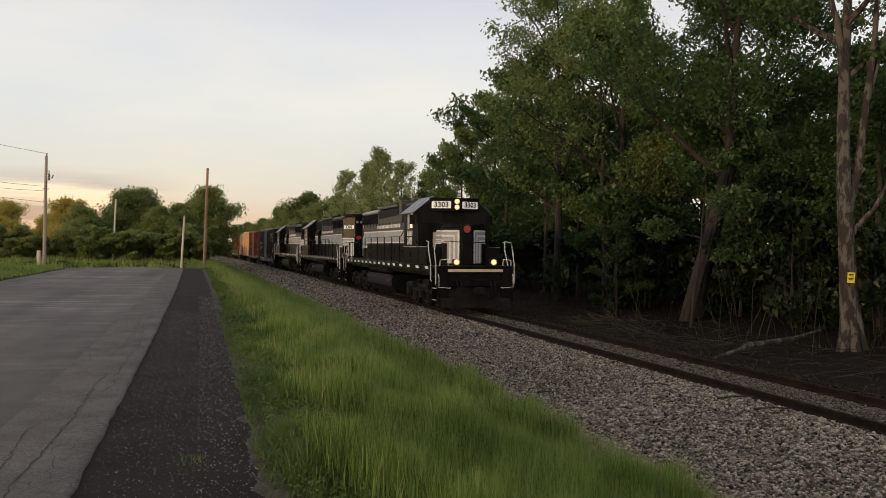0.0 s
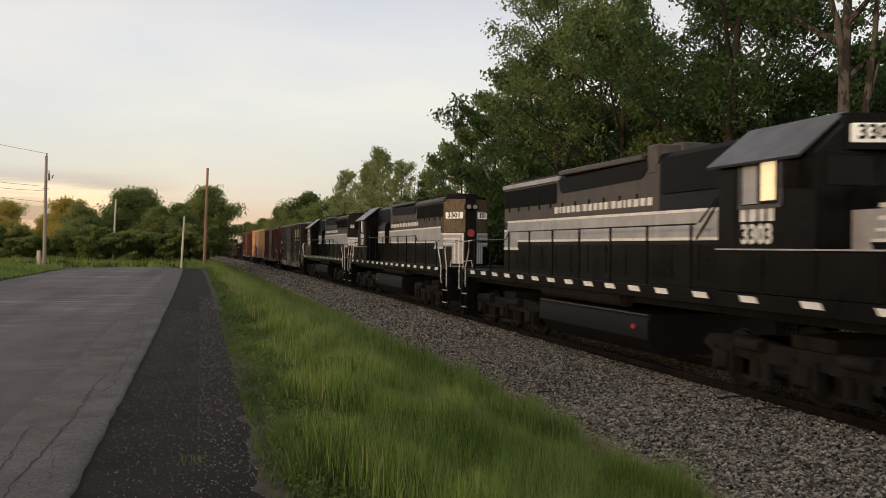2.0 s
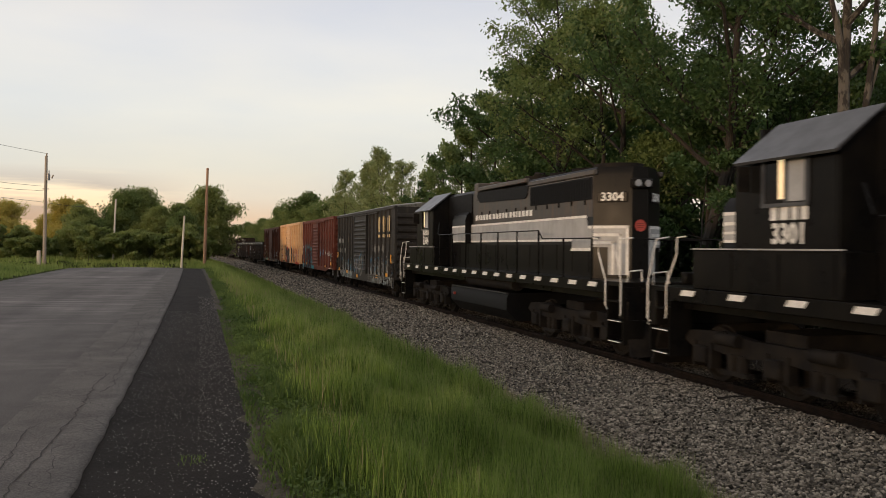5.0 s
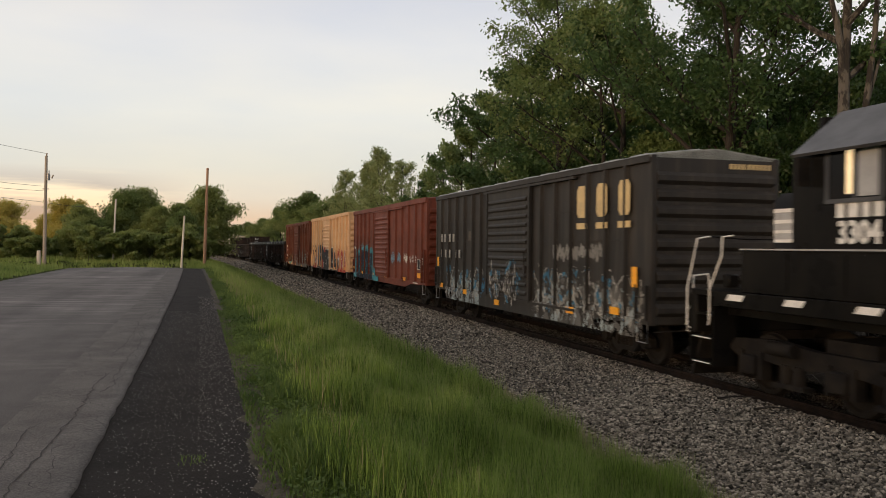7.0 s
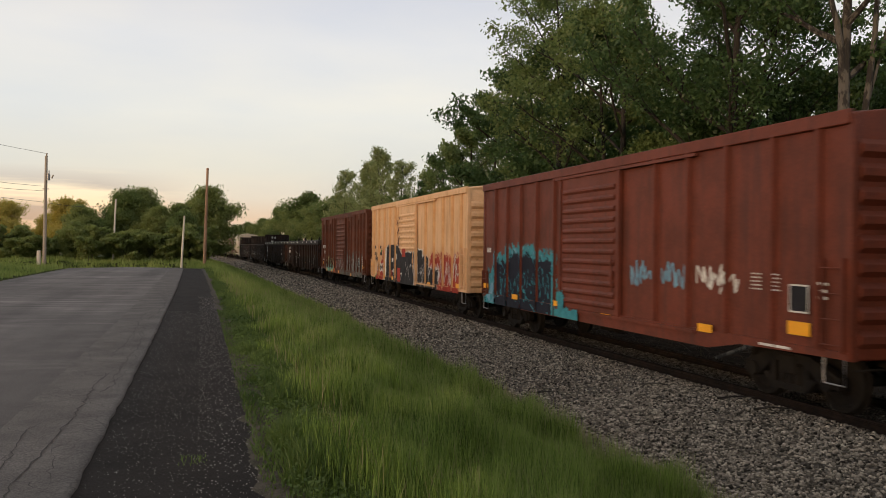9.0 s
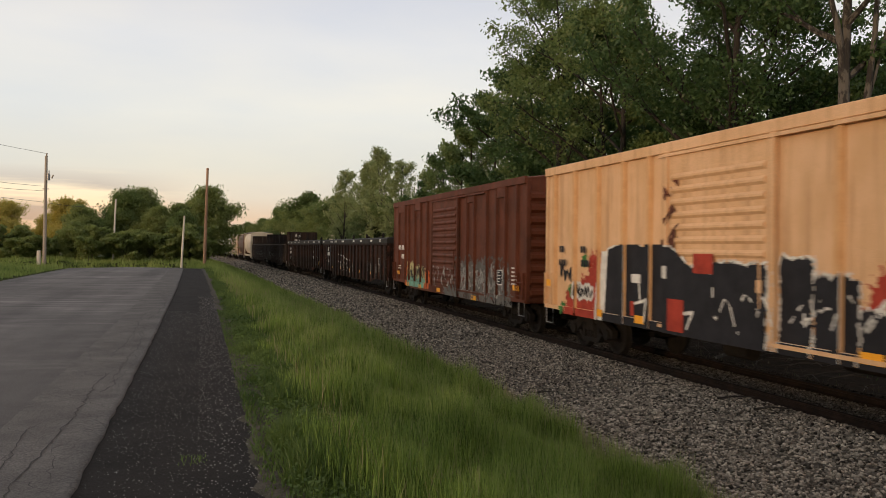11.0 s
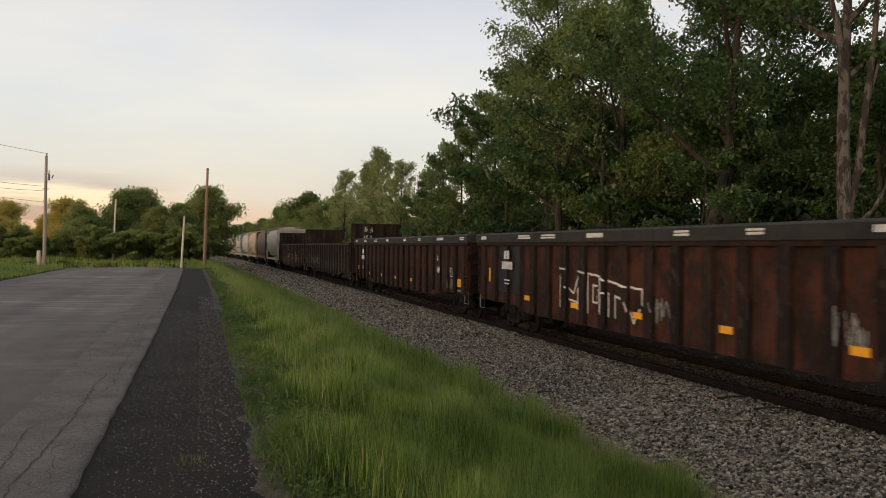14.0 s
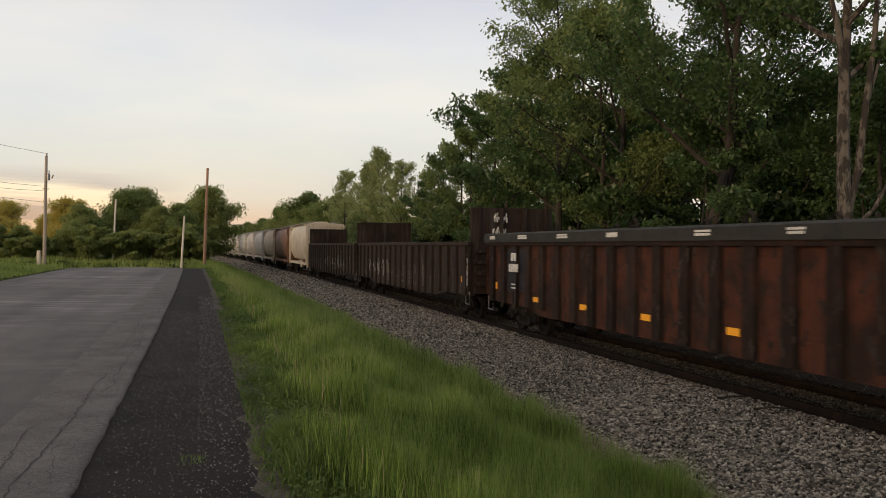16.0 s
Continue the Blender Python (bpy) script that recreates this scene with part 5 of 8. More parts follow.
def build_red_boxcar():
    posts = [-6.6, -5.6, -4.55, -3.4, -2.25, 2.6, 3.75, 4.9, 6.1, 7.1]
    e = boxcar("oxide-red boxcar with blue and navy graffiti", "red", 7.72, 4.32, posts, (-1.75, 1.15), (2.4, 0.72), "red")
    dep = lambda x: np.maximum(side_depth(x, posts, 1.45), 1.45 + 0.115 * ((x > -1.85) & (x < 1.25)))
    mass = lambda X, Z, g=0.0: slab(X, Z, -6.5, -5.3, 1.95, 2, 0.14, g) | slab(X, Z, -5.4, -3.9, 2.2, 3, 0.14, g) | slab(X, Z, -4.1, -2.45, 2.05, 4, 0.14, g)
    spray(e, "graffiti", "sp_teal", lambda X, Z: mass(X, Z, 0.28) | slab(X, Z, -7.45, -6.0, 1.75, 5, 0.25) | slab(X, Z, -2.4, -1.5, 1.35, 6, 0.12) | slab(X, Z, -2.2, -0.7, 0.98, 7, 0.05), -7.65, -0.5, 0.74, 2.6, dep, 0.005, 0.025, label="teal sprayed graffiti background")
    spray(e, "graffiti", "sp_sky", lambda X, Z: (slab(X, Z, -7.3, -6.3, 1.5, 8, 0.2) & (rough_edge(X, Z, 6, 0.4) > -0.1)) | (mass(X, Z, 0.25) & (rough_edge(X, Z, 9, 0.3) > 0.42)), -7.5, -1.5, 0.78, 2.5, dep, 0.009, 0.025, label="pale blue graffiti strokes")
    spray(e, "graffiti", "sp_navy", lambda X, Z: mass(X, Z, 0.06) & (rough_edge(X * 0.63 + Z * 0.4, Z, 11, 0.5) < 0.52), -7.0, -2.0, 0.74, 2.5, dep, 0.013, 0.025, label="solid dark navy graffiti mass")
    ln = strokes(12, -6.2, -2.6, 1.0, 1.9, 6)
    spray(e, "graffiti", "sp_teal", lambda X, Z: (near(ln, X, Z) < 0.02) & (rough_edge(X, Z, 13, 0.5) > 0.0), -6.4, -2.4, 0.8, 2.2, dep, 0.017, 0.02, label="thin teal strokes")
    for sd, x0, x1, key in ((31, 1.6, 2.4, "sp_sky"), (32, 2.8, 3.6, "sp_sky"), (33, 4.0, 5.2, "sp_white")):
        l2 = strokes(sd, x0, x1, 1.7, 2.15, 3)
        spray(e, "graffiti", key, lambda X, Z: near(l2, X, Z) < 0.024, x0 - 0.3, x1 + 0.3, 1.4, 2.4, dep, 0.008, 0.02, label="small sprayed tag")
    data_block(e, 5.75, 2.05, 5, w=0.22, h=0.024)
    data_block(e, 6.2, 2.05, 5, w=0.2, h=0.024)
    data_block(e, 7.2, 1.95, 3, w=0.25)
    data_block(e, -7.1, 2.35, 1, h=0.14)
    data_block(e, -0.8, 2.35, 1, w=0.8)
    data_block(e, -0.5, 2.75, 1, w=0.7)
    data_block(e, 6.2, 0.95, 1, w=1.1)
    part("data_panel", MB().box(6.56, 6.94, -1.52, -1.512, 1.5, 1.92), "sp_black", e, "black consolidated data panel with white frame")
    part("panel_frame", MB().box(6.54, 6.96, -1.525, -1.52, 1.5, 1.525).box(6.54, 6.96, -1.525, -1.52, 1.895, 1.92).box(6.54, 6.565, -1.525, -1.52, 1.5, 1.92).box(6.935, 6.96, -1.525, -1.52, 1.5, 1.92), "sp_white", e)
    for x, z in ((6.75, 1.27), (4.35, 1.05), (0.6, 1.05), (-2.0, 1.05), (-4.9, 1.05), (-7.35, 1.25)):
        tag(e, x, z, 0.48 if x > 6 else 0.42, 0.2 if x > 6 else 0.14)
    TRAIN.append((e, 65.1, 0))


def build_yellow_boxcar():
    posts = [-7.2, -6.05, -4.85, -3.65, -2.6, 2.55, 3.75, 4.95, 6.1, 7.15]
    e = boxcar("faded yellow boxcar with black and red graffiti", "yellow", 7.78, 4.4, posts, (-1.85, 1.15), (2.4, 0.85), "yellow", post=(0.085, 0.08))
    dep = lambda x: np.maximum(side_depth(x, posts, 1.45, 0.085, 0.08), 1.45 + 0.115 * ((x > -1.95) & (x < 1.25)))
    cols = ((-0.4, 1.1, 2.2), (1.3, 2.0, 2.3), (2.05, 2.9, 2.05), (2.95, 4.3, 1.6))
    crest = lambda X: 2.34 + 0.13 * np.abs(np.sin((X + 4.6) * 1.75)) + 0.07 * (X + 4.5) * (X < -2.0) - 0.35 * np.clip(X + 1.7, 0, 9)
    big = lambda X, Z, g=0.0: (X > -4.55 + 0.1 * (Z - 0.9) - g) & (X < -0.35 + g) & (Z < crest(X) + g + 0.03 * rough_edge(X, Z, 3, 0.3))
    ink = lambda X, Z, g=0.0: functools.reduce(np.logical_or, [slab(X, Z, a, b, z, 20 + k, 0.05, g) for k, (a, b, z) in enumerate(cols)]) | big(X, Z, g)
    reds = lambda X, Z: slab(X, Z, -6.5, -5.9, 1.3, 31, 0.12) | slab(X, Z, -6.6, -4.7, 1.4, 35, 0.12) | slab(X, Z, -5.75, -4.7, 1.8, 37, 0.12) | slab(X, Z, -5.3, -4.7, 2.3, 32, 0.1) | slab(X, Z, 3.1, 4.5, 2.15, 33, 0.2) | slab(X, Z, 4.5, 6.95, 2.1, 34, 0.22)
    spray(e, "graffiti", "sp_white", lambda X, Z: (X > -4.88 + 0.12 * (Z - 0.9)) & (X < -4.2) & (Z < 2.36), -5.1, -4.1, 0.84, 2.6, dep, 0.007, 0.025, label="broad white graffiti band")
    slots = [[(-3.35, 1.28), (-2.6, 1.42), (-2.68, 0.98)], [(-3.05, 1.84), (-2.98, 1.4)], [(-1.5, 1.2), (-0.9, 1.3), (-1.1, 1.0)]]
    spray(e, "graffiti", "sp_white", lambda X, Z: (near(slots, X, Z) < 0.028) | ((np.abs(X + 3.15) < 0.2) & (np.abs(Z - 1.82) < 0.09)) | ((np.abs(X + 1.95) < 0.16) & (np.abs(Z - 2.0) < 0.12)), -3.6, -0.7, 0.85, 2.3, dep, 0.017, 0.02, label="white accents in the black letters")
    spray(e, "graffiti", "sp_red", lambda X, Z: ((np.abs(X + 3.3) < 0.07) & (np.abs(Z - 1.2) < 0.15)) | ((X > -1.75) & (X < -1.2) & (Z > 0.9) & (Z < 1.5)) | ((X > -0.9) & (X < -0.3) & (Z > 2.0) & (Z < 2.35)), -3.5, -0.2, 0.85, 2.4, dep, 0.019, 0.025, label="red accents in the black letters")
    for x, z in ((-5.55, 2.15), (-6.3, 1.38), (-6.75, 0.98)):
        spray(e, "graffiti", "sp_green", lambda X, Z: np.hypot(X - x, Z - z) + 0.1 * rough_edge(X, Z, 7, 0.2) < 0.14, x - 0.3, x + 0.3, z - 0.3, z + 0.3, dep, 0.011, 0.025, label="small green sprayed dab")
    ws = strokes(53, -6.0, -5.15, 1.28, 1.55, 3)
    spray(e, "graffiti", "sp_white", lambda X, Z: near(ws, X, Z) < 0.1, -6.3, -4.9, 1.0, 1.8, dep, 0.011, 0.02, label="white patch behind a small tag")
    spray(e, "graffiti", "sp_black", lambda X, Z: near(ws, X, Z) < 0.025, -6.3, -4.9, 1.0, 1.8, dep, 0.015, 0.02, label="small black tag")
    spray(e, "graffiti", "sp_red", lambda X, Z: reds(X, Z) & (rough_edge(X, Z, 36, 0.6) < 0.5), -7.5, 7.4, 0.84, 2.6, dep, 0.005, 0.025, label="dark red sprayed graffiti")
    l3 = strokes(47, -0.3, 4.4, 1.1, 1.9, 4) + strokes(49, 4.2, 6.9, 1.0, 2.2, 4)
    spray(e, "graffiti", "sp_white", lambda X, Z: (ink(X, Z, 0.05) & (rough_edge(X, Z, 37, 0.5) > -0.2)) | (near(l3, X, Z) < 0.022), -7.3, 7.2, 0.86, 2.5, dep, 0.009, 0.02, label="white graffiti outline")
    spray(e, "graffiti", "sp_black", lambda X, Z: ink(X, Z), -5.2, 4.8, 0.84, 2.5, dep, 0.013, 0.025, label="large black graffiti blocks")
    spray(e, "graffiti", "sp_white", lambda X, Z: (near(l3, X, Z) < 0.02) & (rough_edge(X, Z, 9, 0.6) > 0.0), -4.6, 4.6, 0.9, 2.3, dep, 0.017, 0.02, label="thin white graffiti strokes")
    l4 = strokes(48, -6.9, -6.1, 1.65, 2.0, 3)
    spray(e, "graffiti", "sp_black", lambda X, Z: near(l4, X, Z) < 0.03, -7.2, -5.8, 1.4, 2.2, dep, 0.012, 0.02, label="small black tag")
    for x, z in ((-6.75, 2.4), (-5.55, 2.4), (-6.7, 2.08), (-5.45, 2.08)):
        bars("car_lettering", [0.09, 0.09, 0.09][: 2 if z > 2.2 else 3], 0.15, 0.05, "sp_black", e, facing(-1, x, 1.512, z))
    spray(e, "rust_patch", "brown", lambda X, Z: (rough_edge(X, Z, 15, 0.5) > 0.28) & (np.abs(X + 1.75) < 0.5 - 0.15 * (Z - 2.4)), -2.4, -1.1, 2.3, 3.7, dep, 0.004, label="rust breaking through by the door")
    for x, z in ((-7.45, 1.55), (-4.75, 1.0), (-2.9, 1.0), (-0.6, 1.0), (3.2, 1.0), (6.9, 1.1)):
        tag(e, x, z, 0.4, 0.16)
    TRAIN.append((e, 82.3, 0))


def build_brown_boxcar():
    posts = [-6.9, -5.75, -5.1, -4.1, -3.2, -2.2, 2.8, 3.55, 4.75, 5.65, 6.4, 7.3]
    inset = ((-6.85, -5.8, 3.9), (-4.05, -3.25, 3.9), (2.85, 3.5, 3.9), (5.7, 6.35, 3.9))
    e = boxcar("rust-brown boxcar with grey bubble graffiti", "brown", 7.95, 4.34, posts, (-1.35, 1.8), (2.4, 0.72), "brown", inset=inset)
    dep = lambda x: np.maximum(side_depth(x, posts, 1.45), 1.45 + 0.115 * ((x > -1.45) & (x < 1.9)))
    ln = strokes(61, 1.9, 6.6, 0.95, 1.95, 7)
    grey = lambda X, Z: slab(X, Z, 2.0, 3.3, 1.95, 41, 0.12) | slab(X, Z, 3.2, 4.6, 2.05, 42, 0.12) | slab(X, Z, 4.5, 6.6, 1.85, 43, 0.15) | slab(X, Z, 0.2, 7.0, 1.0, 44, 0.2)
    spray(e, "graffiti", "sp_ash", lambda X, Z: grey(X, Z) & (rough_edge(X, Z, 7, 0.5) < 0.3), -0.6, 7.3, 0.73, 2.4, dep, 0.005, 0.025, label="grey bubble graffiti, worn through")
    spray(e, "graffiti", "sp_pale", lambda X, Z: grey(X, Z) & (np.abs(near(ln, X, Z) - 0.07) < 0.035) & (rough_edge(X, Z, 5, 0.6) > -0.15), 1.2, 7.2, 0.74, 2.5, dep, 0.009, 0.02, label="pale graffiti strokes")
    spray(e, "graffiti", "sp_dim", lambda X, Z: (np.abs(near(ln, X, Z) - 0.15) < 0.035) & (rough_edge(X, Z, 8, 0.5) > -0.2), 1.2, 7.2, 0.8, 2.4, dep, 0.012, 0.02, label="dark grey graffiti outlines")
    spray(e, "rust_patch", "brown", lambda X, Z: np.hypot(X - 5.7, Z - 1.62) + 0.15 * rough_edge(X, Z, 3, 0.3) < 0.22, 5.2, 6.2, 1.2, 2.0, dep, 0.014, label="bare rusty patch in the grey paint")
    l2 = strokes(62, -5.2, -2.7, 1.0, 1.65, 6)
    piece = lambda X, Z, g=0.0: slab(X, Z, -5.3, -4.2, 1.8, 45, 0.1, g) | slab(X, Z, -4.3, -2.6, 1.65, 46, 0.12, g)
    spray(e, "graffiti", "sp_orange", lambda X, Z: (slab(X, Z, -5.65, -5.0, 1.6, 47, 0.2) | slab(X, Z, -2.9, -1.9, 1.5, 48, 0.18)), -6.0, -1.5, 0.8, 2.1, dep, 0.005, 0.025, label="orange graffiti patch")
    spray(e, "graffiti", "sp_cream", lambda X, Z: piece(X, Z) & (rough_edge(X, Z, 9, 0.4) < 0.35), -5.7, -2.2, 0.8, 2.1, dep, 0.008, 0.025, label="cream graffiti patch")
    spray(e, "graffiti", "sp_mint", lambda X, Z: piece(X, Z, -0.04) & (Z < 1.2 + 0.15 * rough_edge(X, Z, 2, 0.4)), -5.7, -2.2, 0.8, 1.5, dep, 0.011, 0.025, label="mint green graffiti patch")
    spray(e, "graffiti", "sp_black", lambda X, Z: piece(X, Z, 0.05) & (near(l2, X, Z) < 0.03), -5.7, -2.2, 0.8, 2.1, dep, 0.014, 0.02, label="black graffiti strokes")
    l3 = strokes(63, -1.0, 1.4, 1.05, 1.7, 4)
    spray(e, "graffiti", "sp_pale", lambda X, Z: (near(l3, X, Z) < 0.05) & (rough_edge(X, Z, 2, 0.6) > 0.12), -1.3, 1.7, 0.9, 1.9, dep, 0.008, label="worn white tag")
    for x, z in ((-6.72, 2.4), (-6.1, 2.4), (-6.1, 2.02)):
        bars("car_lettering", [0.12, 0.12, 0.12], 0.2, 0.03, "sp_white", e, facing(-1, x, 1.512, z))
    data_block(e, -6.6, 1.6, 2, w=0.55)
    data_block(e, -0.1, 2.9, 1, w=0.8)
    data_block(e, 7.15, 1.85, 5, w=0.42, h=0.045)
    pn = part("data_panel", MB().box(5.82, 6.22, -1.52, -1.512, 1.33, 1.77), "sp_black", e, "black data panel with white frame")
    for k in range(4):
        part("data_bar", MB().box(5.88, 6.0 + 0.05 * (k % 3), -1.524, -1.52, 1.41 + k * 0.09, 1.44 + k * 0.09), "sp_white", pn)
    part("panel_frame", MB().box(5.8, 6.24, -1.525, -1.52, 1.33, 1.355).box(5.8, 6.24, -1.525, -1.52, 1.745, 1.77).box(5.8, 5.825, -1.525, -1.52, 1.33, 1.77).box(6.215, 6.24, -1.525, -1.52, 1.33, 1.77), "sp_white", e)
    for x, z in ((-6.85, 1.3), (-5.2, 0.86), (-3.2, 0.86), (-0.5, 0.85), (3.6, 0.8), (7.3, 1.3)):
        tag(e, x, z, 0.45, 0.15)
    TRAIN.append((e, 99.42, 0))


def gondola(label, material, half, top, lid, bulk, n, seed):
    """Open or lidded gondola with outside posts; a high bulkhead at each end where bulk is set."""
    e = thing("gondola", label, "gondola", "gondolas of the train")
    w, rnd = 1.46, random.Random(seed)
    part("floor", MB().box(-half + 0.1, half - 0.1, -w + 0.06, w - 0.06, 0.98, 1.1), material, e)
    posts = [-half + 0.55 + (2 * half - 1.1) * k / (n - 1) for k in range(n)]
    for s in (-1, 1):
        sd = part("side_wall", MB().prism([(-half, top - 0.05), (-half, 0.84), (-half + 3.2, 0.8), (-half + 4.2, 0.64), (half - 4.2, 0.64), (half - 3.2, 0.8), (half, 0.84), (half, top - 0.05)], "y", s * (w - 0.05), s * w), material, e)
        for x in posts:
            q = part("side_post", fresh((material, s, top, abs(x) < half - 4.4, "gpost"), "side_post", "gonpost" if material == "gon" else material, lambda: MB().prism([(-0.17, s * w), (-0.14, s * (w + 0.09)), (0.14, s * (w + 0.09)), (0.17, s * w)], "z", 0.66 if abs(x) < half - 4.4 else 0.82, top - 0.1)), material, sd)
            q.location.x = x
        part("top_chord", MB().box(-half, half, s * (w - 0.06), s * (w + 0.1), top - 0.14, top, 0.015), "gonpost" if material == "gon" else material, e)
        part("side_sill", MB().box(-half, half, s * (w - 0.12), s * (w - 0.05), 0.84, 0.98), material, e)
        ladder(e, half - 0.3, 1.0, top - 0.2, w + 0.01, material, s)
        ladder(e, -half + 0.3, 1.0, top - 0.2, w + 0.01, material, s)
    endm = "gonpost" if material == "gon" else material
    for x in (-1, 1):
        en = part("end_wall", MB().box(x * (half - 0.08), x * half, -w, w, 0.9, top, 0.01), endm, e)
        z = 1.15
        while z < top - 0.2:
            part("end_rib", MB().box(x * half, x * (half + 0.07), -w + 0.1, w - 0.1, z, z + 0.12, 0.01), endm, en)
            z += 0.36
        if bulk:
            bk = part("bulkhead", MB().box(x * (half - 0.2), x * (half - 0.08), -w + 0.02, w - 0.02, top - 0.1, bulk, 0.015), "gondark", e, "high rust-brown bulkhead")
            for y in (-1.2, -0.4, 0.4, 1.2):
                part("bulkhead_post", MB().box(x * (half - 0.08), x * (half + 0.02), y - 0.06, y + 0.06, top, bulk), "gondark", bk)
    if lid:
        prof = [(w + 0.13, top - 0.04), (w + 0.13, top + 0.19), (w + 0.05, top + 0.23), (0.3, top + 0.3), (-0.3, top + 0.3), (-w - 0.05, top + 0.23), (-w - 0.13, top + 0.19), (-w - 0.13, top - 0.04)]
        ld = part("lid", MB().prism(prof, "x", -half - 0.05, half + 0.05), "tarp", e, "grey lift-off lid with white stencils")
        for k in range(8):
            x = -half + 1.0 + k * (2 * half - 2) / 7 + rnd.uniform(-0.5, 0.5)
            n = rnd.choice((7, 8, 10, 13))
            for row, h in ((0.13, 0.04), (0.07, 0.045)) if k % 3 else ((0.1, 0.1),):
                widths = [rnd.uniform(0.03, 0.07) for _ in range(n)]
                bars("lid_stencil", widths, h, 0.014, "sp_white", ld, pose(x, -w - 0.135, top + row, 90, 0, 0))
        for x in (-half * 0.62, -half * 0.2, half * 0.2, half * 0.62):
            for s in (-1, 1):
                mb = MB()
                mb.tube([(x - 0.12, s * 0.9, top + 0.22), (x - 0.12, s * 0.9, top + 0.4), (x, s * 0.9, top + 0.47), (x + 0.12, s * 0.9, top + 0.4), (x + 0.12, s * 0.9, top + 0.22)], 0.045, 8)
                part("lifting_lug", mb, "dark", ld)
    freight_underframe(e, half, half - 2.0)
    return e, posts


def build_gondolas():
    a, pa = gondola("rusty brown covered gondola with white chalk graffiti", "gon", 10.05, 2.62, True, 0, 20, 3)
    dep = lambda x: side_depth(x, pa, 1.46, 0.092, 0.175)
    spray(a, "black_patch", "sp_black", lambda X, Z: (Z < 2.44) & (X > -8.3 + 0.06 * rough_edge(X, Z, 4, 0.5)), -8.4, -6.25, 1.15, 2.5, dep, 0.005, 0.05, "black repainted panel behind the lettering")
    bars("owner_mark", [0.18, 0.16], 0.24, 0.05, "sp_white", a, facing(-1, -7.4, 1.56, 2.22))
    bars("car_number_bar", [0.13, 0.13, 0.13, 0.13, 0.13], 0.22, 0.04, "sp_white", a, facing(-1, -7.35, 1.56, 1.92))
    data_block(a, -7.35, 1.5, 2, 1.56, 0.5)
    # outline letters as plain zigzag strokes
    word = [[(-5.3, 1.0), (-5.3, 1.95), (-4.8, 1.92)], [(-4.8, 1.5), (-4.4, 1.35), (-4.0, 1.9), (-3.5, 1.85), (-3.5, 0.95)], [(-4.7, 1.2), (-4.1, 1.15), (-3.9, 1.5), (-3.9, 1.0)], [(-3.5, 1.85), (-2.6, 1.8), (-2.6, 1.0)], [(-3.2, 1.6), (-2.9, 1.58), (-2.9, 1.2), (-3.2, 1.22), (-3.2, 1.6)], [(-2.6, 1.75), (-1.6, 1.65), (-0.6, 1.6), (-0.6, 1.3)], [(-2.6, 1.45), (-2.3, 1.45), (-2.3, 0.95)], [(-1.95, 0.95), (-1.95, 1.4), (-1.5, 1.38)], [(-1.3, 1.3), (-1.0, 0.9), (-0.7, 1.2)]]
    word = [[(-3.83 + (x + 5.3) * 0.85, z) for x, z in p] for p in word]
    spray(a, "graffiti", "sp_white", lambda X, Z: near(word, X, Z) < 0.022, -4.0, 0.35, 0.85, 2.1, dep, 0.006, 0.02, "white chalk outline letters")
    for sd, x0, x1 in ((71, 0.55, 1.25), (72, 5.6, 6.1), (73, 7.5, 8.0)):
        l2 = strokes(sd, x0, x1, 1.0, 1.6, 2)
        spray(a, "graffiti", "sp_grey", lambda X, Z: near(l2, X, Z) < 0.018, x0 - 0.3, x1 + 0.3, 0.88, 2.0, dep, 0.006, 0.02, "small worn white tag")
    spray(a, "dark_stain", "gondark", lambda X, Z: (rough_edge(X * 1.1, Z * 0.7, 14, 0.5) > 0.32) & (rough_edge(X * 6, Z * 6, 12, 0.5) > -0.5), -5.9, 9.6, 0.7, 2.46, dep, 0.0045, 0.05, "dark stains where the paint has worn")
    for x in (-6, -3, 0, 3, 6):
        tag(a, x, 1.07, 0.36, 0.13, 1.478)
    tag(a, -9.05, 1.6, 0.14, 0.42, 1.475)
    tag(a, 9.15, 1.45, 0.14, 0.42, 1.475)
    part("data_panel", MB().box(7.78, 8.23, -1.475, -1.468, 1.55, 1.85), "sp_black", a)
    part("panel_frame", MB().box(7.76, 8.25, -1.48, -1.475, 1.55, 1.57).box(7.76, 8.25, -1.48, -1.475, 1.83, 1.85).box(7.76, 7.78, -1.48, -1.475, 1.55, 1.85).box(8.23, 8.25, -1.48, -1.475, 1.55, 1.85), "sp_white", a)
    TRAIN.append((a, 118.45, 0))
    b, pb = gondola("rust-streaked covered gondola with yellow reflectors", "gon", 10.07, 2.62, True, 0, 21, 4)
    dep2 = lambda x: side_depth(x, pb, 1.46, 0.092, 0.175)
    spray(b, "black_patch", "sp_black", lambda X, Z: (Z < 2.4) & (X > -8.4 + 0.06 * rough_edge(X, Z, 4, 0.5)), -8.5, -7.0, 1.2, 2.45, dep2, 0.005, 0.05, "dark repainted panel behind the lettering")
    bars("owner_mark", [0.16, 0.16], 0.22, 0.05, "sp_white", b, facing(-1, -7.65, 1.56, 2.17))
    bars("car_number_bar", [0.11, 0.11, 0.11, 0.11, 0.11], 0.22, 0.035, "sp_white", b, facing(-1, -7.65, 1.56, 1.86))
    data_block(b, -7.65, 1.4, 2, 1.56, 0.35)
    spray(b, "dark_panel", "gondark", lambda X, Z: (X > 6.16) & (X < 6.98) & (Z > 0.9 + 0.1 * rough_edge(X, Z, 3, 0.5)), 6.1, 7.05, 0.84, 2.46, dep2, 0.004, 0.05, "darker repaired side panel")
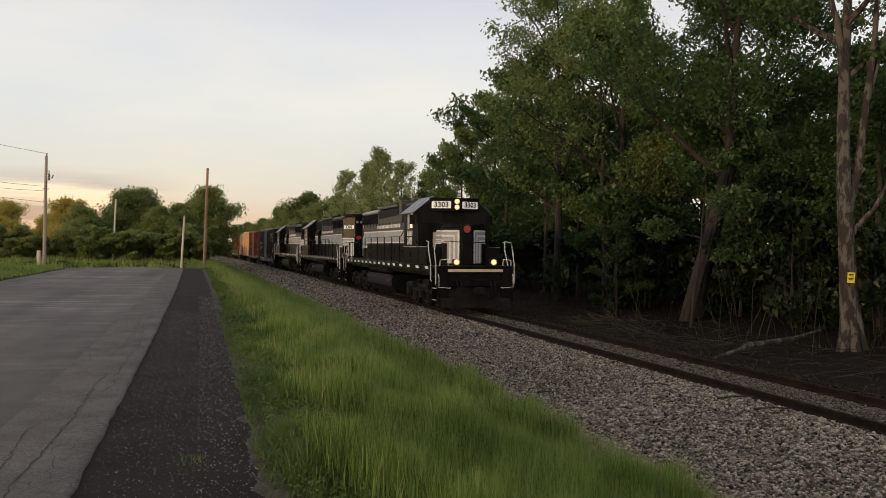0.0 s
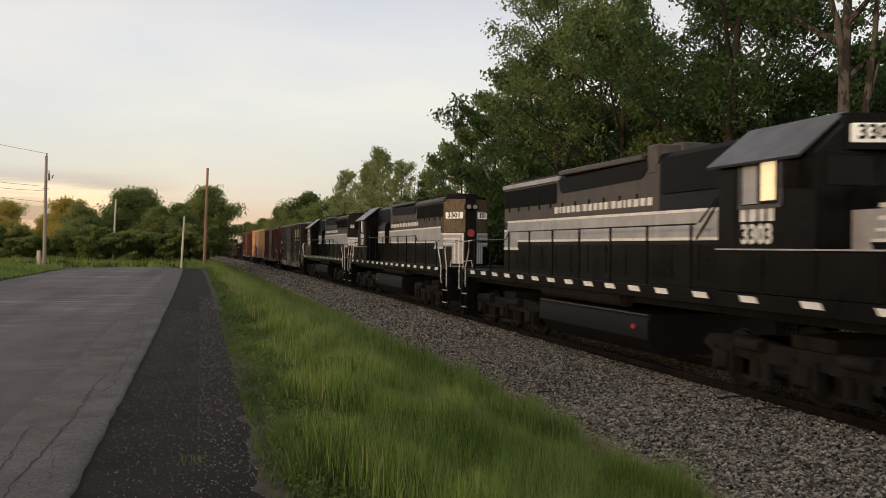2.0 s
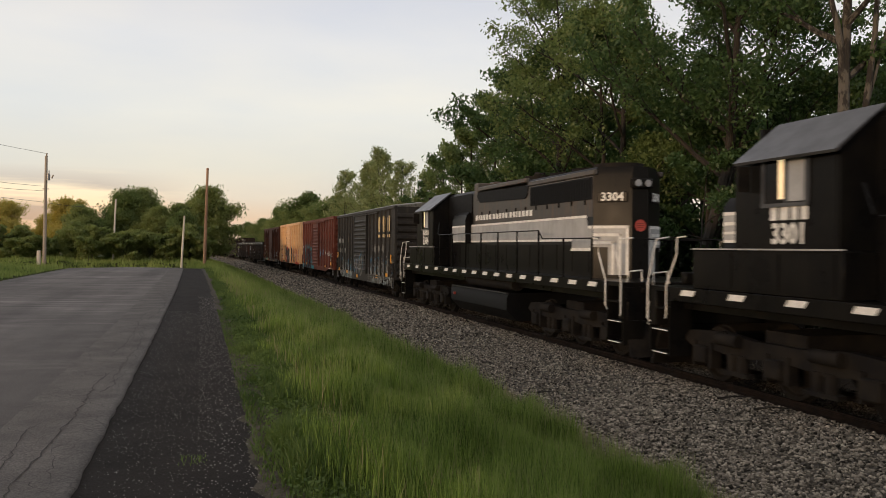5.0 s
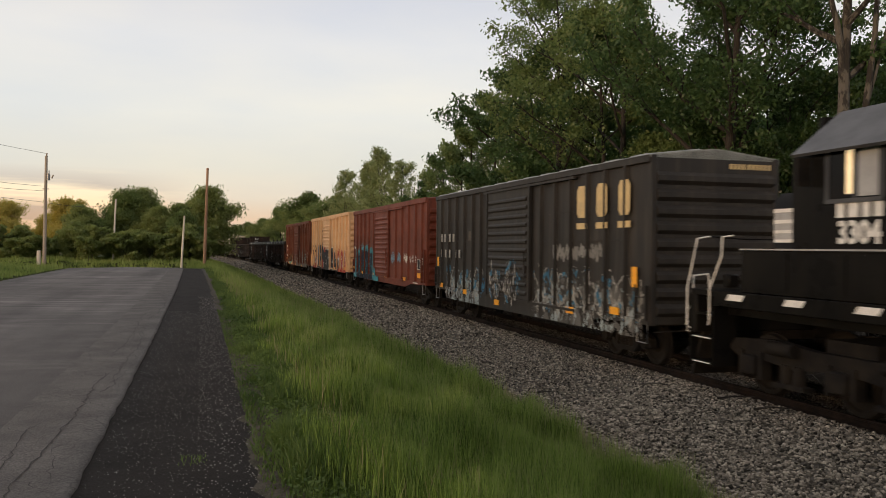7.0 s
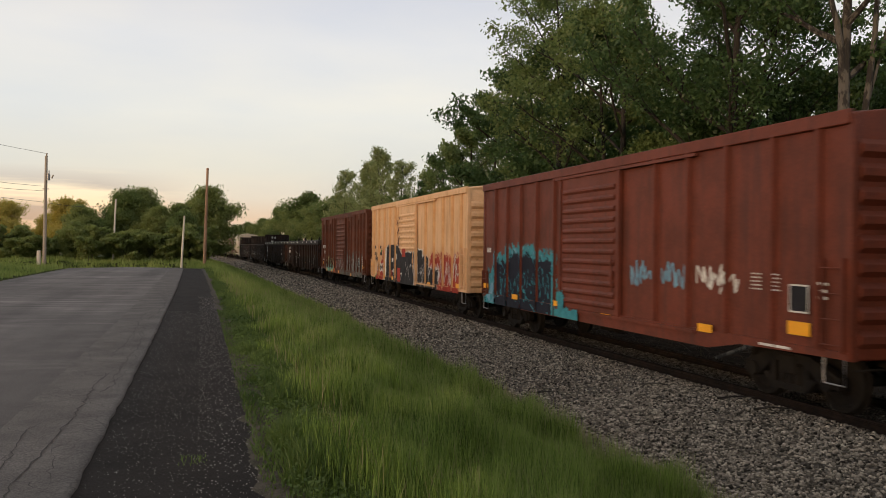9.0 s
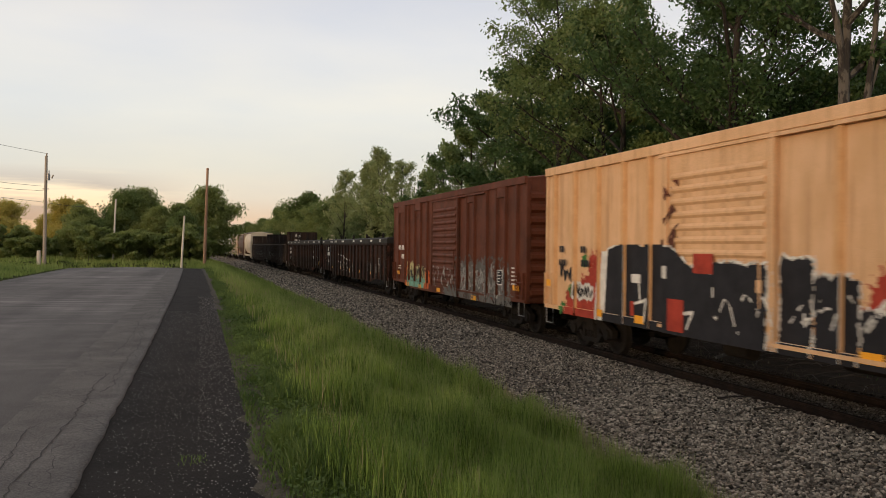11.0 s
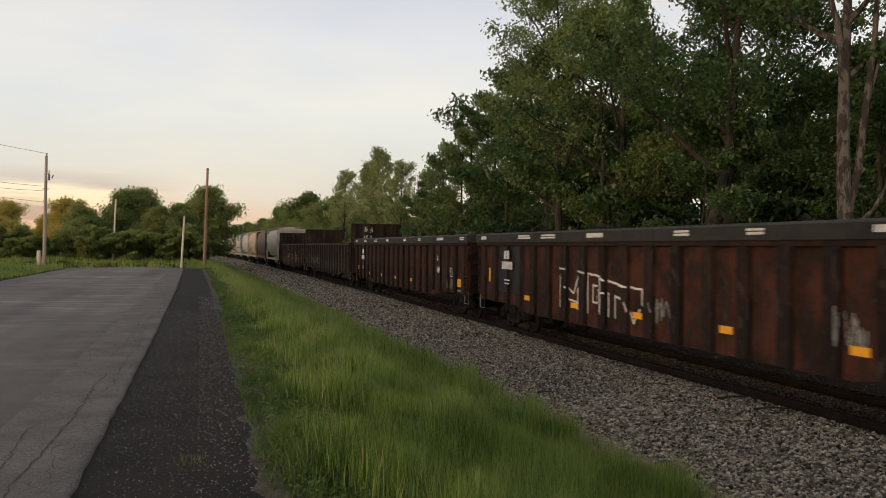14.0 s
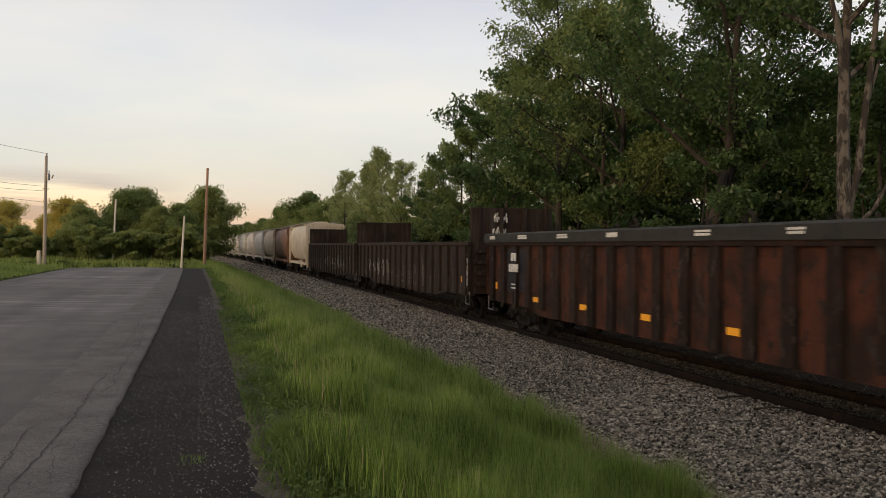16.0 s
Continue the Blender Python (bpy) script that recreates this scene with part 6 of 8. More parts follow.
    spray(b, "dark_stain", "gondark", lambda X, Z: (rough_edge(X * 1.1, Z * 0.7, 11, 0.5) > 0.3) & (rough_edge(X * 6, Z * 6, 12, 0.5) > -0.5), -9.6, 6.0, 0.7, 2.46, dep2, 0.0045, 0.05, "dark stains where the paint has worn")
    l2 = strokes(81, 7.75, 8.3, 0.92, 1.3, 3)
    spray(b, "graffiti", "sp_grey", lambda X, Z: near(l2, X, Z) < 0.016, 7.5, 8.5, 0.86, 1.4, dep2, 0.006, 0.02, "worn white tag")
    l3 = strokes(82, 6.36, 6.62, 1.9, 2.16, 2) + strokes(83, 6.3, 6.8, 1.46, 1.68, 3)
    spray(b, "graffiti", "sp_white", lambda X, Z: near(l3, X, Z) < 0.017, 6.15, 7.0, 1.35, 2.3, dep2, 0.008, 0.02, "white chalk marks")
    part("data_panel", MB().box(7.92, 8.3, -1.475, -1.468, 1.4, 1.68), "sp_black", b)
    part("panel_frame", MB().box(7.9, 8.32, -1.48, -1.475, 1.38, 1.4).box(7.9, 8.32, -1.48, -1.475, 1.68, 1.7).box(7.9, 7.92, -1.48, -1.475, 1.38, 1.7).box(8.3, 8.32, -1.48, -1.475, 1.38, 1.7).box(8.1, 8.115, -1.48, -1.475, 1.4, 1.68), "sp_white", b)
    for x in (-6.19, -3.33, -0.48, 2.38):
        tag(b, x, 1.06, 0.36, 0.13, 1.475)
    tag(b, 8.98, 1.2, 0.44, 0.27, 1.475)
    bars("stencil_bar", [0.07, 0.07, 0.07, 0.1, 0.07], 0.08, 0.03, "sp_grey", b, facing(-1, 9.0, 1.475, 0.93))
    tag(b, -9.25, 1.3, 0.14, 0.2, 1.475)
    TRAIN.append((b, 139.58, 0))
    for k, s in ((0, 161.1), (1, 181.2)):
        c, pc = gondola("dark rusty open gondola with high end bulkheads", "gondark", 9.75, 2.62, False, 3.75, 19, 5 + k)
        d3 = lambda x: side_depth(x, pc, 1.46, 0.092, 0.175)
        l2 = strokes(91 + k, -7 + k * 6, -2 + k * 8, 1.0, 1.8, 5)
        spray(c, "graffiti", "sp_grey", lambda X, Z: (near(l2, X, Z) < 0.06) & (rough_edge(X, Z, k + 1, 0.5) > -0.2), -9, 9, 0.9, 2.1, d3, 0.006, 0.04, "worn white graffiti")
        spray(c, "graffiti", "sp_ash", lambda X, Z: (rough_edge(X * 3, Z * 0.12, 5 + k, 0.5) > 0.5) & (Z < 1.75 + 0.8 * rough_edge(X, Z * 0, 3, 0.7)), -9.3, 9.3, 0.9, 2.3, d3, 0.009, 0.03, "pale vertical streaks down the side")
        if k == 0:
            l4 = strokes(99, -0.9, -0.45, 2.75, 3.15, 3) + strokes(98, -0.85, -0.4, 3.2, 3.6, 4)
            mb = MB()
            for p in l4:
                mb.tube([(9.72, q[0] + 0.2, q[1]) for q in p], 0.011, 5)
            part("graffiti", mb, "sp_white", c, "white tag on the bulkhead")
            tag(c, 8.9, 1.35, 0.3, 0.2, 1.475)
            tag(c, 9.4, 1.6, 0.05, 0.9, 1.475, "sp_white", "white_strip", "white vertical strip")
        TRAIN.append((c, s, 0))


def hopper(label, material):
    e = thing("covered_hopper", label, "covered hopper", "covered hoppers of the train")
    half = 6.0
    prof = [(0.55, 1.1), (1.2, 1.35), (1.5, 1.9), (1.56, 2.7), (1.48, 3.5), (1.25, 4.0), (0.8, 4.25), (-0.8, 4.25), (-1.25, 4.0), (-1.48, 3.5), (-1.56, 2.7), (-1.5, 1.9), (-1.2, 1.35), (-0.55, 1.1)]
    part("body", MB().prism(prof, "x", -4.4, 4.4), material, e)
    for x in (-1, 1):
        mb, k = MB(), len(prof)
        mb.v = [(x * 4.4, y, z) for y, z in prof] + [(x * 5.75, y, max(z, 3.0)) for y, z in prof]
        mb.f = [(i, (i + 1) % k, k + (i + 1) % k, k + i) for i in range(k)] + [tuple(range(k, 2 * k))]
        part("slope_end", mb, material, e)
        part("end_cage", MB().box(x * 5.7, x * 5.85, -1.5, -1.38, 0.95, 4.1).box(x * 5.7, x * 5.85, 1.38, 1.5, 0.95, 4.1).box(x * 5.7, x * 5.85, -1.5, 1.5, 0.92, 1.1).box(x * 5.7, x * 5.82, -1.45, 1.45, 3.95, 4.2), material, e)
        part("outlet", MB().prism([(x * 0.6, 1.3), (x * 3.6, 1.3), (x * 2.5, 0.55), (x * 1.7, 0.55)], "y", -0.9, 0.9), material, e)
        ladder(e, x * 5.6, 1.0, 4.0, 1.47, material, -1)
    for s in (-1, 1):
        part("side_sill", MB().box(-6.0, 6.0, s * 1.38, s * 1.5, 0.9, 1.1, 0.01), material, e)
        part("roof_walk", MB().box(-5.7, 5.7, s * 0.75, s * 1.15, 4.33, 4.37), "metal", e)
    for x in (-3.3, -1.1, 1.1, 3.3):
        part("roof_hatch", MB().box(x - 0.9, x + 0.9, -0.45, 0.45, 4.25, 4.42, 0.03), material, e)
    freight_underframe(e, half, 4.3)
    return e


def build_hoppers():
    M["hopbrown"] = mat("brown_hopper", (0.15, 0.075, 0.045), (0.11, 0.055, 0.035), 0.65, scale=0.9, streak=(0.06, 0.035, 0.025), amount=0.5)
    M["hoptan"] = mat("tan_hopper", (0.48, 0.38, 0.27), (0.38, 0.29, 0.2), 0.65, scale=0.9, streak=(0.18, 0.1, 0.06), amount=0.4)
    first = hopper("pale cream covered hopper with rust stains", "hopper")
    TRAIN.append((first, 198.0, 0))
    TRAIN.append((hopper("brown covered hopper in the long train", "hopbrown"), 210.9, 0))
    TRAIN.append((hopper("tan covered hopper in the long train", "hoptan"), 223.7, 0))
    for k in range(8):
        TRAIN.append((hopper("grey rounded covered hopper far down the train", "hopgrey"), 236.6 + 12.9 * k, 0))


build_locos()
build_black_boxcar()
build_red_boxcar()
build_yellow_boxcar()
build_brown_boxcar()
build_gondolas()
build_hoppers()
# ---- track pieces ----
def build_ties():
    bed = bpy.data.objects["track_bed"]
    def make():
        return MB().box(-0.11, 0.11, -1.3, 1.3, -0.33, -0.152, 0.012)
    me = make().mesh("tie", False)
    me.materials.append(M["tie"])
    rnd = random.Random(5)
    for k in range(200):
        u = -8 + k * 0.52
        t = new("tie", me)
        t.parent = bed
        t.matrix_basis = place(u, rnd.uniform(-0.05, 0.05), rnd.uniform(-0.012, 0.0), rnd.uniform(-1.2, 1.2))
    plate = MB().box(-0.09, 0.09, -0.17, 0.17, -0.156, -0.142).mesh("tie_plate", False)
    plate.materials.append(M["rail"])
    for k in range(110):
        for p in (0.7525, -0.7525):
            t = new("tie_plate", plate)
            t.parent = bed
            t.matrix_basis = place(-8 + k * 0.52, p)


def rocks(name, us, ps, n, size, seed, material, label, parent=None, lift=0.0, squash=0.75, zed=height):
    """Many loose stones, each a bent block with its own turn."""
    rng = np.random.default_rng(seed)
    u, p = rng.uniform(*us, n), rng.uniform(*ps, n)
    x, y, _ = on_line(u, p)
    z = zed(u, p) + lift
    far = us[0] > 5 or ps[1] < 1
    c = np.array([(1, 0, 0), (-1, 0, 0), (0, 1, 0), (0, -1, 0), (0, 0, 1), (0, 0, -1)], float) * 1.3 if far else np.array([(a, b, d) for a in (-1, 1) for b in (-1, 1) for d in (-1, 1)], float)
    nv = len(c)
    s = rng.uniform(0.55, 1.15, (n, 1, 1)) * size * 0.5 * rng.uniform(0.6, 1.3, (n, 1, 3))
    v = c[None] * (1 - 0.45 * rng.random((n, nv, 1))) * s
    q = rng.normal(size=(n, 4))
    q /= np.linalg.norm(q, axis=1, keepdims=True)
    w, i, j, k = q.T
    R = np.stack([1 - 2 * (j * j + k * k), 2 * (i * j - k * w), 2 * (i * k + j * w), 2 * (i * j + k * w), 1 - 2 * (i * i + k * k), 2 * (j * k - i * w), 2 * (i * k - j * w), 2 * (j * k + i * w), 1 - 2 * (i * i + j * j)], 1).reshape(n, 3, 3)
    v = np.einsum("nij,nvj->nvi", R, v)
    v[..., 2] *= squash
    v += np.stack([x, y, z + rng.uniform(-0.1, 0.35, n) * size], 1)[:, None]
    f = np.array([(0, 2, 4), (2, 1, 4), (1, 3, 4), (3, 0, 4), (2, 0, 5), (1, 2, 5), (3, 1, 5), (0, 3, 5)] if far else [(0, 1, 3, 2), (4, 6, 7, 5), (0, 4, 5, 1), (2, 3, 7, 6), (0, 2, 6, 4), (1, 5, 7, 3)])
    loops = (f[None] + (np.arange(n) * nv)[:, None, None]).ravel()
    me = raw_mesh(name, v.reshape(-1, 3), loops, np.full(n * len(f), f.shape[1]))
    me.materials.append(M[material])
    ob = new(name, me)
    if parent:
        ob.parent = parent
    return tagged(ob, label, kind="stuff")


def build_ballast():
    k = 0
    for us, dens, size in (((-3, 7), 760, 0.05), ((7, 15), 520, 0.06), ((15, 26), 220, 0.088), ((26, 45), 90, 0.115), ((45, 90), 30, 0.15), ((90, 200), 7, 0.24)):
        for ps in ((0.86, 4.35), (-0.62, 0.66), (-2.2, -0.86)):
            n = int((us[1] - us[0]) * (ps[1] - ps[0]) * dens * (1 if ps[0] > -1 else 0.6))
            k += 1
            rocks("ballast", us, ps, n, size, 100 + k, "stone" if ps[0] > 0.8 else "shade_stone" if ps[0] > -1 else "muddy_shade", "dirty brown stones, coloured darker for the shaded side of the track" if ps[0] < -1 else "grey and buff crushed stone ballast", lift=-0.03 if ps[0] < -1 else 0)
    rocks("ballast", (-3, 30), (4.2, 4.9), 1200, 0.05, 190, "stone", "stray ballast stones at the grass edge")
    rocks("grit", (-3, 14), (10.0, 10.75), 3200, 0.0075, 191, "grit", "pale grit on the dark shoulder", zed=lambda u, p: height(u, p) - 0.03)
    rocks("grit", (-3, 20), (9.42, 10.02), 4600, 0.010, 192, "grit", "pale grit along the shoulder edge", zed=lambda u, p: height(u, p) - 0.03)


# ---- grass ----
def blades(name, us, ps, n, tall, wide, seed, material, label, far=False, lean=0.2, edge=0.0, fray=0.0):
    rng = np.random.default_rng(seed)
    u, p = rng.uniform(*us, n), rng.uniform(*ps, n)
    # tussocks: keep where a slow pattern is high
    pat = np.sin(u * 1.9 + 1.3 * np.sin(p * 1.7)) * np.sin(p * 2.6 + np.sin(u * 0.9)) + 0.6 * np.sin(u * 5.2 + p * 3.1) * np.sin(p * 6.1 - u)
    keep = pat > rng.uniform(-2.4, 0.5, n)
    if edge:
        keep &= (p - ps[0]) > edge * (0.5 + 0.5 * np.sin(u * 0.9) * np.sin(u * 2.3 + 1))
    near_end = smooth(ps[1] - fray, ps[1], p + 0.1 * np.sin(u * 1.3) * np.sin(u * 0.47 + 2) + 0.05 * np.sin(u * 4.1)) if fray else np.zeros(n)
    keep &= near_end < rng.random(n)
    u, p, pat, near_end = u[keep], p[keep], pat[keep], near_end[keep]
    n = len(u)
    x, y, _ = on_line(u, p)
    z = height(u, p) - 0.01
    h = rng.uniform(*tall, n) * (0.8 + 0.35 * np.clip(pat, -1, 1)) * (0.8 + 0.35 * np.sin(u * 0.8 + p) * np.sin(p * 1.3 - 1.1 * u)) * (1 - 0.55 * near_end)
    a, b = rng.uniform(0, 2 * np.pi, n), rng.uniform(0, 2 * np.pi, n)
    bend = h * rng.uniform(0.1, 1.0, n) * lean
    w = rng.uniform(*wide, n)
    sx, sy = np.cos(a) * w, np.sin(a) * w
    bx, by = np.cos(b) * bend, np.sin(b) * bend
    base = np.stack([x, y, z], 1)
    def at(f, dx, dz, side):
        return base + np.stack([bx * dx + sx * side, by * dx + sy * side, h * dz], 1)
    if far:
        v = np.stack([at(0, 0, 0, -1), at(0, 0, 0, 1), at(0, 1, 1, 0)], 1)
        loops, sizes = np.arange(n * 3), np.full(n, 3)
    else:
        v = np.stack([at(0, 0, 0, -1), at(0, 0, 0, 1), at(0, 0.3, 0.55, 0.8), at(0, 0.3, 0.55, -0.8), at(0, 1, 0.93, 0)], 1)
        i = np.arange(n)[:, None] * 5
        loops = np.concatenate([i + np.array([0, 1, 2, 3]), i + np.array([3, 2, 4])], 1).ravel()
        sizes = np.tile([4, 3], n)
    me = raw_mesh(name, v.reshape(-1, 3), loops, sizes)
    me.materials.append(M[material])
    return tagged(new(name, me), label, kind="stuff")


def ground_leaves(name, us, ps, n, size, tall, seed, material, label):
    """Low broad-leaved weeds: small leaves in rosettes, held flat over the ground."""
    rng = np.random.default_rng(seed)
    m = n // 9
    u, p = np.repeat(rng.uniform(*us, m), 9), np.repeat(ps[1] - (ps[1] - ps[0]) * rng.random(m) ** 0.8, 9)
    n = len(u)
    x, y, _ = on_line(u, p)
    c = np.stack([x, y, height(u, p)], 1) + rng.normal(size=(n, 3)) * np.array([0.035, 0.035, 0]) + np.array([0, 0, 1]) * (rng.random((n, 1)) ** 1.5 * tall + 0.012)
    up = rng.normal(size=(n, 3)) * 0.45 + np.array([0, 0, 1.0])
    d = np.cross(up, rng.normal(size=(n, 3)))
    d /= np.linalg.norm(d, axis=1, keepdims=True) + 1e-9
    e = np.cross(up, d)
    e /= np.linalg.norm(e, axis=1, keepdims=True) + 1e-9
    s = rng.uniform(0.5, 1.3, (n, 1)) * size
    v = np.stack([c - d * s, c + e * s * 0.6, c + d * s, c - e * s * 0.6], 1).reshape(-1, 3)
    me = raw_mesh(name, v, np.arange(len(v)), np.full(n, 4))
    me.materials.append(M[material])
    return tagged(new(name, me), label, kind="stuff")


def build_grass():
    lab = "long green roadside grass in tussocks"
    for k, (us, dens, wide, tall) in enumerate((((-4, 3), 3000, (0.0026, 0.0056), (0.22, 0.66)), ((3, 9), 2000, (0.0036, 0.0075), (0.22, 0.62)), ((9, 18), 950, (0.006, 0.0125), (0.24, 0.6)),
                                                ((18, 34), 460, (0.009, 0.018), (0.24, 0.55)), ((34, 60), 170, (0.016, 0.034), (0.26, 0.5)), ((60, 130), 50, (0.03, 0.06), (0.3, 0.5)))):
        n = int((us[1] - us[0]) * 4.9 * dens)
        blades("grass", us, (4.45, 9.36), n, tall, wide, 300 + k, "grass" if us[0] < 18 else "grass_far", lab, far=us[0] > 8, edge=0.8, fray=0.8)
        blades("grass", us, (8.2, 9.46), n // 2, (0.06, 0.26), wide, 320 + k, "clover", "shorter grass creeping over the shoulder edge", far=us[0] > 8, lean=0.8, fray=0.25)
        if us[0] < 30:
            blades("grass_stems", us, (4.5, 9.2), n // 5, (tall[0] + 0.2, tall[1] + 0.12), (wide[0] * 0.6, wide[1] * 0.55), 400 + k, "seedgrass", "pale green flowering stems above the grass", lean=0.16, fray=0.9)
            blades("dry_grass", us, (4.3, 9.0), n // 30, (0.35, 0.75), (wide[0] * 0.7, wide[1] * 0.6), 340 + k, "straw", "pale dry grass stems among the green", lean=0.3)
            blades("dry_grass", us, (4.0, 5.0), n // 34, (0.1, 0.4), (wide[0] * 0.7, wide[1] * 0.7), 360 + k, "straw", "dry grass at the foot of the ballast", lean=0.6)
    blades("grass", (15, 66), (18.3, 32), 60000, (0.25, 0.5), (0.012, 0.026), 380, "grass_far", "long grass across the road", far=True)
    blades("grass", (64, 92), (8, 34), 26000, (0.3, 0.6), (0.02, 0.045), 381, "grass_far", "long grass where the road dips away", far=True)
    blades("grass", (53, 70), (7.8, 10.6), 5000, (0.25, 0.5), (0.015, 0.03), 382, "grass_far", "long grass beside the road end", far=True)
    blades("grass", (-14, -4), (4.45, 9.4), 14000, (0.25, 0.55), (0.006, 0.012), 385, "grass", lab, far=True)
    blades("weeds", (-1.2, -0.9), (9.95, 10.15), 70, (0.02, 0.07), (0.002, 0.005), 390, "clover", "small tuft of weeds in the shoulder", lean=1.2)
    ground_leaves("weeds", (-5, 10), (8.75, 9.46), 15000, 0.018, 0.12, 392, "clover", "low broad-leaved weeds along the dirt edge")
    ground_leaves("weeds", (10, 30), (8.75, 9.46), 9000, 0.03, 0.14, 393, "clover", "low broad-leaved weeds along the dirt edge")
    blades("weeds", (-4, 14), (9.1, 9.6), 9000, (0.03, 0.12), (0.003, 0.007), 391, "clover", "low weeds creeping into the dirt edge", lean=1.4)
    blades("weeds", (4, 60), (-4.2, -2.7), 1500, (0.06, 0.25), (0.005, 0.011), 383, "deadweed", "dead weeds along the far side of the track", lean=0.9, far=True)
    blades("grass", (2, 90), (-9, -4.6), 2500, (0.1, 0.3), (0.006, 0.014), 384, "leaf_shaded", "thin grass at the forest edge", lean=0.8, far=True)


# ---- trees ----
def leaf_cloud(rng, centres, spread, per, size):
    """Leaves round the given places on the twigs: flat boughs whose leaves mostly face the sky."""
    c = np.repeat(np.asarray(centres), per, 0)
    n = len(c)
    b = rng.normal(size=(n, 3))
    b *= rng.random((n, 1)) ** 0.45 / np.linalg.norm(b, axis=1, keepdims=True)
    c = c + b * np.array([1.0, 1.0, 0.7]) * spread * np.repeat(rng.uniform(0.6, 1.35, (len(centres), 1)), per, 0)
    up = rng.normal(size=(n, 3)) * 0.9 + np.array([0, 0, 0.8])
    d = np.cross(up, rng.normal(size=(n, 3)))
    d /= np.linalg.norm(d, axis=1, keepdims=True) + 1e-9
    e = np.cross(up, d)
    e /= np.linalg.norm(e, axis=1, keepdims=True) + 1e-9
    d[:, 2] -= 0.25
    s = rng.uniform(0.6, 1.25, (n, 1)) * size
    if size >= 0.1:
        # far leaves: one pointed triangle each
        return np.stack([c - d * s * 0.8 - e * s * 0.7, c - d * s * 0.8 + e * s * 0.7, c + d * s], 1).reshape(-1, 3)
    v = np.stack([c - d * s, c + e * s * 0.62 - d * s * 0.1, c + d * s, c - e * s * 0.62 - d * s * 0.1], 1)
    return v.reshape(-1, 3)


def grow(seed, h, reach, r, low, twigs, per, size, lean=(0, 0), stems=1, more=1.0, steep=0.0, line=None, side=None, bushy=1.0):
    """Trunk, limbs and branches, and leaves along the branches; z = 0 at the foot.
    steep: how far the limbs turn upwards; line: the trunk's course; side: a heading towards which limbs grow longer."""
    rnd, rng = random.Random(seed), np.random.default_rng(seed)
    wood, ends = MB(), []
    for st in range(stems):
        off = Vector((rnd.uniform(-0.2, 0.2), rnd.uniform(-0.2, 0.2), 0)) * (stems > 1)
        ln = Vector((lean[0] + (st - (stems - 1) / 2) * 0.12, lean[1], 0))
        path, q = [], Vector((0, 0, -0.3)) + off
        n = 9
        for k in range(n + 1):
            path.append(q.copy())
            q = q + Vector((ln.x + rnd.uniform(-0.06, 0.06), ln.y + rnd.uniform(-0.06, 0.06), 1)) * ((h * 0.93 + 0.3) / n)
        if line:
            zs = [v[2] for v in line]
            path = [Vector([float(np.interp(-0.3 + (h * 0.95 + 0.3) * k / n, zs, [v[i] for v in line])) for i in (0, 1)] + [-0.3 + (h * 0.95 + 0.3) * k / n]) for k in range(n + 1)]
        wood.tube([path[0], path[0] + (path[1] - path[0]) * 0.12] + path[1:], r * (1.0 if st == 0 else 0.7), 9, r * 0.14)
        limbs = int(max(6, int(13 * h / 14)) * more)
        for k in range(limbs):
            f = low + (0.97 - low) * (k + rnd.random() * 0.8) / limbs
            i = min(n - 1, int(f * n))
            base = path[i].lerp(path[i + 1], f * n - i)
            g = (f - low) / (1 - low)
            shape = (0.6 + 0.7 * math.sin(math.pi * min(1, g * 0.9 + 0.12))) * (1 - 0.55 * g ** 3)
            az = k * 2.4 + rnd.uniform(-0.5, 0.5)
            L = reach * shape * rnd.uniform(0.65, 1.2) * (1 if side is None else 0.8 + 0.5 * math.cos(az - side))
            d = Vector((math.cos(az), math.sin(az), 0.3 + 0.75 * g + steep + rnd.uniform(-0.15, 0.3))).normalized()
            lp = [base]
            for j in range(5):
                d = (d + Vector((rnd.uniform(-0.22, 0.22), rnd.uniform(-0.22, 0.22), rnd.uniform(-0.1, 0.12) + 0.08 * steep - 0.05 * (j > 2)))).normalized()
                lp.append(lp[-1] + d * L / 5)
            lr = r * (0.4 - 0.24 * g)
            wood.tube(lp, lr, 6, r * 0.04)
            ends.append(lp[-1])
            for j in range(twigs):
                t = 0.22 + 0.76 * (j + rnd.random()) / twigs
                a = min(4, int(t * 5))
                b = lp[a].lerp(lp[a + 1], t * 5 - a)
                run = (lp[a + 1] - lp[a]).normalized()
                across = run.cross(Vector((0, 0, 1))).normalized() * (1 if j % 2 else -1)
                sd = (run * 0.7 + across * rnd.uniform(0.4, 1.1) + Vector((0, 0, rnd.uniform(-0.25, 0.5) + 0.5 * steep))).normalized()
                bl = L * (0.52 - 0.3 * t) * rnd.uniform(0.7, 1.2)
                mid = b + sd * bl * 0.5 + Vector((rnd.uniform(-0.1, 0.1), rnd.uniform(-0.1, 0.1), 0.06)) * bl
                tip = b + sd * bl + Vector((rnd.uniform(-0.12, 0.12), rnd.uniform(-0.12, 0.12), -0.05)) * bl
                wood.tube([b, mid, tip], lr * (0.34 - 0.16 * t), 3, r * 0.02)
                ends += [b.lerp(mid, 0.7), mid.lerp(tip, 0.35), mid.lerp(tip, 0.75), tip]
    return wood, leaf_cloud(rng, [tuple(q) for q in ends], min(0.75, reach * 0.17) * bushy, per, size)


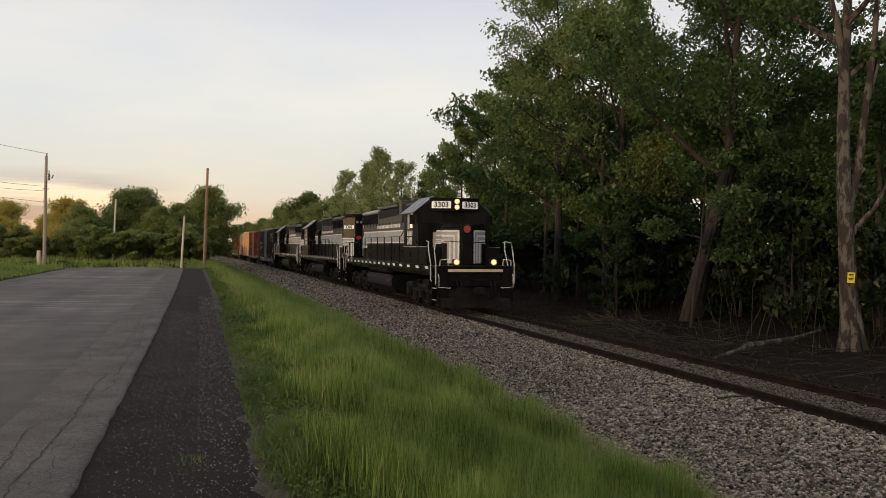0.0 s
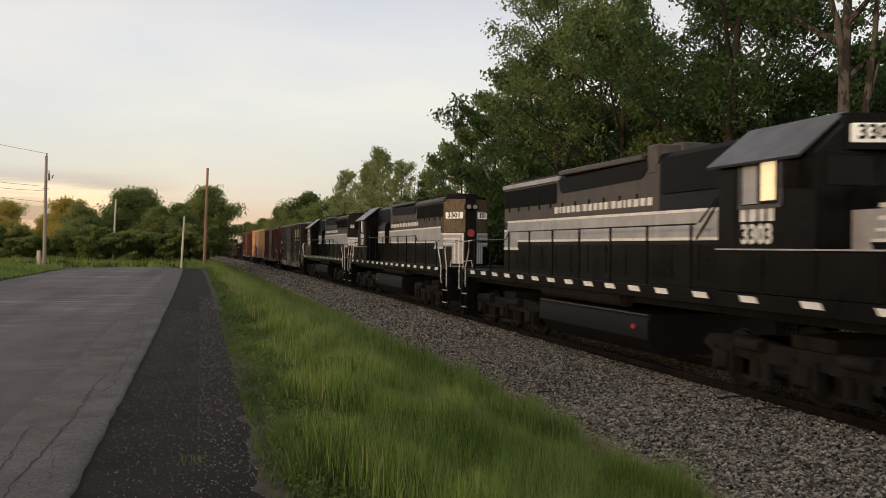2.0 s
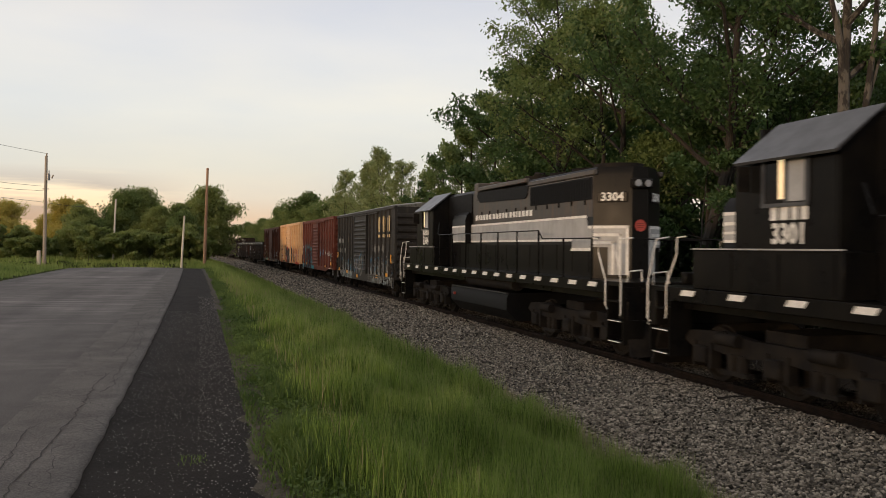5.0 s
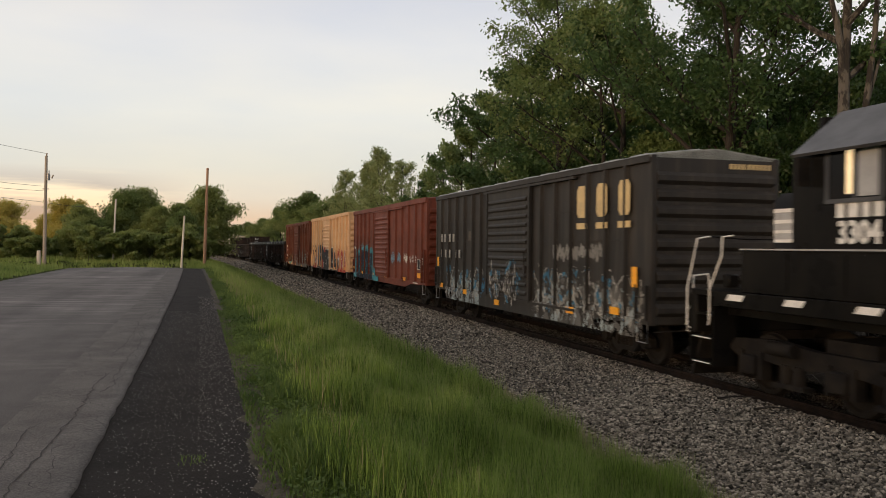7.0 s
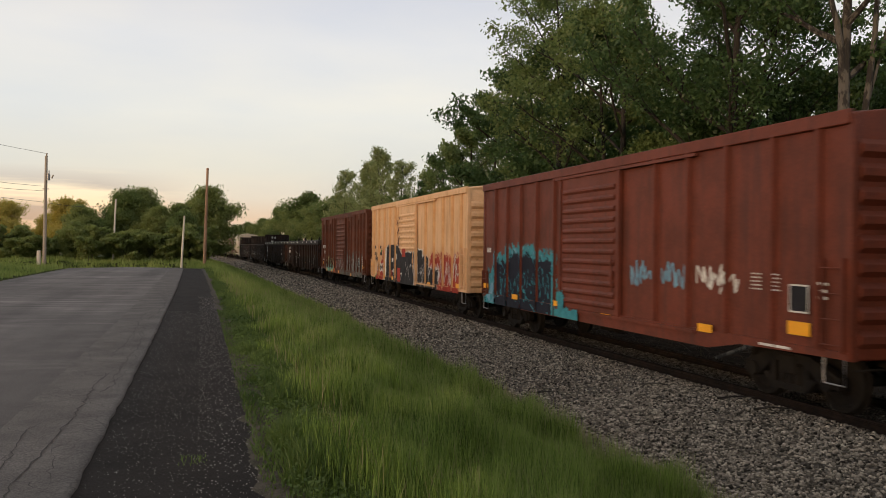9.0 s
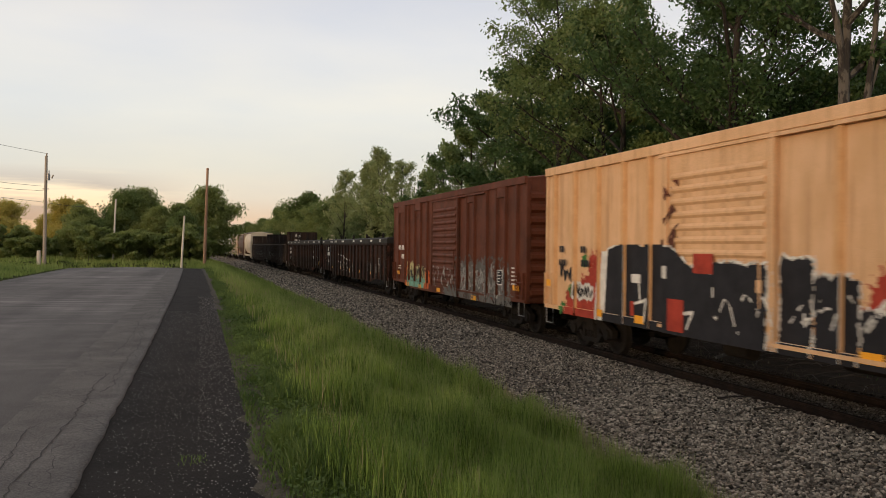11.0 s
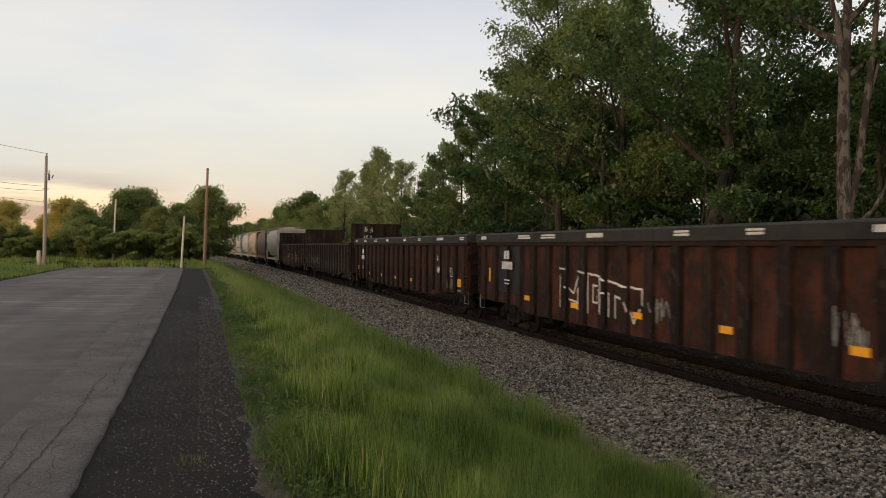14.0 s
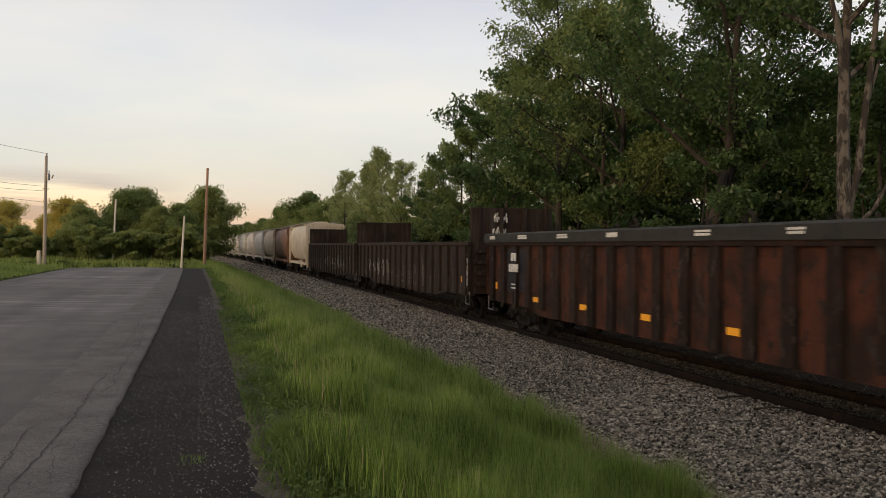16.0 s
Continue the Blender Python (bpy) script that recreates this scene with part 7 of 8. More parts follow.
def tree(name, label, category, seed, h, reach, r, low, twigs, per, size, leaf, bark, group="", lean=(0, 0), stems=1, m=None, more=1.0, steep=0.0, line=None, side=None, bushy=1.0):
    wood, v = grow(seed, h, reach, r, low, twigs, per, size, lean, stems, more, steep, line, side, bushy)
    t = thing(name, label, category, group, m)
    part("trunk", wood, bark, t)
    k = 3 if size >= 0.1 else 4
    me = raw_mesh("crown", v, np.arange(len(v)), np.full(len(v) // k, k))
    part("crown", me, leaf, t)
    return t


def stand(u, p, k=1.0, turn=0.0):
    return Matrix.Translation(spot(u, p, float(height(u, p)))) @ pose(0, 0, 0, 0, 0, turn) @ Matrix.Scale(k, 4)


def build_forest():
    rnd = random.Random(77)
    grp = "trees of the wood beside the track"
    kinds = []

    def kind(label, seed, h, reach, r, low, twigs, per, size, leaf, more=1.0, steep=0.0, bushy=1.0):
        t = tree("forest_tree", label, "tree", seed, h, reach, r, low, twigs, per, size, leaf, "bark", grp, more=more, steep=steep, bushy=bushy)
        kinds.append((t, h, [False]))

    edge = "tall leafy broadleaf tree at the wood's edge"
    kind(edge, 400, 15, 4.0, 0.2, 0.14, 7, 34, 0.13, "leaf")
    kind(edge, 401, 13, 3.6, 0.2, 0.1, 7, 34, 0.13, "leaf_light")
    kind(edge, 402, 17, 4.2, 0.2, 0.18, 7, 34, 0.13, "leaf", 0.9, 0.2)
    kind("slender upright tree with loose clumps of pale leaves", 403, 12, 2.7, 0.14, 0.08, 8, 12, 0.11, "leaf_pop", 1.7, 0.7, 1.15)
    kind("dense tree low at the wood's edge, leaves darkened for shade", 404, 14, 4.0, 0.2, 0.08, 7, 34, 0.13, "leaf_shaded")
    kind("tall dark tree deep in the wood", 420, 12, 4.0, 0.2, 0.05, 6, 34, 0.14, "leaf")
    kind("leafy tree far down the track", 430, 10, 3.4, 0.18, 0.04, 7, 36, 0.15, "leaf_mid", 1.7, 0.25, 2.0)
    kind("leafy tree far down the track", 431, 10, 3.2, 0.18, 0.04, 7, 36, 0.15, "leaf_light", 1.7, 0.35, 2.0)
    kind("leafy tree hidden deep in the wood", 425, 12, 4.2, 0.2, 0.05, 5, 26, 0.22, "leaf")

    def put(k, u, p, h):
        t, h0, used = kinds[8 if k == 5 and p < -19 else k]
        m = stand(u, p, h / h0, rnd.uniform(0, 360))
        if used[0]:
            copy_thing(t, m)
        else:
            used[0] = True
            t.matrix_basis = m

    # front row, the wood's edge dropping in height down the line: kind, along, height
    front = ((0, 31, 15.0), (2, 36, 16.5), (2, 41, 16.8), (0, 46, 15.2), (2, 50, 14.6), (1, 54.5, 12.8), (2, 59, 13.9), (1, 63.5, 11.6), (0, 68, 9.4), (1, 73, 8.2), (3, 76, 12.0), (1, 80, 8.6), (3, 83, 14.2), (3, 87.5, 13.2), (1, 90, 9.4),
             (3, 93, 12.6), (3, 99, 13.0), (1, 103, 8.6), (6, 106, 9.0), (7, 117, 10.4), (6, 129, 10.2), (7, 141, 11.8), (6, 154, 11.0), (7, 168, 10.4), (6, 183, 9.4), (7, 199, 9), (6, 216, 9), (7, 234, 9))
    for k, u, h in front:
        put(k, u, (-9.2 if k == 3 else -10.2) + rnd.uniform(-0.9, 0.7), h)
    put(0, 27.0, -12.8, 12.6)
    # thinner low trees and the deeper rows
    for k in range(15):
        u = 26 + k * 9 + rnd.uniform(-2, 2)
        put(4, u, -7.8 + rnd.uniform(-0.5, 0.4), rnd.uniform(4.5, 6.5) * (1 if u < 90 else 0.8))
    for k in range(20):
        u = 10 + k * 5.6 + rnd.uniform(-2, 2)
        put(rnd.choice((0, 5, 5)), u, -16.5 + rnd.uniform(-2, 2), (11.5 if u < 30 else 13 if u < 46 else 10.5 if u < 60 else 8) + rnd.uniform(-1.5, 1.0))
    for k in range(16):
        u = 16 + k * 4.8 + rnd.uniform(-2, 2)
        put(5, u, -24 + rnd.uniform(-2, 2), (12.2 if u < 52 else 11.5 if u < 60 else 9) + rnd.uniform(-2, 1))
    for k in range(12):
        put(5, 22 + k * 4.6, -33 + rnd.uniform(-2, 2), (13.0 if k < 4 else 12.6) + rnd.uniform(-2, 1.5))
    for k in range(9):
        put(5, 6 + k * 6.5 + rnd.uniform(-1.5, 1.5), -44 + rnd.uniform(-3, 3), 11 + rnd.uniform(-1.5, 1.5))
    for k in range(14):
        put(5, 2 + k * 5.5 + rnd.uniform(-1.5, 1.5), -12.8 + rnd.uniform(-1.2, 1.2) - 6 * (k < 3), 6.0 + rnd.uniform(-1.5, 1.5))


def build_near_trees():
    grp = "near trees by the track"
    # pale blotched trunk that forks, with a yellow notice
    course = [(0.02, 0, -0.4), (0.0, 0, 0), (-0.08, 0, 1.9), (-0.16, 0, 3.55), (-0.24, 0, 4.7), (-0.26, 0.05, 7.1), (-0.18, 0.1, 8.75), (-0.1, 0.1, 10.7), (-0.1, 0.1, 16)]
    wood, v = grow(501, 16, 3.4, 0.3, 0.52, 8, 54, 0.085, line=course, more=0.8, steep=0.3)
    wood.tube([(-0.25, 0.06, 7.6), (-0.32, 0.05, 8.6), (-0.47, 0.0, 9.4), (-0.73, 0, 10.4), (-1.0, 0, 12.5)], 0.13, 8, 0.05)
    wood.tube([(-0.17, 0, 3.7), (-0.02, 0.03, 4.4), (0.21, 0.08, 5.2), (0.37, 0.05, 6.8), (0.62, 0.0, 9.1), (0.7, 0, 10.7), (0.75, 0, 13)], 0.15, 8, 0.05)
    wood.tube([(-0.1, 0, 3.1), (0.13, 0, 3.55), (0.62, -0.05, 4.1), (1.0, -0.1, 4.85), (1.5, 0, 5.7)], 0.085, 7, 0.04)
    wood.tube([(0.4, 0.05, 7.0), (0.85, 0.1, 8.6), (1.2, 0.0, 10.4)], 0.06, 6, 0.03)
    wood.tube([(-0.34, -0.2, -0.1), (-0.2, -0.12, 0.45), (-0.08, 0, 1.3)], 0.17, 7, 0.2)
    wood.tube([(0.36, -0.14, -0.1), (0.2, -0.08, 0.5), (0.0, 0, 1.5)], 0.16, 7, 0.2)
    wood.tube([(0.02, -0.34, -0.1), (0.0, -0.18, 0.5), (-0.05, 0, 1.4)], 0.15, 7, 0.18)
    t = thing("blotched_tree", "pale blotched forked tree with a yellow notice nailed on", "tree", grp, stand(12.5, -8.0, 1, 0))
    part("trunk", wood, "palebark", t)
    part("crown", raw_mesh("crown", v, np.arange(len(v)), np.full(len(v) // 4, 4)), "leaf", t)
    nb = part("notice", MB().box(-0.1, 0.1, -0.012, 0.0, -0.15, 0.15, 0.004), "notice", t, "small yellow notice board with dark print")
    nb.matrix_basis = pose(-0.16, -0.34, 2.12, 0, 4, -12)
    for k, (w, z) in enumerate(((0.15, 0.09), (0.12, 0.05), (0.15, -0.02), (0.1, -0.06))):
        part("print_bar", MB().box(-w / 2, w / 2, -0.015, -0.012, z - 0.012, z + 0.012), "grille", nb)
    trunk = [(-0.05, 0, -0.4), (0, 0, 0), (0.57, 0, 2.15), (1.13, 0, 4.2), (1.66, 0, 6.4), (1.86, 0, 9.6), (2.0, 0, 13), (2.05, 0, 17)]
    tree("leaning_tree", "leaning dark broadleaf tree with wide limbs", "tree", 502, 16.5, 5.6, 0.34, 0.3, 9, 54, 0.09, "leaf", "bark", grp, m=stand(22.2, -8.8, 1, 0), line=trunk, steep=0.15)
    twin = [(0.5, 0.3, -0.4), (0.5, 0.3, 0), (0.95, 0.3, 2.2), (1.5, 0.3, 4.6), (2.3, 0.4, 7.5), (3.4, 0.5, 11), (4.2, 0.6, 14)]
    tree("leaning_tree", "slim leaning tree with a bare fan of upper branches", "tree", 509, 13.5, 4.4, 0.19, 0.4, 8, 44, 0.085, "leaf", "bark", grp, m=stand(22.4, -9.0, 1, 0), line=twin, steep=0.35)
    tree("forest_tree", "broadleaf tree whose long limbs reach over the track", "tree", 503, 15.5, 5.5, 0.26, 0.2, 9, 44, 0.088, "leaf_light", "bark", grp, (0.02, 0), 1, stand(29.0, -9.4, 1, 0), 1.15, 0.1, None, math.pi)
    tree("forest_tree", "thin leafy tree beside the track", "tree", 504, 8.6, 3.6, 0.18, 0.2, 7, 46, 0.09, "leaf_shaded", "bark", grp, (0.0, 0.02), 1, stand(15.5, -12.0, 1, 90))
    tree("forest_tree", "leafy tree in the wood, leaves darkened for shade", "tree", 505, 9.5, 4.4, 0.2, 0.14, 7, 50, 0.095, "leaf_shaded", "bark", grp, (0.0, 0.0), 1, stand(22.0, -13.5, 1, 200))
    tree("forest_tree", "tall open tree with bare upper branches", "tree", 506, 18, 4.6, 0.26, 0.3, 8, 28, 0.088, "leaf_light", "bark", grp, (-0.02, 0), 1, stand(35.0, -8.8, 1, 130), 1.1, 0.3)
    tree("sapling", "leafy young tree hanging over the far rail side", "tree", 507, 6.6, 2.2, 0.07, 0.4, 6, 34, 0.085, "leaf", "bark", grp, (0.1, 0.0), 1, stand(19.5, -7.2, 1, 10))


def build_undergrowth():
    rnd = random.Random(9)
    mb = MB()
    for k in range(330):
        u, p = rnd.uniform(6, 60), -rnd.uniform(5.4, 12)
        q = spot(u, p, float(height(u, p)) - 0.05)
        h, d = rnd.uniform(0.6, 3.4), Vector((rnd.uniform(-0.5, 0.5), rnd.uniform(-0.5, 0.5), 1))
        r = rnd.uniform(0.005, 0.016)
        mb.tube([q, q + d * h * 0.5 + Vector((rnd.uniform(-0.1, 0.1), 0, 0)), q + d * h + Vector((rnd.uniform(-0.5, 0.5), rnd.uniform(-0.5, 0.5), -0.1))], r, 3, r * 0.4)
    tagged(solid("undergrowth", mb, "twig", "tangle of bare grey stems under the trees"), kind="stuff")
    mb = MB()
    for k in range(900):
        u, p = rnd.uniform(4, 60), -rnd.uniform(2.7, 8)
        q = spot(u, p, float(height(u, p)) + rnd.uniform(0.0, 0.12))
        a, L = rnd.uniform(0, 6.28), rnd.uniform(0.2, 1.6)
        r = rnd.uniform(0.004, 0.014)
        e = q + Vector((math.cos(a) * L, math.sin(a) * L, rnd.uniform(-0.03, 0.25)))
        mb.tube([q, q.lerp(e, 0.5) + Vector((0, 0, rnd.uniform(0, 0.08))), e], r, 3, r * 0.5)
    tagged(solid("brushwood", mb, "twig", "dead sticks littering the far side of the track"), kind="stuff")
    mb = MB()
    for k in range(230):
        u, p = rnd.gauss(19.5, 1.5), -4.4 + rnd.gauss(0, 0.55)
        q = spot(u, p, float(height(u, p)) + rnd.uniform(0.0, 0.5) * math.exp(-((u - 19.5) / 1.6) ** 2))
        a, L, r = rnd.gauss(2.2, 0.9), rnd.uniform(0.3, 1.5), rnd.uniform(0.008, 0.026)
        e = q + Vector((math.cos(a) * L, math.sin(a) * L, rnd.uniform(-0.2, 0.4)))
        mb.tube([q, q.lerp(e, 0.5) + Vector((0, 0, rnd.uniform(-0.05, 0.08))), e], r, 4, r * 0.5)
    tagged(solid("brushwood", mb, "twig", "heap of cut dead branches beside the far rail"), kind="stuff")
    # shrubs filling the shade
    grp = "shrubs under the trees"
    s = tree("shrub", "leafy shrub under the trees, leaves darkened for shade", "shrub", 601, 3.2, 1.7, 0.05, 0.08, 5, 22, 0.11, "leaf_shrub", "bark", grp, (0, 0), 3, stand(14, -10.5))
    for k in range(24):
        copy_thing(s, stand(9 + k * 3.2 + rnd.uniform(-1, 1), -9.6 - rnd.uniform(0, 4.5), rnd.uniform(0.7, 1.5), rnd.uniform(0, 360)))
    # fallen log and its broken end
    solid("fallen_log", MB().tube([spot(11.4, -2.75, -0.38), spot(11.9, -4.0, -0.2), spot(12.3, -4.4, -0.16)], 0.05, 8, 0.06).tube([spot(12.2, -4.2, -0.2), spot(13.2, -6.6, -0.15), spot(14.3, -8.5, -0.05)], 0.09, 8, 0.05), "palebark", "pale bare fallen log beside the track", "log")
    for k, (u, p, L, a) in enumerate(((6.6, 1.75, 0.5, 60), (8.0, 3.4, 0.35, 80), (12.0, 3.2, 0.45, 20), (4.9, 1.2, 0.7, 85), (3.9, 1.25, 0.6, 80), (27.0, 3.0, 0.5, 40), (33, 3.6, 0.6, 90))):
        m = place(u, p, float(height(u, p)) + 0.05, a)
        mb = MB().tube([m @ Vector((-L / 2, 0, 0)), m @ Vector((0, 0.03, 0.02)), m @ Vector((L / 2, 0, 0.0))], 0.018, 6, 0.01)
        solid("stick", mb, "palebark" if k % 2 == 0 else "tie", "dry stick lying on the ballast", "stick", "sticks on the ballast")


def build_far_trees():
    rnd = random.Random(31)
    grp = "trees beyond the road"
    kinds = [tree("round_tree", "full round tree beyond the end of the road", "tree", 700 + k, 8.5, 3.2, 0.16, 0.03, 8, 42, 0.14, leaf, "bark", grp, more=2.6, steep=0.1, bushy=2.3) for k, leaf in enumerate(("leaf_mid", "leaf_light", "leaf_mid", "leaf_sunlit"))]
    used = [False] * 4
    # distance ahead, offset to the right, height
    rows = ((88, -31.5, 8.6), (92, -35, 8.2), (84, -28.5, 7.6), (90, -38, 7.6), (85, -23.7, 10.6), (87, -24.8, 10.2), (86, -26.8, 8.2), (96, -29.5, 7.5), (78, -34, 5.2), (80, -30, 5.0), (93, -27.5, 8.6), (125, -42, 8.5),
            (86, -29.8, 8.2), (90, -30.5, 8.0), (87, -33, 8.4), (85, -36.5, 7.8), (79, -24.5, 7.0), (94, -36, 8.0), (95, -42, 8.0), (100, -47, 8.2), (92, -48, 5.0), (86, -43, 4.8), (105, -56, 7.2), (98, -52, 7.6), (112, -58.5, 11.5), (108, -51, 6.6), (104, -44, 7.2), (84, -50, 4.2))
    for y, x, h in rows:
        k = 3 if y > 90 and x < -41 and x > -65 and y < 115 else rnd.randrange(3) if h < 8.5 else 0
        m = Matrix.Translation((x, y, 0.85)) @ pose(0, 0, 0, 0, 0, rnd.uniform(0, 360)) @ Matrix.Scale(h / 10.6, 4)
        if used[k]:
            copy_thing(kinds[k], m)
        else:
            used[k] = True
            kinds[k].matrix_basis = m
    s = tree("shrub", "dense green shrub at the end of the road", "shrub", 705, 3.4, 2.1, 0.05, 0.03, 6, 30, 0.14, "leaf_mid", "bark", "shrubs beyond the road", (0, 0), 3, Matrix.Translation((-23.8, 78, 0.6)))
    for k in range(22):
        y, x = 74 + rnd.uniform(0, 8), -22.6 - k * 1.45 + rnd.uniform(-0.5, 0.5)
        copy_thing(s, Matrix.Translation((x - (y - 74) * 0.3, y, 0.6)) @ pose(0, 0, 0, 0, 0, rnd.uniform(0, 360)) @ Matrix.Scale(rnd.uniform(0.6, 0.95), 4))
    # unseen trees added across the road, beside and behind the camera: they close the place and shade the low sun
    unseen_tree = tree("round_tree", "unseen round tree added far across the road to shade the low sun", "tree", 710, 8.5, 3.7, 0.16, 0.05, 4, 14, 0.26, "leaf_mid", "bark", grp, m=Matrix.Translation((-64, -121, 0.9)), more=1.6)
    for k in range(15):
        y, x = -112 + k * 9.5, -62 + rnd.uniform(-5, 5)
        copy_thing(unseen_tree, Matrix.Translation((x, y, 0.9)) @ pose(0, 0, 0, 0, 0, rnd.uniform(0, 360)) @ Matrix.Scale(rnd.uniform(1.15, 1.4), 4))


# ---- poles and wires ----
def build_poles():
    def pole(name, label, x, y, h, lean, r, material, z=0.82):
        t = thing(name, label, "pole", "roadside poles", Matrix.Translation((x, y, z)))
        part("shaft", MB().tube([(0, 0, -0.3), (lean * 0.5, 0, h * 0.5), (lean, 0, h)], r, 12, r * 0.72), material, t)
        return t
    a = pole("utility_pole", "weathered utility pole with a small transformer", -28.7, 60.6, 7.9, 0.1, 0.13, "pole")
    part("transformer", MB().tube([(0.26, 0, 6.15), (0.26, 0, 6.65)], 0.12, 14).tube([(0.3, 0, 6.7), (0.3, 0, 6.85)], 0.04, 8), "metal", a, "small grey transformer can")
    part("bracket", MB().box(-0.16, 0.3, -0.04, 0.04, 5.5, 5.56).tube([(0.12, 0, 7.9), (0.14, 0, 8.1)], 0.05, 8).tube([(0.5, 0, 6.3), (0.62, 0, 6.55)], 0.05, 8), "pole", a)
    part("ground_guard", MB().box(-0.5, -0.28, -0.1, 0.1, -0.1, 1.1, 0.02), "palepole", a, "pale guard board at the foot")
    pole("utility_pole", "reddish-brown bare pole, leaning slightly", -18.45, 65.1, 7.55, 0.2, 0.13, "redpole")
    pole("marker_pole", "short bleached pole leaning beside the road", -21.8, 70.2, 4.1, 0.22, 0.1, "palepole", 0.75)
    pole("utility_pole", "thin pale pole half hidden by trees", -30.1, 76.8, 5.8, 0.22, 0.1, "palepole", 0.7)
    for k, (p0, p1, p2, sag) in enumerate((((-27.5, 15, 9.5), (-28.6, 60.6, 8.9), None, 0.5), ((-27.5, 15, 7.3), (-28.9, 60.6, 6.55), None, 0.6), ((-27.5, 15, 6.9), (-28.5, 60.6, 6.2), None, 0.7), ((-27.5, 15, 6.1), (-28.7, 60.6, 5.4), (-30.0, 76.8, 6.0), 0.25))):
        mb = MB()
        for a0, a1 in ((p0, p1), (p1, p2)):
            if a1 is None:
                continue
            a0, a1 = Vector(a0), Vector(a1)
            mb.tube([a0.lerp(a1, t / 10) - Vector((0, 0, sag * 4 * (t / 10) * (1 - t / 10))) for t in range(11)], 0.012, 5)
        solid("overhead_wire", mb, "wire", "thin black overhead wire between poles", "wire", "overhead wires")


# ---- wear of the road ----
def build_road_wear():
    rnd = random.Random(14)
    road = bpy.data.objects["road"]
    for k in range(26):
        u, p = rnd.uniform(-3, 24), 10.85 + rnd.random() ** 2 * 0.75
        mb, pts = MB(), []
        du = 1 if rnd.random() < 0.6 else 0.3
        for j in range(14):
            pts.append((u, p))
            u += rnd.uniform(0.05, 0.22) * du
            p += rnd.uniform(-0.05, 0.05) if du == 1 else rnd.uniform(0.0, 0.08)
            p = max(10.82, p)
        vs, fs = [], []
        for j, (a, b) in enumerate(pts):
            w = rnd.uniform(0.004, 0.012) * (1 - abs(j - 6.5) / 9)
            z = float(height(a, b)) + 0.004
            vs += [spot(a, b - w, z), spot(a, b + w, z)]
        fs = [(2 * j, 2 * j + 1, 2 * j + 3, 2 * j + 2) for j in range(13)]
        mb.add(vs, fs)
        part("crack", mb, "crack", road)
    # long open cracks running beside the edge
    for u0, u1, p0, w0 in ((-6, 3.5, 11.12, 0.008), (-5, 0.5, 11.34, 0.006), (2.0, 9.5, 11.02, 0.007), (5.0, 13.0, 11.2, 0.007), (11.0, 20.0, 11.05, 0.008)):
        us = np.arange(u0, u1, 0.09)
        wob = np.cumsum([rnd.uniform(-0.022, 0.022) for _ in us])
        wob -= np.linspace(0, wob[-1], len(us))
        mb, vs = MB(), []
        for j, a in enumerate(us):
            b, w = max(10.84, p0 + wob[j] + rnd.uniform(-0.012, 0.012)), w0 * rnd.uniform(0.35, 1.3)
            z = float(height(a, b)) + 0.0085
            vs += [spot(a, b - w, z), spot(a, b + w, z)]
        mb.add(vs, [(2 * j, 2 * j + 1, 2 * j + 3, 2 * j + 2) for j in range(len(us) - 1)])
        part("crack", mb, "crack", road)


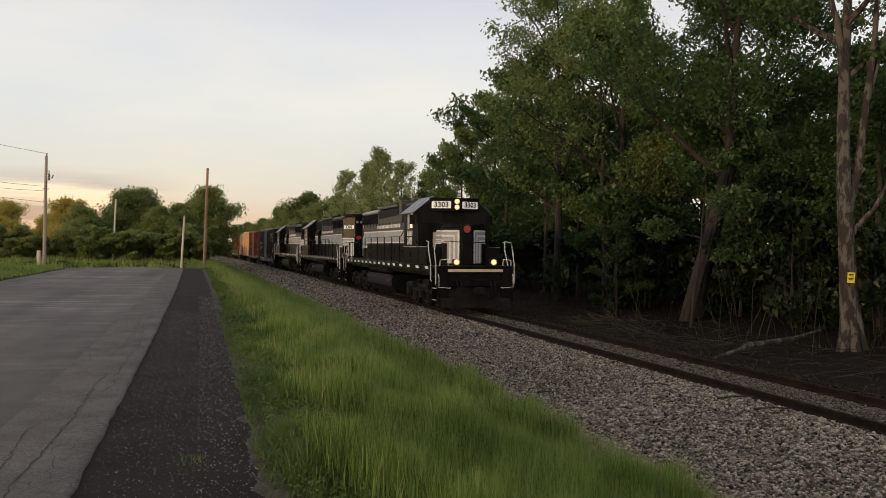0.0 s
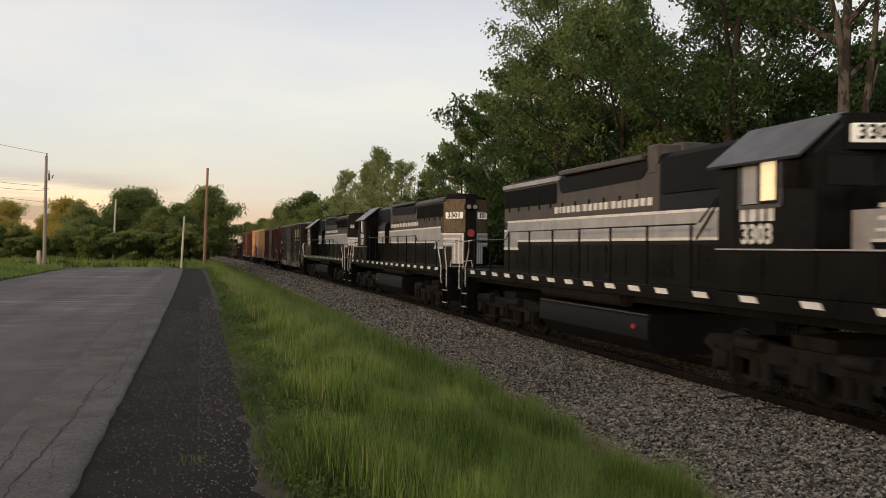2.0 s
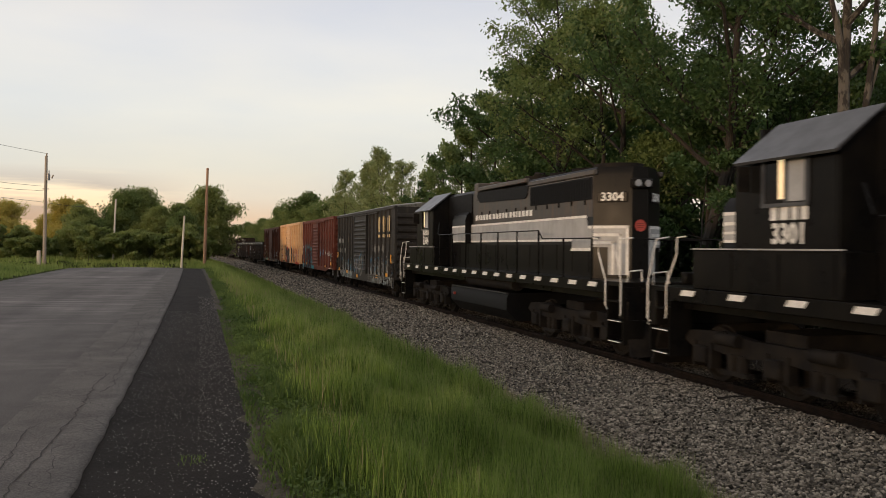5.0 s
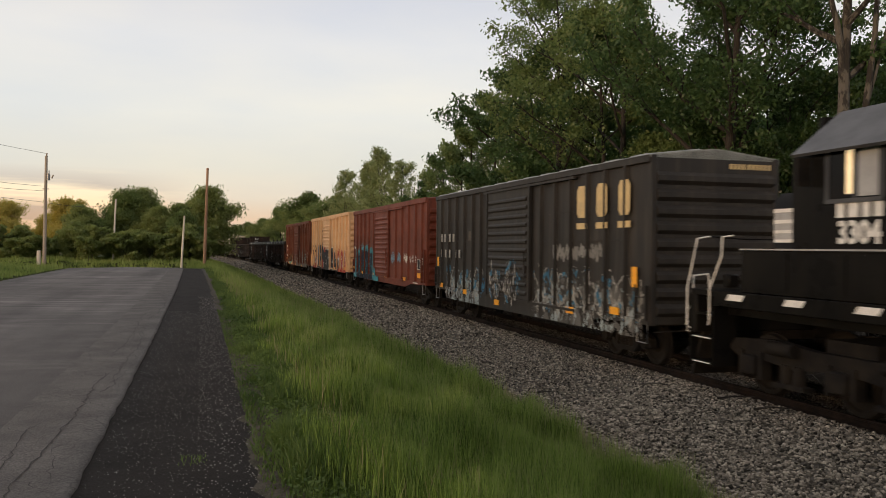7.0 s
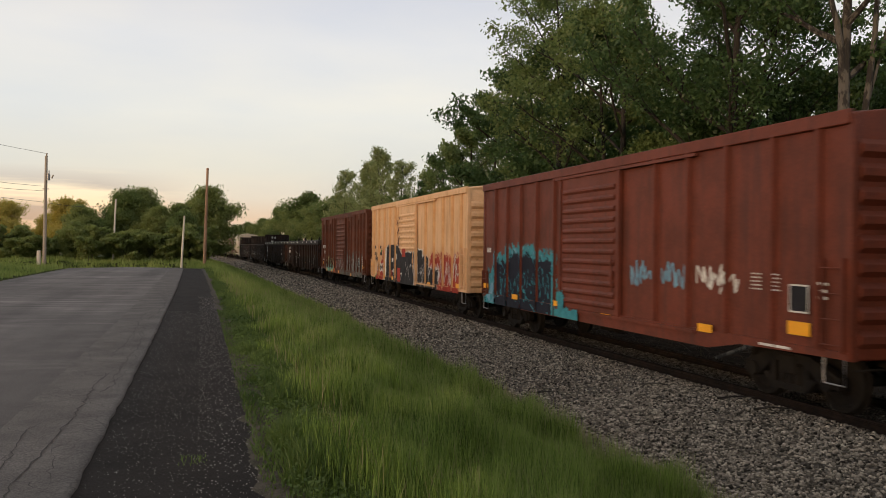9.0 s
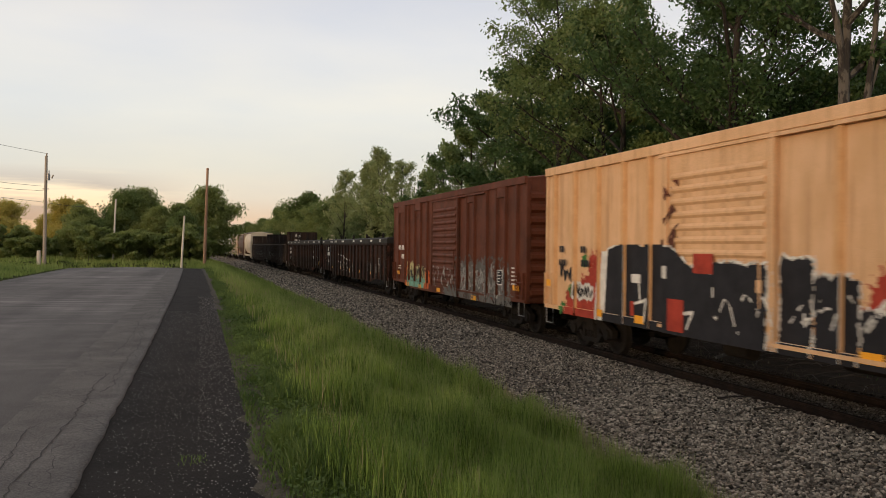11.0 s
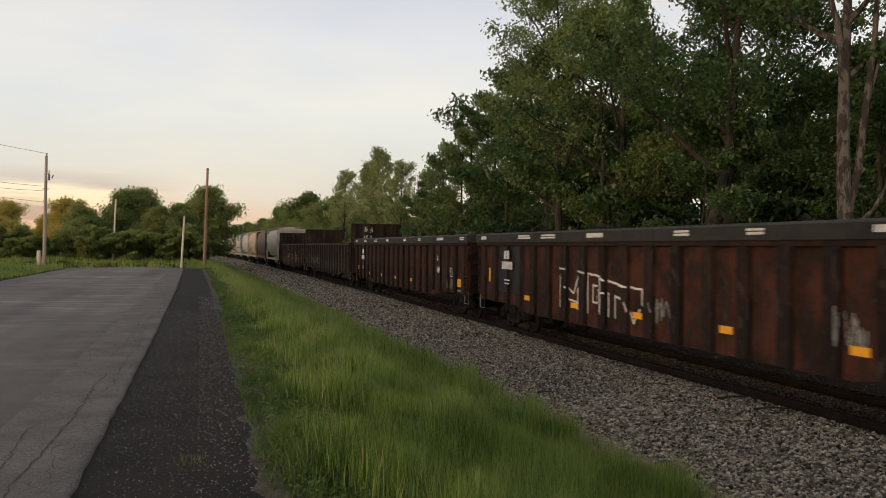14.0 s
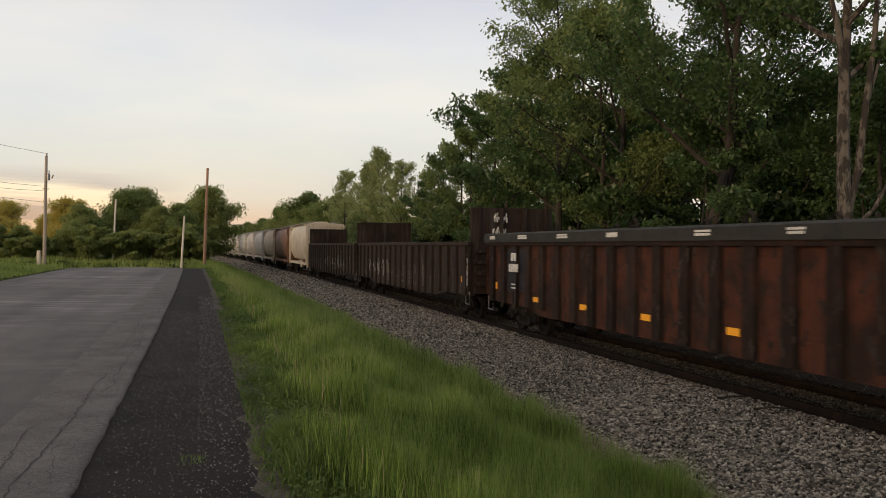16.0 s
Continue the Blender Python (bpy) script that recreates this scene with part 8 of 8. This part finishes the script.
M["grit"] = mat("pale_grit", (0.26, 0.245, 0.235), (0.16, 0.15, 0.145), 0.9, scale=9, island=0.6)
M["clover"] = leaf_mat("low_verge_weeds", (0.03, 0.07, 0.012), (0.17, 0.235, 0.055), 0.4)
M["seedgrass"] = leaf_mat("flowering_grass_stems", (0.16, 0.235, 0.05), (0.42, 0.48, 0.17), 0.3)
M["deadweed"] = leaf_mat("dead_weed_stems", (0.05, 0.042, 0.025), (0.1, 0.085, 0.05), 0.2)
# Darkest leaf copy, for shrubs: shade under the trees put into the colour.
M["leaf_shrub"] = leaf_mat("shrub_leaves_toned_for_shade", (0.01, 0.022, 0.006), (0.027, 0.047, 0.012), 0.35)
# Golden copy for the far-left trees: low sunlight put into the leaf colour.
M["leaf_sunlit"] = leaf_mat("leaves_tinted_sunlit", (0.36, 0.33, 0.07), (0.58, 0.48, 0.13), 0.55)
M["twig"] = mat("dead_twig", (0.042, 0.032, 0.023), (0.022, 0.017, 0.013), 0.95, scale=2)
M["notice"] = mat("yellow_notice", (0.75, 0.6, 0.04), (0.7, 0.55, 0.04), 0.5, scale=12)
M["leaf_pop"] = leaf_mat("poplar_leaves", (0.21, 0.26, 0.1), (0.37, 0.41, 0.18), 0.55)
# Paled leaves: the light and haze on distant trees put into the colour.
M["leaf_mid"] = leaf_mat("hazy_far_leaves", (0.17, 0.215, 0.06), (0.29, 0.34, 0.115), 0.6)
M["crack"] = mat("dirt_filled_crack", (0.03, 0.028, 0.026), (0.04, 0.036, 0.033), 0.95)
build_poles()
build_forest()
build_near_trees()
build_far_trees()
build_undergrowth()
build_grass()
build_ballast()
build_road_wear()
build_ties()
# ---- the train rolls ----
SPEED = ([0, 4, 8, 12, 16], [11.412, 11.257, 11.13, 11.047, 10.943])


def gone(t):
    """Metres that the train has rolled since the start."""
    tt = np.linspace(0, 16, 481)
    v = np.interp(tt, *SPEED)
    return float(np.interp(t, tt, np.concatenate([[0], np.cumsum((v[1:] + v[:-1]) / 60)])))


def motions():
    for car, s, turn in TRAIN:
        rows = []
        for k in range(33):
            u = 45.86 + s - gone(k * 0.5)
            a, b = spot(u + 5.5, 0), spot(u - 5.5, 0)
            d = b - a
            rows.append((k * 0.5, pose(*((a + b) / 2), 0, 0, math.degrees(math.atan2(d.y, d.x)) + turn)))
        walk(car, rows)
    roll = [(k / 30, gone(k / 30)) for k in range(481)]
    for wheel, x, r, way in WHEELS:
        walk(wheel, [(t, pose(x, 0, r, 0, 0, 0) @ Matrix.Rotation(way * g / r, 4, "Y")) for t, g in roll])


motions()
